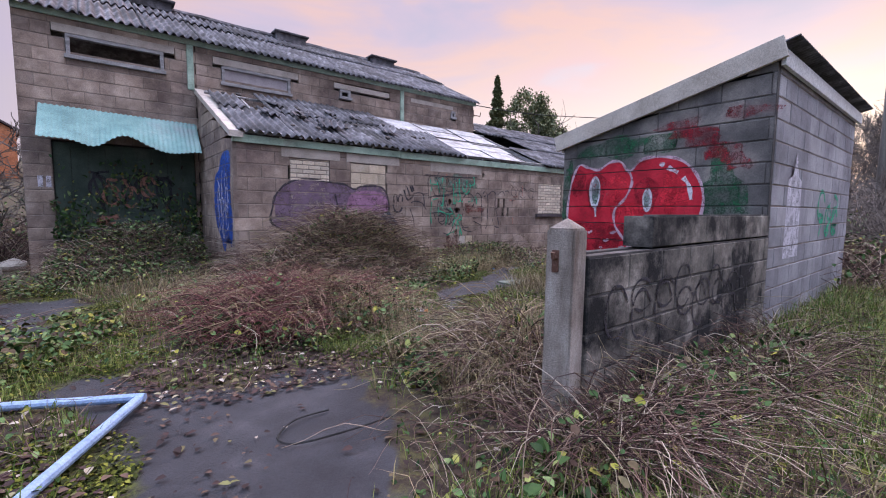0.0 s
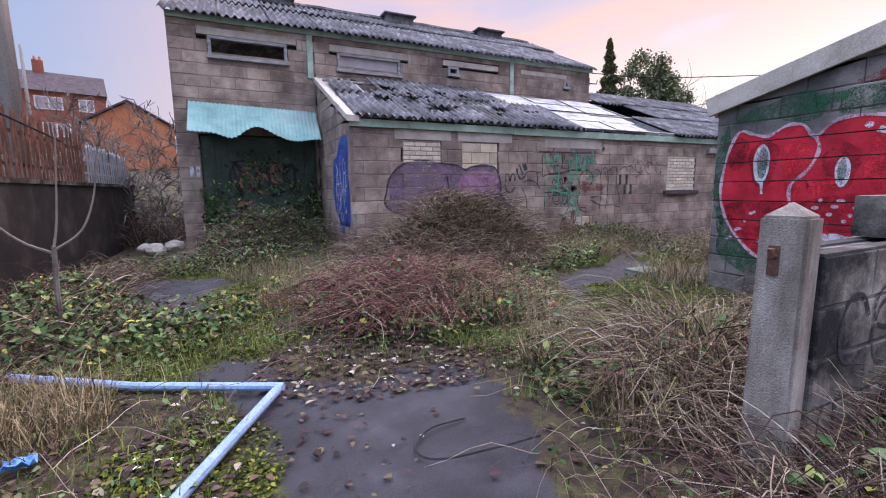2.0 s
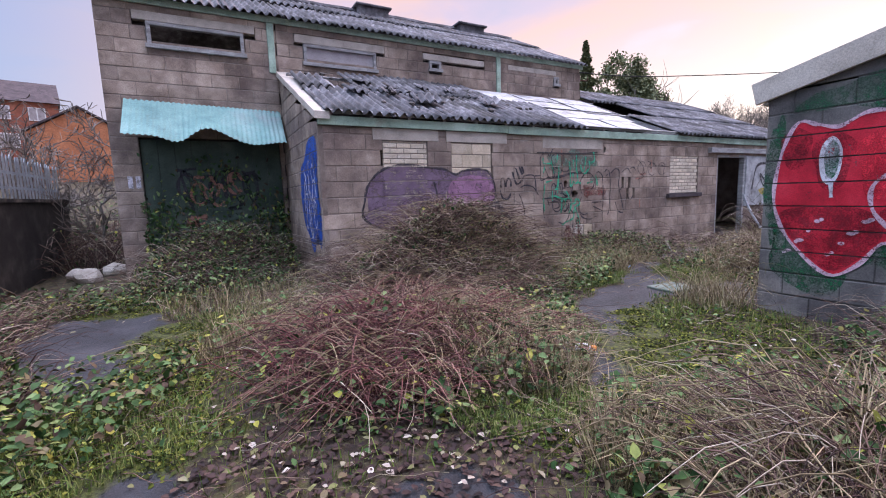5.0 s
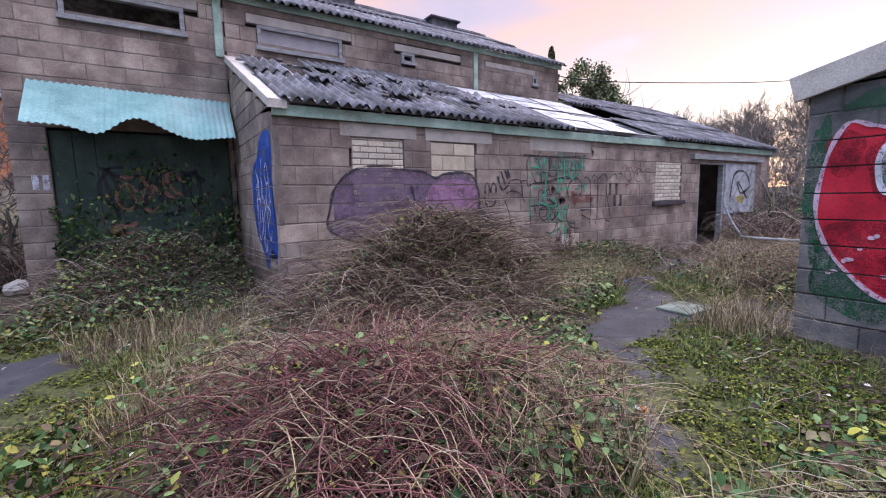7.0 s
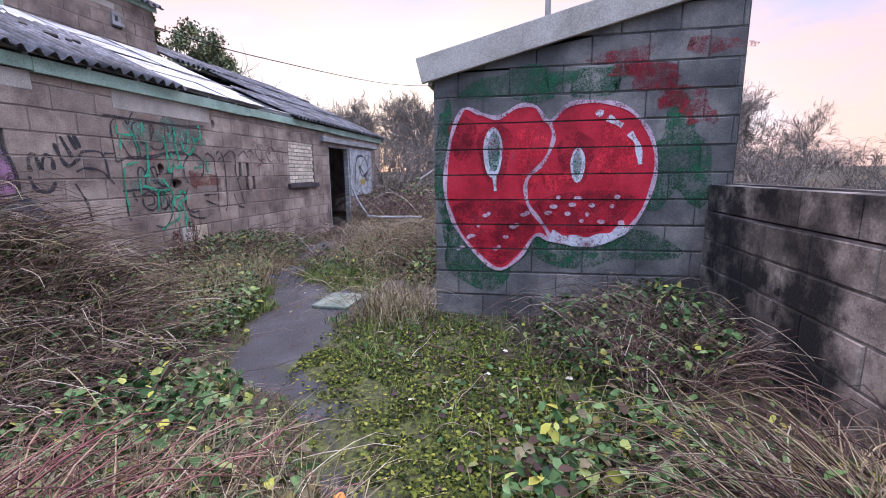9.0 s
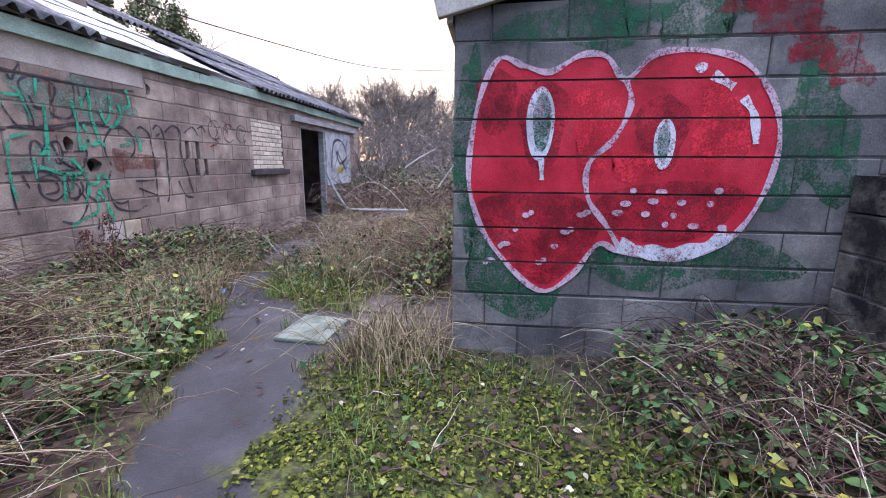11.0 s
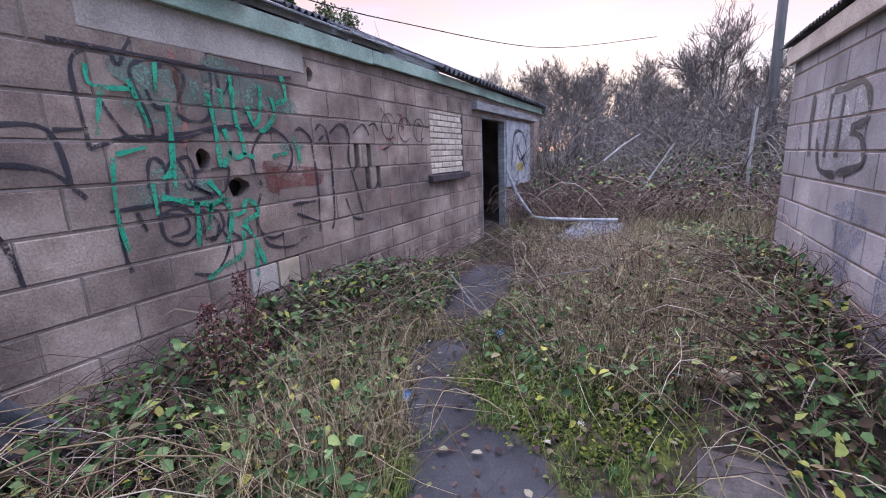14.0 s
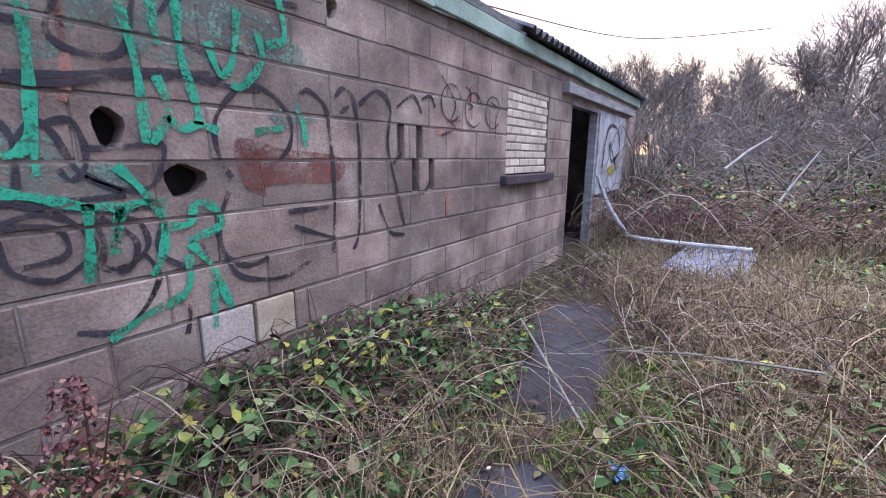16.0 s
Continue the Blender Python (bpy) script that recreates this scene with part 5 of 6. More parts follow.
graffiti("lettering", bmx, P_BLACK, btag, lines=[smooth_line([(13.6, 1.2), (13.8, 1.8), (14.4, 1.85), (14.7, 1.5), (14.2, 1.3), (14.0, 1.6), (14.6, 1.15)], 6)], width=0.06, d=0.003, clip=False)
graffiti("yellow", bmx, paint_mat("yellow_paint", (0.6, 0.45, 0.08)), btag, polys=[blob(14.2, 1.15, 0.25, 0.09)], d=0.006, clip=False)
south = tagged(empty("graffiti_south"), "pale arrow shape and green sprayed on the shed side", "graffiti")
ss = pose(0, SY0, 0)
graffiti("white_shape", ss, P_WHITE, south, polys=[[(6.7, 0.75), (7.35, 0.75), (7.3, 1.65), (7.15, 1.7), (7.02, 1.98), (6.9, 1.7), (6.72, 1.65)]], d=0.003)
graffiti("green_shape", ss, P_MINT, south, lines=tag_lines(8.2, 9.6, 0.9, 1.6, 3, 81, 1), width=0.05, d=0.003)
lw = tagged(empty("graffiti_wall"), "black sprayed letters along the low wall", "graffiti")
graffiti("lettering", pose(0, 1.97, 0), P_BLACK, lw, lines=tag_lines(2.9, 5.7, 0.35, 0.9, 9, 97, 0) + tag_lines(3.2, 5.2, 0.5, 0.85, 6, 98, 0), width=0.02, d=0.003)


# ---- plants ----
def scatter(n, cx, cy, rx, ry, keep=None, flat=False):
    """n random places in an ellipse (or rectangle if flat), thinned by keep(x, y)."""
    if flat:
        x, y = cx + rx * rng.uniform(-1, 1, n), cy + ry * rng.uniform(-1, 1, n)
    else:
        a, r = rng.uniform(0, 2 * math.pi, n), np.sqrt(rng.uniform(0, 1, n))
        x, y = cx + rx * r * np.cos(a), cy + ry * r * np.sin(a)
    ok = ~((x > X0 - 0.05) & (y > WF - 0.06) & (x < XE + 0.05)) & ~((y > WT - 0.06) & (x > TL - 0.06) & (x < XE)) & ~((x > SX - 0.05) & (x < SXE + 0.05) & (y > SY0 - 0.05) & (y < SY1 + 0.05))
    ok &= ~((x > 2.55) & (x < SX) & (y > 1.93) & (y < 2.23))
    if keep is not None:
        ok &= rng.uniform(0, 1, n) < keep(x, y)
    return x[ok], y[ok]


def on_soil(x, y):
    return np.clip((bare(x, y) - 0.95) / 0.25, 0.0, 1)


def near_path(x, y):
    """Stems stay out of the walked line."""
    return on_soil(x, y)


def mesh_np(name, v, loops, sizes, mat, label, category, smooth=False):
    me = bpy.data.meshes.new(name)
    me.vertices.add(len(v))
    me.vertices.foreach_set("co", v.astype(np.float32).ravel())
    me.loops.add(len(loops))
    me.loops.foreach_set("vertex_index", loops.astype(np.int32))
    me.polygons.add(len(sizes))
    me.polygons.foreach_set("loop_start", np.concatenate([[0], np.cumsum(sizes)[:-1]]).astype(np.int32))
    me.update(calc_edges=True)
    me.materials.append(mat)
    return tagged(new(name, me), label, category, kind="stuff")


def grass(name, x, y, hmin, hmax, mat, label, width=0.005, lean=0.5, lift=0.0, zbase=None):
    n = len(x)
    z = (gz(x, y) if zbase is None else zbase) + lift - 0.01
    h = hmin + (hmax - hmin) * rng.uniform(0, 1, n) ** 1.7
    a = rng.uniform(0, 2 * math.pi, n)
    l = lean * h * rng.uniform(0.1, 1.3, n)
    b = rng.uniform(0, 2 * math.pi, n)
    wx, wy = width * np.cos(b), width * np.sin(b)
    dx, dy = np.cos(a), np.sin(a)
    v = np.zeros((n, 5, 3))
    v[:, 0] = np.stack([x - wx, y - wy, z], 1)
    v[:, 1] = np.stack([x + wx, y + wy, z], 1)
    mx, my, mz = x + dx * l * 0.35, y + dy * l * 0.35, z + h * 0.62
    v[:, 2] = np.stack([mx + wx * 0.7, my + wy * 0.7, mz], 1)
    v[:, 3] = np.stack([mx - wx * 0.7, my - wy * 0.7, mz], 1)
    v[:, 4] = np.stack([x + dx * l, y + dy * l, z + h * np.clip(1.05 - 0.45 * l / h, 0.4, 1)], 1)
    base = np.arange(n)[:, None] * 5
    loops = (base + np.array([0, 1, 2, 3, 3, 2, 4])).ravel()
    return mesh_np(name, v.reshape(-1, 3), loops, np.tile([4, 3], n), mat, label, "grass")


def stems(name, x, y, lmin, lmax, arch, mat, label, radius=0.003, up=0.5, z0=None, seg=6, category="brambles"):
    """Arching canes, each a thin three-sided tube."""
    n = len(x)
    z = (gz(x, y) if z0 is None else z0)
    L = rng.uniform(lmin, lmax, n)
    a = rng.uniform(0, 2 * math.pi, n)
    up_ = up * rng.uniform(0.2, 1.4, n)
    t = np.linspace(0, 1, seg + 1)[None, :]
    bend = rng.normal(0, 0.35, n)[:, None]
    ang = a[:, None] + bend * t
    px = x[:, None] + np.cos(ang) * L[:, None] * t
    py = y[:, None] + np.sin(ang) * L[:, None] * t
    pz = z[:, None] - 0.02 + L[:, None] * (up_[:, None] * t - (up_[:, None] * 0.85 - 0.1) * t ** 2) + arch * rng.uniform(0.1, 1, n)[:, None] * np.sin(math.pi * t * rng.uniform(0.5, 1.0, n)[:, None])
    pz += 0.02 * np.sin(9 * t + a[:, None])
    inside = (py > WF - 0.04) & (px > X0 - 0.03)
    py = np.where(inside, WF - 0.04 - 0.02 * t, py)
    inside = (px > SX - 0.04) & (px < SXE) & (py > SY0) & (py < SY1 + 0.04)
    px = np.where(inside & (x[:, None] < SX), SX - 0.04, px)
    py = np.where(inside & (x[:, None] >= SX) & (y[:, None] > 3), SY1 + 0.04, py)
    pts = np.stack([px, py, pz], -1)
    d = np.gradient(pts, axis=1)
    d /= np.linalg.norm(d, axis=2)[..., None] + 1e-9
    ref = np.array((0.3, 0.2, 0.93))
    u = np.cross(d, ref)
    u /= np.linalg.norm(u, axis=2)[..., None] + 1e-9
    w = np.cross(d, u)
    r = radius * rng.uniform(0.6, 1.5, n)[:, None] * (1 - 0.65 * t)
    ring = [pts + r[..., None] * (math.cos(q) * u + math.sin(q) * w) for q in (0, 2.094, 4.189)]
    v = np.stack(ring, 2).reshape(-1, 3)
    i, j, k = np.meshgrid(np.arange(n), np.arange(seg), np.arange(3), indexing="ij")
    base = i * (seg + 1) * 3 + j * 3
    k2 = (k + 1) % 3
    loops = np.stack([base + k, base + k2, base + 3 + k2, base + 3 + k], -1).ravel()
    return mesh_np(name, v, loops, np.full(n * seg * 3, 4), mat, label, category)


def leaves(name, x, y, z, smin, smax, mat, label, flat=0.5, category="leaves"):
    """Folded pointed leaves, each four triangles."""
    n = len(x)
    s = rng.uniform(smin, smax, n)[:, None]
    a = rng.uniform(0, 2 * math.pi, n)
    pitch = rng.normal(0, flat, n)
    d = np.stack([np.cos(a) * np.cos(pitch), np.sin(a) * np.cos(pitch), np.sin(pitch)], 1)
    roll = rng.normal(0, flat, n)
    side = np.stack([-np.sin(a) * np.cos(roll), np.cos(a) * np.cos(roll), np.sin(roll)], 1)
    nrm = np.cross(d, side)
    c = np.stack([x, y, z], 1)
    v = np.zeros((n, 7, 3))
    v[:, 0] = c - d * s * 0.5
    v[:, 1] = c - d * s * 0.18 + side * s * 0.34 + nrm * s * 0.10
    v[:, 2] = c - d * s * 0.18 - side * s * 0.34 + nrm * s * 0.10
    v[:, 3] = c + d * s * 0.2 + side * s * 0.27 + nrm * s * 0.06
    v[:, 4] = c + d * s * 0.2 - side * s * 0.27 + nrm * s * 0.06
    v[:, 5] = c + d * s * 0.55 - nrm * s * 0.1
    v[:, 6] = c + d * s * 0.02
    base = np.arange(n)[:, None] * 7
    loops = (base + np.array([0, 6, 1, 0, 2, 6, 1, 6, 3, 2, 4, 6, 3, 6, 5, 6, 4, 5])).ravel()
    return mesh_np(name, v.reshape(-1, 3), loops, np.tile([3] * 6, n), mat, label, category)


def join_xy(*pairs):
    return np.concatenate([p[0] for p in pairs]), np.concatenate([p[1] for p in pairs])


# canes
x, y = join_xy(scatter(1500, 2.1, 5.3, 0.85, 0.8, near_path), scatter(600, 2.7, 5.2, 0.7, 0.7, near_path))
stems("red_brambles", x, y, 0.2, 0.8, 0.22, M_REDSTEM, "heap of dead red bramble canes", 0.0042, 0.75)
x, y = join_xy(scatter(4600, 3.7, 7.2, 1.5, 0.8), scatter(1800, 3.2, 6.5, 1.6, 0.5, near_path), scatter(500, 9.0, 6.2, 1.6, 0.9, near_path), scatter(450, 2.75, 1.72, 0.4, 0.22), scatter(1000, 3.1, 2.65, 0.5, 0.33, near_path), scatter(700, 2.5, 5.3, 1.2, 1.0, near_path), scatter(900, 4.2, 1.6, 1.6, 0.3), scatter(350, 2.6, 1.75, 0.35, 0.3), scatter(1300, 1.2, 10.0, 1.3, 0.9), scatter(1500, -1.0, 7.0, 0.9, 2.4, near_path), scatter(1000, 7.3, 7.8, 2.4, 0.45, near_path), scatter(600, 9.8, 5.7, 2.0, 0.8, near_path), scatter(700, 5.3, 2.8, 0.8, 0.5, near_path), scatter(900, 9.5, 4.9, 2.5, 0.3), scatter(700, 11.0, 7.0, 1.5, 0.9, near_path))
stems("brambles", x, y, 0.25, 0.85, 0.2, M_STEM, "tangled brown bramble canes over the yard", 0.0036, 0.65)
x, y = scatter(7000, 5.0, 5.4, 9.0, 4.6, near_path, True)
stems("loose_canes", x, y, 0.15, 0.7, 0.06, M_STEM, "low dead stalks lying in the weeds", 0.0028, 0.4)
x, y = join_xy(scatter(260, 8.5, 5.9, 2.6, 1.4, near_path), scatter(60, 5.95, 4.95, 0.3, 0.35), scatter(45, 4.0, 6.8, 1.6, 0.7), scatter(60, 3.0, 2.6, 0.5, 0.4), scatter(60, 7.0, 7.2, 1.0, 0.5))
stems("tall_stalks", x, y, 0.4, 1.0, 0.05, M_STRAW, "tall pale dead stalks", 0.0035, 1.6)
x, y = join_xy(scatter(1100, 3.9, 7.1, 1.5, 0.7), scatter(260, 2.3, 5.3, 0.8, 0.7), scatter(350, 3.1, 2.7, 0.6, 0.4, near_path))
stems("pale_canes", x, y, 0.3, 0.95, 0.12, M_STRAW, "pale dry stalks over the bramble heaps", 0.0042, 0.8)
x, y = scatter(2600, 4.5, 0.2, 5.0, 1.8, None, True)
stems("verge_canes", x, y, 0.2, 0.7, 0.08, M_STEM, "dead canes in the grass verge", 0.0025, 0.6)
# leaves
x, y = join_xy(scatter(1600, 3.6, 7.3, 1.3, 0.6), scatter(4200, 4.9, 6.7, 1.5, 0.55, near_path), scatter(2600, 3.5, 5.6, 0.8, 0.6, near_path), scatter(2200, 2.9, 4.6, 0.5, 0.45, near_path), scatter(1500, 6.7, 7.2, 0.7, 0.4, near_path), scatter(1800, 3.2, 6.3, 1.4, 0.5, near_path), scatter(2600, 4.9, 7.9, 1.0, 0.3), scatter(5500, 7.2, 7.75, 2.3, 0.5), scatter(5200, 1.2, 10.1, 1.35, 0.85), scatter(5000, -1.0, 7.3, 1.0, 2.6, near_path), scatter(3600, 3.3, 3.1, 1.0, 0.8, near_path), scatter(1600, 3.6, 1.6, 1.8, 0.35), scatter(2500, 2.4, 6.6, 1.6, 0.9, near_path), scatter(2400, 5.4, 2.9, 0.8, 0.7, near_path), scatter(3400, 9.4, 4.95, 2.6, 0.4), scatter(3600, 2.5, 5.3, 1.4, 1.2, near_path), scatter(1200, 3.0, 4.9, 0.45, 0.5, near_path), scatter(1100, 8.2, 6.0, 1.0, 0.8, near_path), scatter(2600, 11.0, 5.2, 2.0, 0.6), scatter(2200, 4.7, 8.0, 0.8, 0.2), scatter(4500, -0.3, 6.0, 1.1, 1.3, near_path), scatter(1200, 3.6, 7.0, 1.6, 0.6), scatter(1500, 0.6, 9.2, 1.5, 0.6))
z = gz(x, y) + rng.uniform(0.0, 1, len(x)) ** 1.6 * 0.26 + 0.01
leaves("bramble_leaves", x, y, z, 0.025, 0.072, M_LEAF, "green and yellowing bramble leaves", 0.55)
x, y = scatter(30000, 5.0, 5.4, 9.0, 4.8, lambda a, b: on_soil(a, b) * np.clip(0.5 + 0.8 * wob(a + 2, b + 5, 1.6), 0.05, 1), True)
leaves("weed_leaves", x, y, gz(x, y) + rng.uniform(0, 0.07, len(x)), 0.02, 0.055, M_LEAF, "small weeds and creeping leaves", 0.5)
x, y = scatter(9000, 4.8, 0.3, 5.0, 1.8, None, True)
leaves("verge_leaves", x, y, gz(x, y) + rng.uniform(0, 0.12, len(x)), 0.02, 0.06, M_LEAF, "weeds in the grass verge", 0.5)
# ivy over the door
n = 5200
x = rng.uniform(0.0, 2.36, n)
z = 0.1 + 2.1 * rng.uniform(0, 1, n) ** 1.5
ok = rng.uniform(0, 1, n) < np.clip(1.15 - 0.55 * z + 0.45 * np.sin(3 * x + 1) * np.sin(2.3 * z), 0.03, 1)
leaves("ivy", x[ok], WT - 0.02 - rng.uniform(0, 0.16, ok.sum()), z[ok], 0.04, 0.1, M_LEAF, "ivy climbing the dark door", 0.9)
# fallen leaves
x, y = join_xy(scatter(16000, 5.0, 5.2, 8.0, 4.0, lambda a, b: 0.10 + 0.9 * on_soil(a, b), True), scatter(1900, 1.9, 4.2, 1.3, 0.7), scatter(1500, 0.6, 3.0, 0.7, 0.9, lambda a, b: 0.15 + 0.6 * on_soil(a, b)), scatter(3500, 4.5, 0.4, 5.0, 1.8, None, True), scatter(350, 7.3, 6.8, 1.5, 0.8))
leaves("fallen_leaves", x, y, gz(x, y) + 0.012 + rng.uniform(0, 0.02, len(x)), 0.02, 0.058, M_LITTER, "brown and pale fallen leaves", 0.16)
# grass
x, y = scatter(80000, 5.0, 5.2, 8.5, 4.2, lambda a, b: on_soil(a, b) * np.clip(0.55 + 0.6 * wob(a, b, 1.3), 0.05, 1), True)
grass("yard_grass", x, y, 0.03, 0.17, M_GRASS, "short green and yellow grass", 0.0034, 0.7)
x, y = join_xy(scatter(7000, 2.9, 4.9, 0.6, 0.8, near_path), scatter(5000, 2.2, 6.4, 1.6, 0.7, near_path), scatter(1800, 2.9, 3.4, 0.5, 0.35, near_path), scatter(9000, 9.3, 5.7, 1.9, 0.8, near_path), scatter(800, 5.95, 4.9, 0.45, 0.4), scatter(3200, 5.2, 6.8, 1.4, 0.4, near_path), scatter(1800, 1.4, 8.0, 1.6, 0.8, near_path), scatter(1300, -0.5, 4.0, 0.4, 0.4), scatter(7000, 11.5, 6.3, 1.8, 1.2, near_path), scatter(2600, 2.9, 2.6, 0.6, 0.4, near_path), scatter(5000, 7.0, 7.1, 1.0, 0.45, near_path))
grass("straw", x, y, 0.08, 0.5, M_STRAW, "tufts of long dry straw-coloured grass", 0.003, 0.9)
x, y = scatter(60000, 4.6, 0.2, 5.2, 1.75, lambda a, b: np.clip(0.6 + 0.5 * wob(a, b, 1.7), 0.1, 1), True)
grass("verge_grass", x, y, 0.06, 0.32, M_GRASS, "rough grass verge beside the wall", 0.003, 0.9)
x, y = scatter(14000, 4.8, 0.3, 5.2, 1.7, lambda a, b: np.clip(0.5 + 0.6 * wob(a + 3, b, 1.1), 0.1, 1), True)
grass("verge_straw", x, y, 0.1, 0.45, M_STRAW, "dry grass in the verge", 0.0028, 0.9)
x, y = join_xy(scatter(12000, 8.3, 6.3, 1.3, 0.7, near_path), scatter(6000, 6.0, 6.5, 0.9, 0.3, near_path), scatter(4000, 0.1, 5.0, 0.8, 0.7, near_path), scatter(5000, 1.2, 7.4, 0.9, 0.5, near_path), scatter(4000, 2.6, 4.2, 0.5, 0.35, near_path), *[scatter(int(16000 * c[4]), (c[0] + c[2]) / 2, (c[1] + c[3]) / 2, abs(c[2] - c[0]) / 2 + c[4] * 1.7, abs(c[3] - c[1]) / 2 + c[4] * 1.7, lambda a, b: np.clip((bare(a, b) - 0.85) / 0.2, 0, 1) * np.clip(2.1 - bare(a, b), 0, 1) * np.clip(0.3 + wob(a, b, 2.4), 0, 1)) for c in BARE[3:10]])
grass("path_grass", x, y, 0.03, 0.14, island_mat("fresh_grass", [(0.0, (0.05, 0.085, 0.016)), (0.5, (0.12, 0.17, 0.035)), (1.0, (0.26, 0.27, 0.09))]), "fresh green grass edging the tarmac and the yard", 0.0032, 0.9)
# moss cushions
x, y = join_xy(*[scatter(int(30000 * c[4] * (c[4] + 0.4)), (c[0] + c[2]) / 2, (c[1] + c[3]) / 2, abs(c[2] - c[0]) / 2 + c[4] * 1.1, abs(c[3] - c[1]) / 2 + c[4] * 1.1, lambda a, b: np.clip(1.35 - mossy(a, b), 0, 0.8) * np.clip(0.6 + 1.0 * wob(a, b, 5.0), 0.0, 1)) for c in MOSSY])
leaves("moss", x, y, gz(x, y) + rng.uniform(0, 0.02, len(x)), 0.012, 0.034, M_MOSS, "cushions of yellow-green moss", 0.35, "moss")

# ---- loose things ----
pipe = tagged(empty("bent_pipe", pose(0.76, 3.88, 0.06)), "pale blue bent metal rail lying on the tarmac", "pipe")
tubes("long_rail", [([(0.07, 0.02, 0.0), (-0.8, 0.45, 0.01), (-1.8, 1.1, 0.03)], [0.028] * 3)], M_PIPE, pipe, 10)
tubes("short_rail", [([(0.03, 0.0, 0.0), (-0.42, -0.85, 0.0), (-0.75, -1.45, 0.0)], [0.03] * 3)], M_PIPE, pipe, 10)
bottle = tagged(empty("plastic_bottle", pose(3.32, 4.46, 0.15, 0, 6, -25)), "crumpled clear plastic bottle with orange cap", "bottle")
tubes("body", [([(-0.12, 0, 0.01), (-0.1, 0, 0.02), (0.0, 0.01, 0.015), (0.08, 0, 0.02), (0.11, 0, 0.02)], [0.015, 0.035, 0.03, 0.034, 0.014])], M_PLASTIC, bottle, 10)
tubes("cap", [([(0.115, 0, 0.02), (0.15, 0, 0.02)], [0.022, 0.022])], M_ORANGE, bottle, 10)


def wrapper(x, y, s, rz):
    n = 7
    vs = [(s * (i / (n - 1) - 0.5), 0.7 * s * (j / (n - 1) - 0.5), 0.02 + 0.25 * s * abs(math.sin(i * 1.9 + j * 1.3)) * math.cos(j * 0.9)) for j in range(n) for i in range(n)]
    fs = [(j * n + i, j * n + i + 1, (j + 1) * n + i + 1, (j + 1) * n + i) for j in range(n - 1) for i in range(n - 1)]
    k = len(vs)
    vs += [(a, b, c - 0.004) for a, b, c in vs]
    fs += [tuple(k + q for q in reversed(f)) for f in fs]
    o = make("wrapper", vs, fs, M_BLUEBAG, None, pose(x, y, float(gz(x, y)) + 0.03, 0, 0, rz))
    return tagged(o, "crumpled blue plastic wrapper in the weeds", "litter", "wrappers")


for q in ((8.08, 6.67, 0.1, 20), (7.06, 6.93, 0.1, 70), (5.86, 6.82, 0.07, 40), (-0.35, 3.6, 0.12, 10)):
    wrapper(*q)
slab = bevel_box("paving_slab", (-0.25, 0.25, -0.2, 0.2, 0, 0.035), M_SLAB, None, pose(6.30, 5.63, 0.0, 0.4, 0, -4), "", 0.012)
tagged(slab, "greenish concrete slab lying on the path", "slab")
for q in ((6.45, 5.08, 0.27, 0.24, 6), (6.98, 5.16, 0.24, 0.26, -4), (6.92, 4.76, 0.27, 0.13, 3), (6.38, 4.7, 0.25, 0.12, -3)):
    o = bevel_box("flagstone", (-q[2], q[2], -q[3], q[3], 0, 0.045), M_FLAG, None, pose(q[0], q[1], -0.022, rng.uniform(-1, 1), rng.uniform(-1, 1), q[4]), "", 0.012)
    tagged(o, "worn brown flagstone beside the shed", "flagstone", "flagstones")
down = Vector((0.81, -0.35, -1.16)).normalized()
across = Vector((-0.37, -0.15, -0.16))
across = (across - down * across.dot(down)).normalized()
sheet_pose = Matrix((across, down, across.cross(down))).transposed().to_4x4()
sheet_pose.translation = (5.24, 8.14, 1.26)
sheet = corrugated("fallen_sheet", 0.85, 1.45, M_SHEET, None, sheet_pose, pitch=0.146, amp=0.03)
tagged(sheet, "black mossy corrugated sheet sliding off the bramble heap", "roof sheet")
gp = tagged(empty("grey_pipe", pose(12.9, 7.2, 0.1)), "grey pipe bent down from the wall across the mud", "pipe")
tubes("run", [(smooth_line([(0.1, 0.95, 1.0), (0.05, 0.75, 0.6), (-0.1, 0.45, 0.25), (-0.25, 0.2, 0.18), (-0.25, -1.05, 0.18)], 5), [0.028] * 21)], M_GREYPIPE, gp, 8)
tin = bevel_box("metal_sheet", (-0.75, 0.75, -0.42, 0.42, 0, 0.02), rough_mat("wet_grey_sheet", (0.12, 0.135, 0.17), (0.18, 0.20, 0.25), (0.25, 0.27, 0.32), 3, 40, rough=0.6, spec=0.4), None, pose(12.7, 6.55, 0.07, 1, -3, -8), "", 0.008)
tagged(tin, "wet blue-grey metal sheet lying in the weeds", "sheet metal")
for bx, by, rz_ in ((7.82, 5.21, 40), (7.96, 5.01, 110)):
    o = bevel_box("broken_brick", (-0.05, 0.05, -0.045, 0.045, 0, 0.065), M_ORANGEBRICK if rz_ > 100 else M_PALEBLOCK, None, pose(bx, by, float(gz(bx, by)) + 0.02, 8, 5, rz_), "", 0.012)
    tagged(o, "broken brick half sunk in the weeds", "brick", "broken bricks")
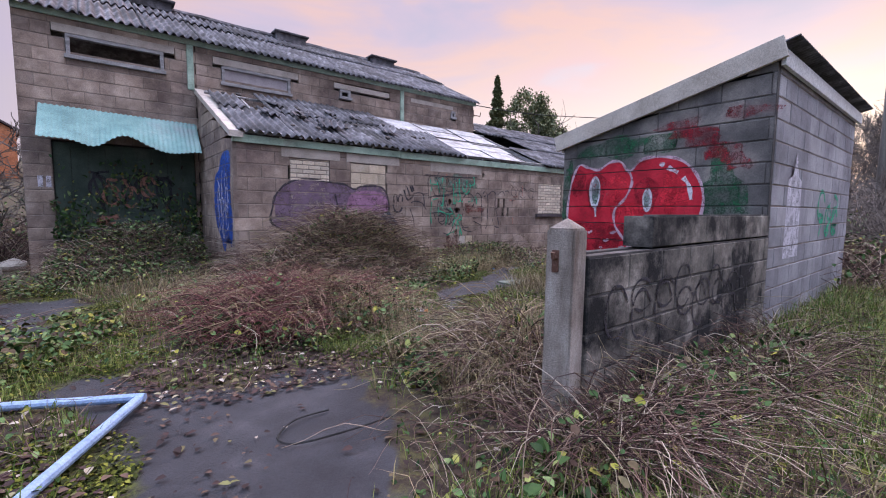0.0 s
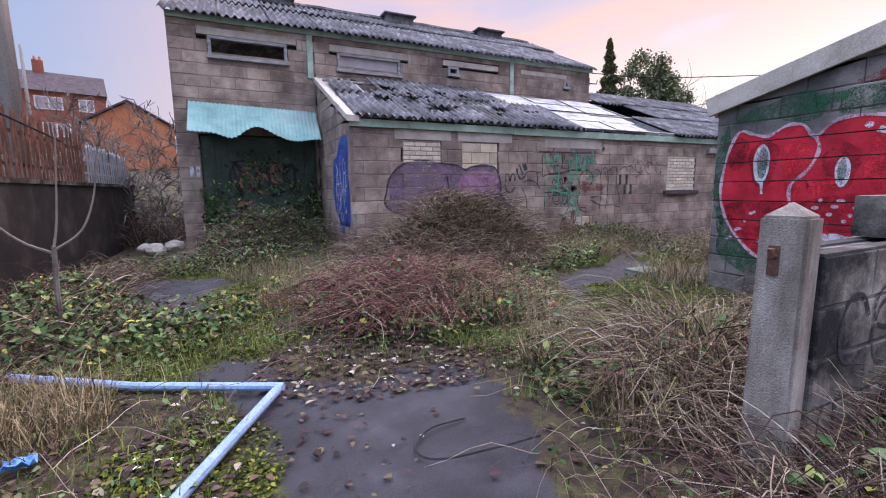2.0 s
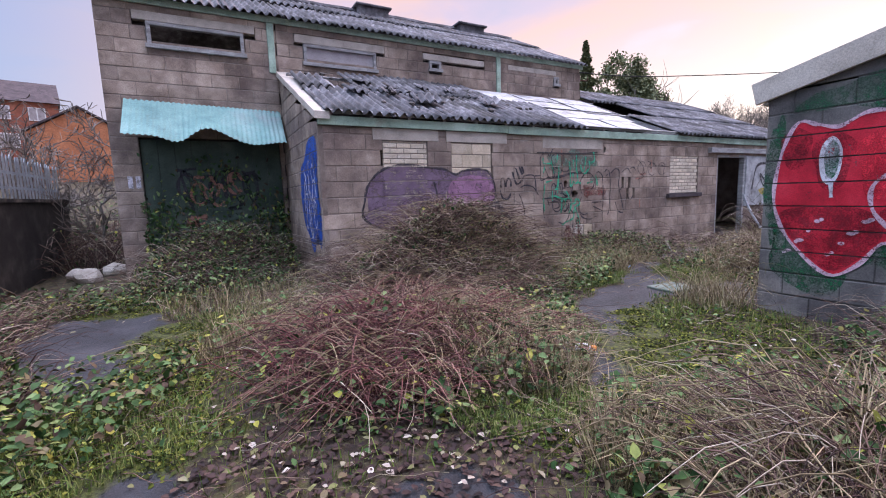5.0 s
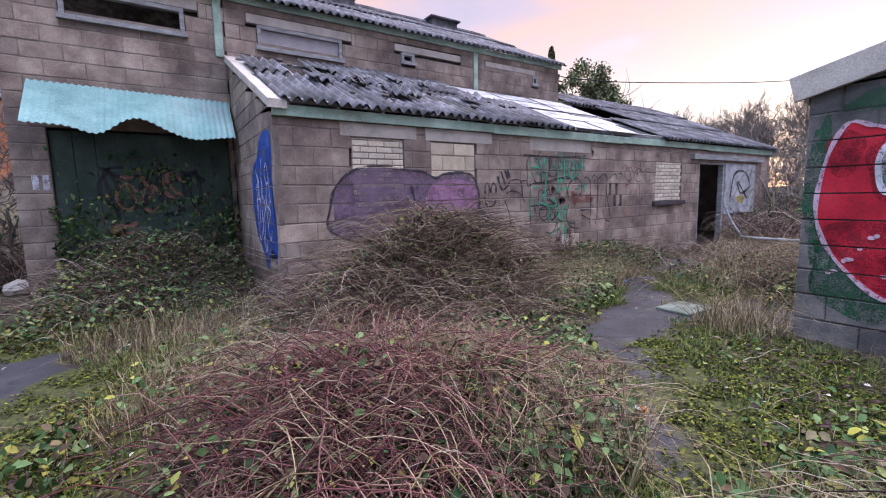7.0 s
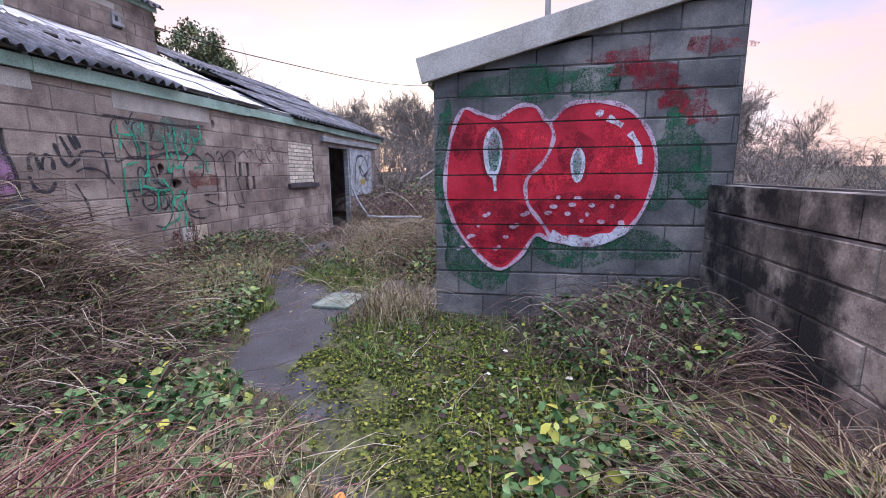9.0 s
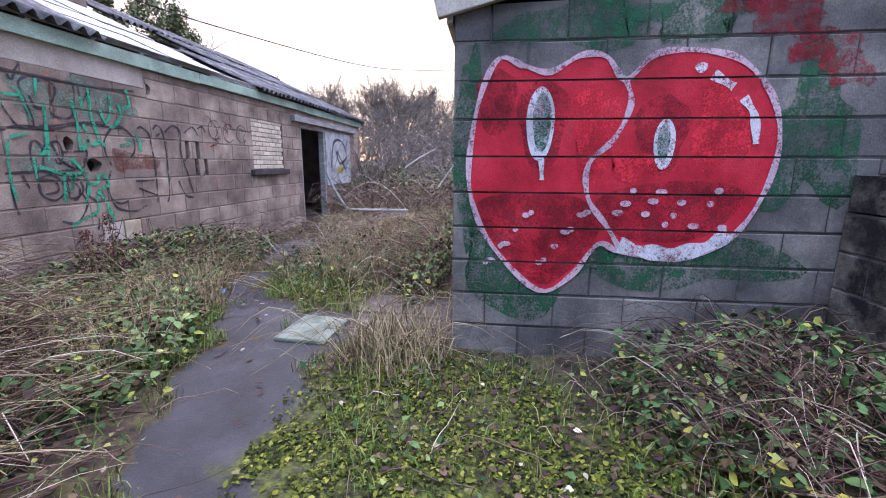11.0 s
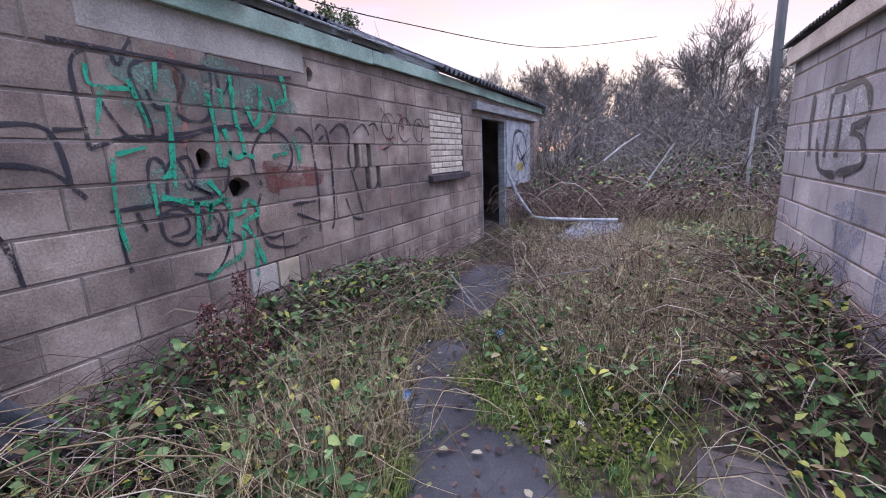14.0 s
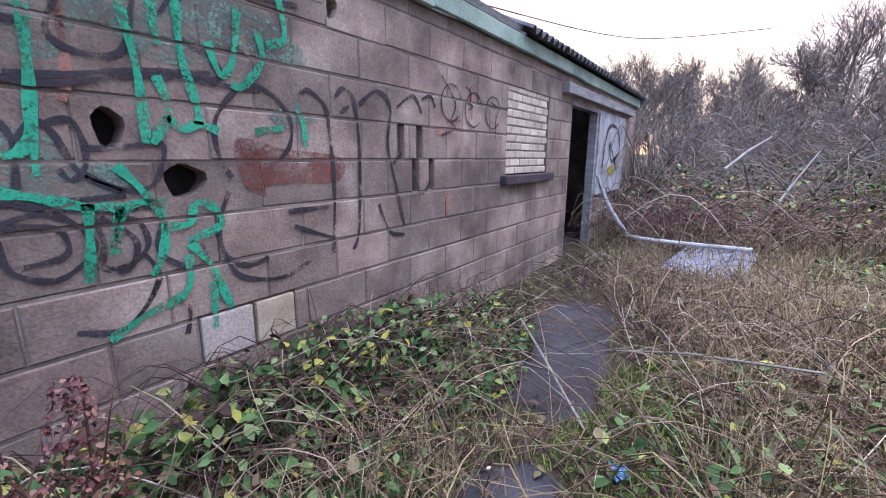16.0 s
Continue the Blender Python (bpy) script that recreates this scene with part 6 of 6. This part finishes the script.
for q, w in (((14.6, 6.1, 0.1, 16.2, 5.3, 1.5), 0.02), ((16.0, 3.9, 0.1, 17.0, 3.7, 2.2), 0.035), ((14.5, 6.6, 1.2, 16.2, 6.0, 1.75), 0.02), ((9.3, 7.0, 0.05, 8.6, 6.0, 0.5), 0.008), ((7.66, 5.98, 0.12, 7.7, 5.32, 0.14), 0.008), ((8.9, 7.5, 0.3, 8.2, 6.85, 0.12), 0.008)):
    o = tubes("stick", [([q[:3], [(q[i] + q[i + 3]) / 2 + 0.02 for i in range(3)], q[3:]], [w, w, w * 0.7])], M_POLE, None, 6)
    tagged(o, "pale bare pole leaning in the weeds", "stick", "leaning sticks")

vine = tagged(tubes("fallen_vine", [(smooth_line([(1.72, 3.1, 0.02), (1.5, 3.08, 0.03), (1.36, 2.96, 0.02), (1.42, 2.82, 0.03), (1.7, 2.76, 0.04), (1.95, 2.72, 0.06)], 5), [0.006] * 26)], M_WIRE, None, 5), "thin black vine curled on the tarmac", "vine")


def dock(x, y, h, seed):
    """A dead dock: upright stalk with side stalks thick with rusty seed."""
    r = np.random.default_rng(seed)
    d = tagged(empty("dead_dock", pose(x, y, float(gz(x, y)) - 0.02)), "dead rust-brown dock standing in the weeds", "weed", "dead docks")
    tubes("stalk", [(smooth_line([(0, 0, 0), (0.01, 0, h * 0.5), (0.03, 0.01, h)], 4), np.linspace(0.006, 0.003, 9))], M_RUST, d, 5)
    for k in range(6):
        a, z0 = r.uniform(0, 6.28), h * r.uniform(0.4, 0.7)
        e = (0.12 * math.cos(a), 0.12 * math.sin(a), z0 + h * 0.3)
        tubes("side_stalk", [([(0.012, 0, z0), (e[0] * 0.6, e[1] * 0.6, z0 + h * 0.12), e], [0.004, 0.003, 0.002])], M_RUST, d, 4)
    n = 700
    zz = h * (0.4 + 0.6 * r.random(n))
    a, rr = r.uniform(0, 6.28, n), 0.10 * np.sqrt(r.random(n)) * (1.15 - zz / h) * 2
    o = leaves("seed_heads", rr * np.cos(a), rr * np.sin(a), zz, 0.01, 0.022, M_REDSTEM, "rusty dry seed heads", 0.9, "")
    o.parent = d


dock(6.6, 7.6, 0.8, 5)
dock(6.45, 7.68, 0.65, 6)

# ---- yard boundary ----
BX = -1.75
yard_wall = boxes("wall_yard", [(BX - 0.2, BX, -3.0, 14.6, -0.2, 1.45)], rough_mat("black_wall", (0.015, 0.015, 0.016), (0.035, 0.034, 0.033), (0.09, 0.085, 0.08), 1.8, 60, stain=(0.16, 0.15, 0.15), stain_at=(0.68, 0.74)))
tagged(yard_wall, "low soot-black boundary wall with faint white graffiti", "wall", kind="structure")
boxes("coping", [(BX - 0.24, BX + 0.03, -3.0, 14.62, 1.45, 1.51)], M_LOWWALL, yard_wall)


def palisade(name, ys, h, mat, label):
    f = tagged(empty(name, pose(BX - 0.12, ys[0], 1.48)), label, "fence")
    v = [(-0.035, 0, 0), (-0.015, -0.012, 0), (0.015, -0.012, 0), (0.035, 0, 0), (-0.035, 0, h - 0.09), (-0.015, -0.012, h - 0.03), (0.015, -0.012, h - 0.03), (0.035, 0, h - 0.09), (0, 0, h)]
    v2 = [(a, b + 0.004, c) for a, b, c in v]
    fc = [(0, 1, 5, 4), (1, 2, 6, 5), (2, 3, 7, 6), (4, 5, 8), (5, 6, 8), (6, 7, 8)]
    me = bpy.data.meshes.new("pale")
    me.from_pydata(v + v2, [], fc + [tuple(9 + q for q in reversed(p)) for p in fc])
    me.materials.append(mat)
    for yy in ys:
        o = new("pale", me)
        o.matrix_world = pose(0.02, yy - ys[0], rng.uniform(-0.03, 0.03), rng.uniform(-1.5, 1.5), 0, 90)
        o.parent = f
    for zz in (0.2, h - 0.3):
        boxes("rail", [(-0.03, 0.0, -0.05, ys[-1] - ys[0] + 0.05, zz, zz + 0.04)], mat, f)


palisade("rusty_fence", list(np.arange(1.0, 11.2, 0.14)), 0.92, M_RUST, "rusty brown steel palisade fence on the wall")
palisade("palisade_fence", list(np.arange(11.35, 14.5, 0.17)), 0.75, M_PALISADE, "pale galvanised palisade fence on the wall")
for k, (rx_, ry_, rz_) in enumerate(((-0.95, 11.6, 0.22), (-0.7, 12.3, 0.2), (-1.2, 12.0, 0.16))):
    bm = bmesh.new()
    bmesh.ops.create_icosphere(bm, subdivisions=2, radius=rz_)
    for v in bm.verts:
        v.co *= 1 + 0.25 * noise.noise(v.co * 6 + Vector((k, 0, 0)))
        v.co.z *= 0.7
    me = bpy.data.meshes.new("rubble")
    bm.to_mesh(me)
    bm.free()
    me.materials.append(M_LINTEL)
    o = new("rubble", me)
    o.matrix_world = pose(rx_, ry_, float(gz(rx_, ry_)) + 0.1)
    tagged(o, "pale lump of concrete rubble", "rubble", "rubble lumps")


# ---- trees and distance ----
def branch_paths(h, seed, spread=0.5, depth=5, width=0.09, fork=(3, 5)):
    r = np.random.default_rng(seed)
    big, small = [], []

    def grow(p, d, length, rad, lev):
        n = 5
        pts, q = [p], p
        dd = d.copy()
        for i in range(n - 1):
            dd = dd + r.normal(0, 0.13, 3) + np.array((0, 0, 0.05))
            dd /= np.linalg.norm(dd)
            q = q + dd * length / (n - 1)
            pts.append(q)
        (big if lev < 2 else small).append((np.array(pts), np.linspace(rad, rad * 0.5, n)))
        if lev >= depth:
            return
        for _ in range(int(r.integers(*fork)) + (2 if lev == 0 else 0)):
            k = int(r.integers(1, n))
            a = r.normal(0, 1, 3)
            nd = dd + spread * 1.5 * a / np.linalg.norm(a) + np.array((0, 0, 0.15))
            nd /= np.linalg.norm(nd)
            grow(pts[k], nd, length * r.uniform(0.5, 0.75), rad * 0.45, lev + 1)

    grow(np.zeros(3), np.array((0.0, 0, 1)), h * 0.45, width, 0)
    return big, small


def bare_tree(h, seed, label, **kw):
    t = tagged(empty("bare_tree"), label, "tree", "bare trees")
    big, small = branch_paths(h, seed, **kw)
    tubes("trunk", big, M_BARK, t, 5)
    small = [(p, np.maximum(w, 0.009)) for p, w in small]
    o = tubes("twig_crown", small, M_TWIG, t, 3)
    o["kind"] = "stuff"
    return t


kinds = [bare_tree(8.5, 3, "bare winter tree with fine grey twigs", width=0.16, fork=(4, 6)), bare_tree(7.5, 8, "bare winter tree with fine grey twigs", width=0.14, spread=0.6, fork=(4, 6)), bare_tree(4.5, 5, "bare many-stemmed shrub with pale twigs", width=0.06, spread=0.75, depth=4, fork=(4, 6))]
spots = [(38, 13, 1.0), (35, 17, 0.9), (43, 9.5, 1.0), (40, 3.6, 0.95), (44, -1.5, 0.95), (47, 1.5, 1.0), (34, 21, 0.9), (39, -6, 1.0), (46, 15, 1.15), (41, 6.5, 0.8), (33, 10, 0.7), (36, -11, 1.0), (31, -7, 0.8), (44, 20, 1.1), (50, 6, 1.2)] + [(36 + 15 * ((k * 0.618) % 1), -16 + 1.35 * k, 0.75 + 0.4 * ((k * 0.37) % 1)) for k in range(30)]
for k, (tx, ty, ts) in enumerate(spots):
    ts *= 0.9
    src = kinds[k % 2]
    m = pose(tx, ty, float(gz(tx, ty)) - 0.1, 0, 0, 57 * k) @ Matrix.Diagonal((ts, ts, ts, 1))
    if k < 2:
        src.matrix_basis = m
    else:
        c = copy_thing(src, m)
        c.matrix_basis = m
shrubs = [(24, 10, 1.0), (22, 13, 1.0), (26, 6, 1.0), (20.5, 10.5, 0.8), (27, 2, 1.0), (24, -1, 1.0), (29, 8.5, 1.1), (19, 13.2, 0.9), (12.5, 0.6, 0.55), (14.5, 2.0, 0.7), (10.5, -0.8, 0.5), (16, -2.5, 0.8), (-2.6, 15.5, 1.0), (-0.6, 17.5, 1.1), (-3.6, 19, 1.1), (-1.2, 14.2, 0.7), (-6, 18, 1.0), (28, 14, 1.1), (18, 6.5, 0.5), (30, 4, 1.1)] + [(20 + 12 * ((k * 0.618) % 1), -6 + 0.75 * k, 0.8 + 0.5 * ((k * 0.29) % 1)) for k in range(26)] + [(11.2 + 3 * ((k * 0.618) % 1), -5 + 0.9 * k, 0.45 + 0.2 * ((k * 0.41) % 1)) for k in range(8)]
for k, (tx, ty, ts) in enumerate(shrubs):
    ts *= 0.8 if tx > 17 else 1.0
    m = pose(tx, ty, float(gz(tx, ty)) - 0.1, 0, 0, 83 * k) @ Matrix.Diagonal((ts, ts, ts, 1))
    if k == 0:
        kinds[2].matrix_basis = m
    else:
        c = copy_thing(kinds[2], m)
        c.matrix_basis = m
sap = tagged(empty("sapling", pose(-0.75, 5.6, float(gz(-0.75, 5.6)))), "thin bare forked sapling by the wall", "sapling")
tubes("trunk", [([(0, 0, 0), (0.0, 0, 0.4), (0.02, 0, 0.78)], [0.022, 0.02, 0.018])], M_BARK, sap, 6)
for pts in ([(0.02, 0, 0.75), (0.2, 0.05, 0.9), (0.3, 0.1, 1.2), (0.34, 0.1, 1.5)], [(0.02, 0, 0.72), (-0.2, 0, 0.85), (-0.38, 0, 1.1), (-0.45, 0, 1.5)], [(0.0, 0, 0.7), (0.03, 0.1, 1.0), (0.08, 0.15, 1.7)]):
    tubes("branch", [(smooth_line(pts, 4), np.linspace(0.013, 0.005, len(smooth_line(pts, 4))))], M_TWIG, sap, 5)
x, y = join_xy(scatter(5200, 20, 7.0, 6.5, 7.5, None, True), scatter(1200, 14.5, 7.5, 1.6, 2.2), scatter(900, 12.5, 1.5, 3.0, 2.2, None, True), scatter(900, -1.2, 14.5, 1.5, 2.0))
stems("thicket", x, y, 0.6, 1.7, 0.3, M_STEM, "dense leafless bramble thicket beyond the yard", 0.006, 1.1, category="thicket")
x, y = scatter(2600, 24, 6.0, 8.0, 11.0, None, True)
x, y = join_xy((x, y), scatter(4200, 35.5, 4.0, 2.5, 22.0, None, True))
stems("scrub", x, y, 1.4, 3.2, 0.2, M_TWIG, "tall bare scrub behind the thicket", 0.011, 1.5, category="scrub")
x, y = join_xy(scatter(9000, 19, 7.0, 5.5, 6.5, None, True), scatter(1500, 12.0, 1.2, 2.8, 2.0, None, True), scatter(2500, -2.5, 17, 5.0, 4.0, None, True))
leaves("thicket_leaves", x, y, gz(x, y) + rng.uniform(0, 0.9, len(x)), 0.05, 0.11, M_LEAF, "bramble leaves in the thicket", 0.7)
x, y = scatter(9000, 15.5, 6.8, 3.0, 3.0, None, True)
grass("far_straw", x, y, 0.15, 0.6, M_STRAW, "long dry grass at the end of the yard", 0.004, 0.8)


def conifer(x, y, h, r):
    t = tagged(empty("conifer", pose(x, y, float(gz(x, y)))), "dark narrow conifer behind the building", "tree")
    tubes("trunk", [([(0, 0, 0), (0, 0, h * 0.5), (0, 0, h * 0.98)], [0.2, 0.12, 0.02])], M_BARK, t, 6)
    n = 9000
    zz = h * (1 - rng.uniform(0, 0.82, n) ** 0.8)
    lay = 0.75 + 0.25 * np.sin(zz * 7.0)
    a = rng.uniform(0, 2 * math.pi, n)
    rr = r * (1 - zz / h) ** 0.8 * lay * np.sqrt(rng.uniform(0.1, 1, n)) * (1 + 0.3 * np.sin(3 * a + zz)) + 0.05
    o = leaves("crown", rr * np.cos(a), rr * np.sin(a), zz - 0.25 * rr, 0.15, 0.4, M_CONIFER, "dark green needles", 0.5, "foliage")
    o.parent = t


def leafy(x, y, h, r):
    t = tagged(empty("evergreen_tree", pose(x, y, float(gz(x, y)))), "broad dark evergreen tree behind the building", "tree")
    big, small = branch_paths(h, 17, spread=0.5, depth=3, width=0.2)
    tubes("limb_frame", big + small, M_BARK, t, 5)
    P = []
    for _ in range(60):
        a, u = rng.uniform(0, 2 * math.pi), rng.uniform(-0.9, 1)
        rr = r * math.sqrt(1 - u * u) * rng.uniform(0.4, 1.05)
        c = np.array((rr * math.cos(a), rr * math.sin(a), h * 0.66 + u * h * 0.33))
        P.append(c + rng.normal(0, 0.28, (170, 3)))
    P = np.concatenate(P)
    o = leaves("crown", P[:, 0], P[:, 1], P[:, 2], 0.12, 0.3, M_CONIFER, "dark evergreen leaves", 0.8, "foliage")
    o.parent = t


conifer(29.3, 28.6, 12.3, 1.9)
leafy(31.2, 26.8, 10.8, 2.3)
leafy(32.6, 25.6, 8.6, 1.8)


def pole(name, x, y, h, r, label, arms=True):
    p = tagged(empty(name, pose(x, y, float(gz(x, y)) - 0.2)), label, "pole")
    tubes("shaft", [([(0, 0, 0), (0, 0, h * 0.5), (0, 0, h)], [r, r * 0.9, r * 0.75])], M_POLE, p, 12, "", True)
    if arms:
        boxes("crossarm", [(-0.5, 0.5, -0.05, 0.05, h - 0.6, h - 0.48)], M_POLE, p)


pole("telegraph_pole", 21.1, 2.7, 10.5, 0.14, "weathered wooden telegraph pole in the scrub")
pole("telegraph_pole", -2.75, 11.2, 9.0, 0.17, "weathered wooden telegraph pole behind the fence")
pole("lamp_post", -5.6, 21.0, 5.6, 0.06, "slim white lamp post", False)
cable = tubes("overhead_cable", [(smooth_line([(14.0, 15.2, 6.0), (18.1, 13.7, 5.85), (29.7, 11.2, 6.9), (36.0, 6.0, 8.0)], 8), [0.018] * 25)], M_WIRE, None, 4)
tagged(cable, "thin black overhead cable", "cable")
cable = tubes("fence_cable", [(smooth_line([(BX + 0.05, 3.0, 2.6), (BX + 0.05, 6.0, 2.35), (BX + 0.05, 9.6, 2.1)], 8), [0.014] * 17)], M_WIRE, None, 5)
tagged(cable, "black cable sagging along the rusty fence", "cable")
bracket = tagged(empty("wall_bracket", pose(TR, WT + 0.05, 4.35)), "rusty cable bracket at the corner of the tall wall", "bracket")
tubes("arm", [([(0, 0, 0), (0.3, -0.02, 0.0), (0.32, -0.02, 0.12)], [0.015] * 3)], M_RUST, bracket, 6)


def house(x, y, rz, w, d, eave, ridge, mat, wins, label, gable_front=False, chimney=None):
    z = float(gz(x, y)) - 0.3
    h = tagged(empty("house", pose(x, y, z, 0, 0, rz)), label, "house")
    if gable_front:
        v = [(-w / 2, 0, 0), (w / 2, 0, 0), (w / 2, 0, eave), (0, 0, ridge), (-w / 2, 0, eave)]
        v += [(a, d, c) for a, b_, c in v]
        make("wall", v, [(0, 1, 2, 3, 4), (9, 8, 7, 6, 5), (0, 5, 6, 1), (1, 6, 7, 2), (4, 9, 5, 0)], mat, h)
        for sgn in (-1, 1):
            q = [(0, -0.15, ridge + 0.05), (sgn * (w / 2 + 0.2), -0.15, eave - 0.05), (sgn * (w / 2 + 0.2), d, eave - 0.05), (0, d, ridge + 0.05)]
            q += [(a, b_, c + 0.12) for a, b_, c in q]
            make("roof", q, [(0, 1, 2, 3), (7, 6, 5, 4), (0, 4, 5, 1), (1, 5, 6, 2), (2, 6, 7, 3), (3, 7, 4, 0)], M_TILE, h)
    else:
        boxes("wall", [(-w / 2, w / 2, 0, d, 0, eave)], mat, h)
        q = [(-w / 2 - 0.2, -0.3, eave - 0.1), (w / 2 + 0.2, -0.3, eave - 0.1), (w / 2 + 0.2, d / 2, ridge), (-w / 2 - 0.2, d / 2, ridge), (-w / 2 - 0.2, d + 0.3, eave - 0.1), (w / 2 + 0.2, d + 0.3, eave - 0.1)]
        make("roof", q, [(0, 1, 2, 3), (3, 2, 5, 4), (0, 4, 5, 1), (0, 3, 4), (1, 5, 2)], M_TILE, h)
    for wx, wz, ww, wh in wins:
        wi = boxes("window", [(wx - ww / 2, wx + ww / 2, -0.06, 0.02, wz, wz + wh)], M_WHITEFRAME, h)
        boxes("pane", [(wx - ww / 2 + 0.1, wx - 0.05, -0.075, -0.065, wz + 0.1, wz + wh - 0.1), (wx + 0.05, wx + ww / 2 - 0.1, -0.075, -0.065, wz + 0.1, wz + wh - 0.1)], M_PALEBOARD, wi)
    if chimney is not None:
        c = bevel_box("chimney", (chimney - 0.45, chimney + 0.45, d / 2 - 0.4, d / 2 + 0.4, ridge - 0.5, ridge + 1.1), mat, h, None, "brick chimney stack", 0.04)
        for k in (-0.2, 0.2):
            tubes("chimney_pot", [([(chimney + k, d / 2, ridge + 1.1), (chimney + k, d / 2, ridge + 1.5)], [0.13, 0.1])], M_ORANGEBRICK, h, 8)


house(-17.6, 59.0, 14, 12.5, 7, 6.4, 8.9, M_REDBRICK, [(-4.6, 4.5, 1.5, 1.3), (-1.4, 4.5, 1.6, 1.3), (1.6, 4.5, 2.2, 1.3), (4.6, 4.5, 1.3, 1.3), (-3.2, 1.8, 1.8, 1.4), (2.0, 1.8, 2.2, 1.4)], "red brick house with brown tiled roof on the hill", chimney=1.0)
house(-5.3, 35.5, 8, 4.9, 6, 3.1, 4.6, M_ORANGEBRICK, [], "orange brick gabled garage on the slope", True)
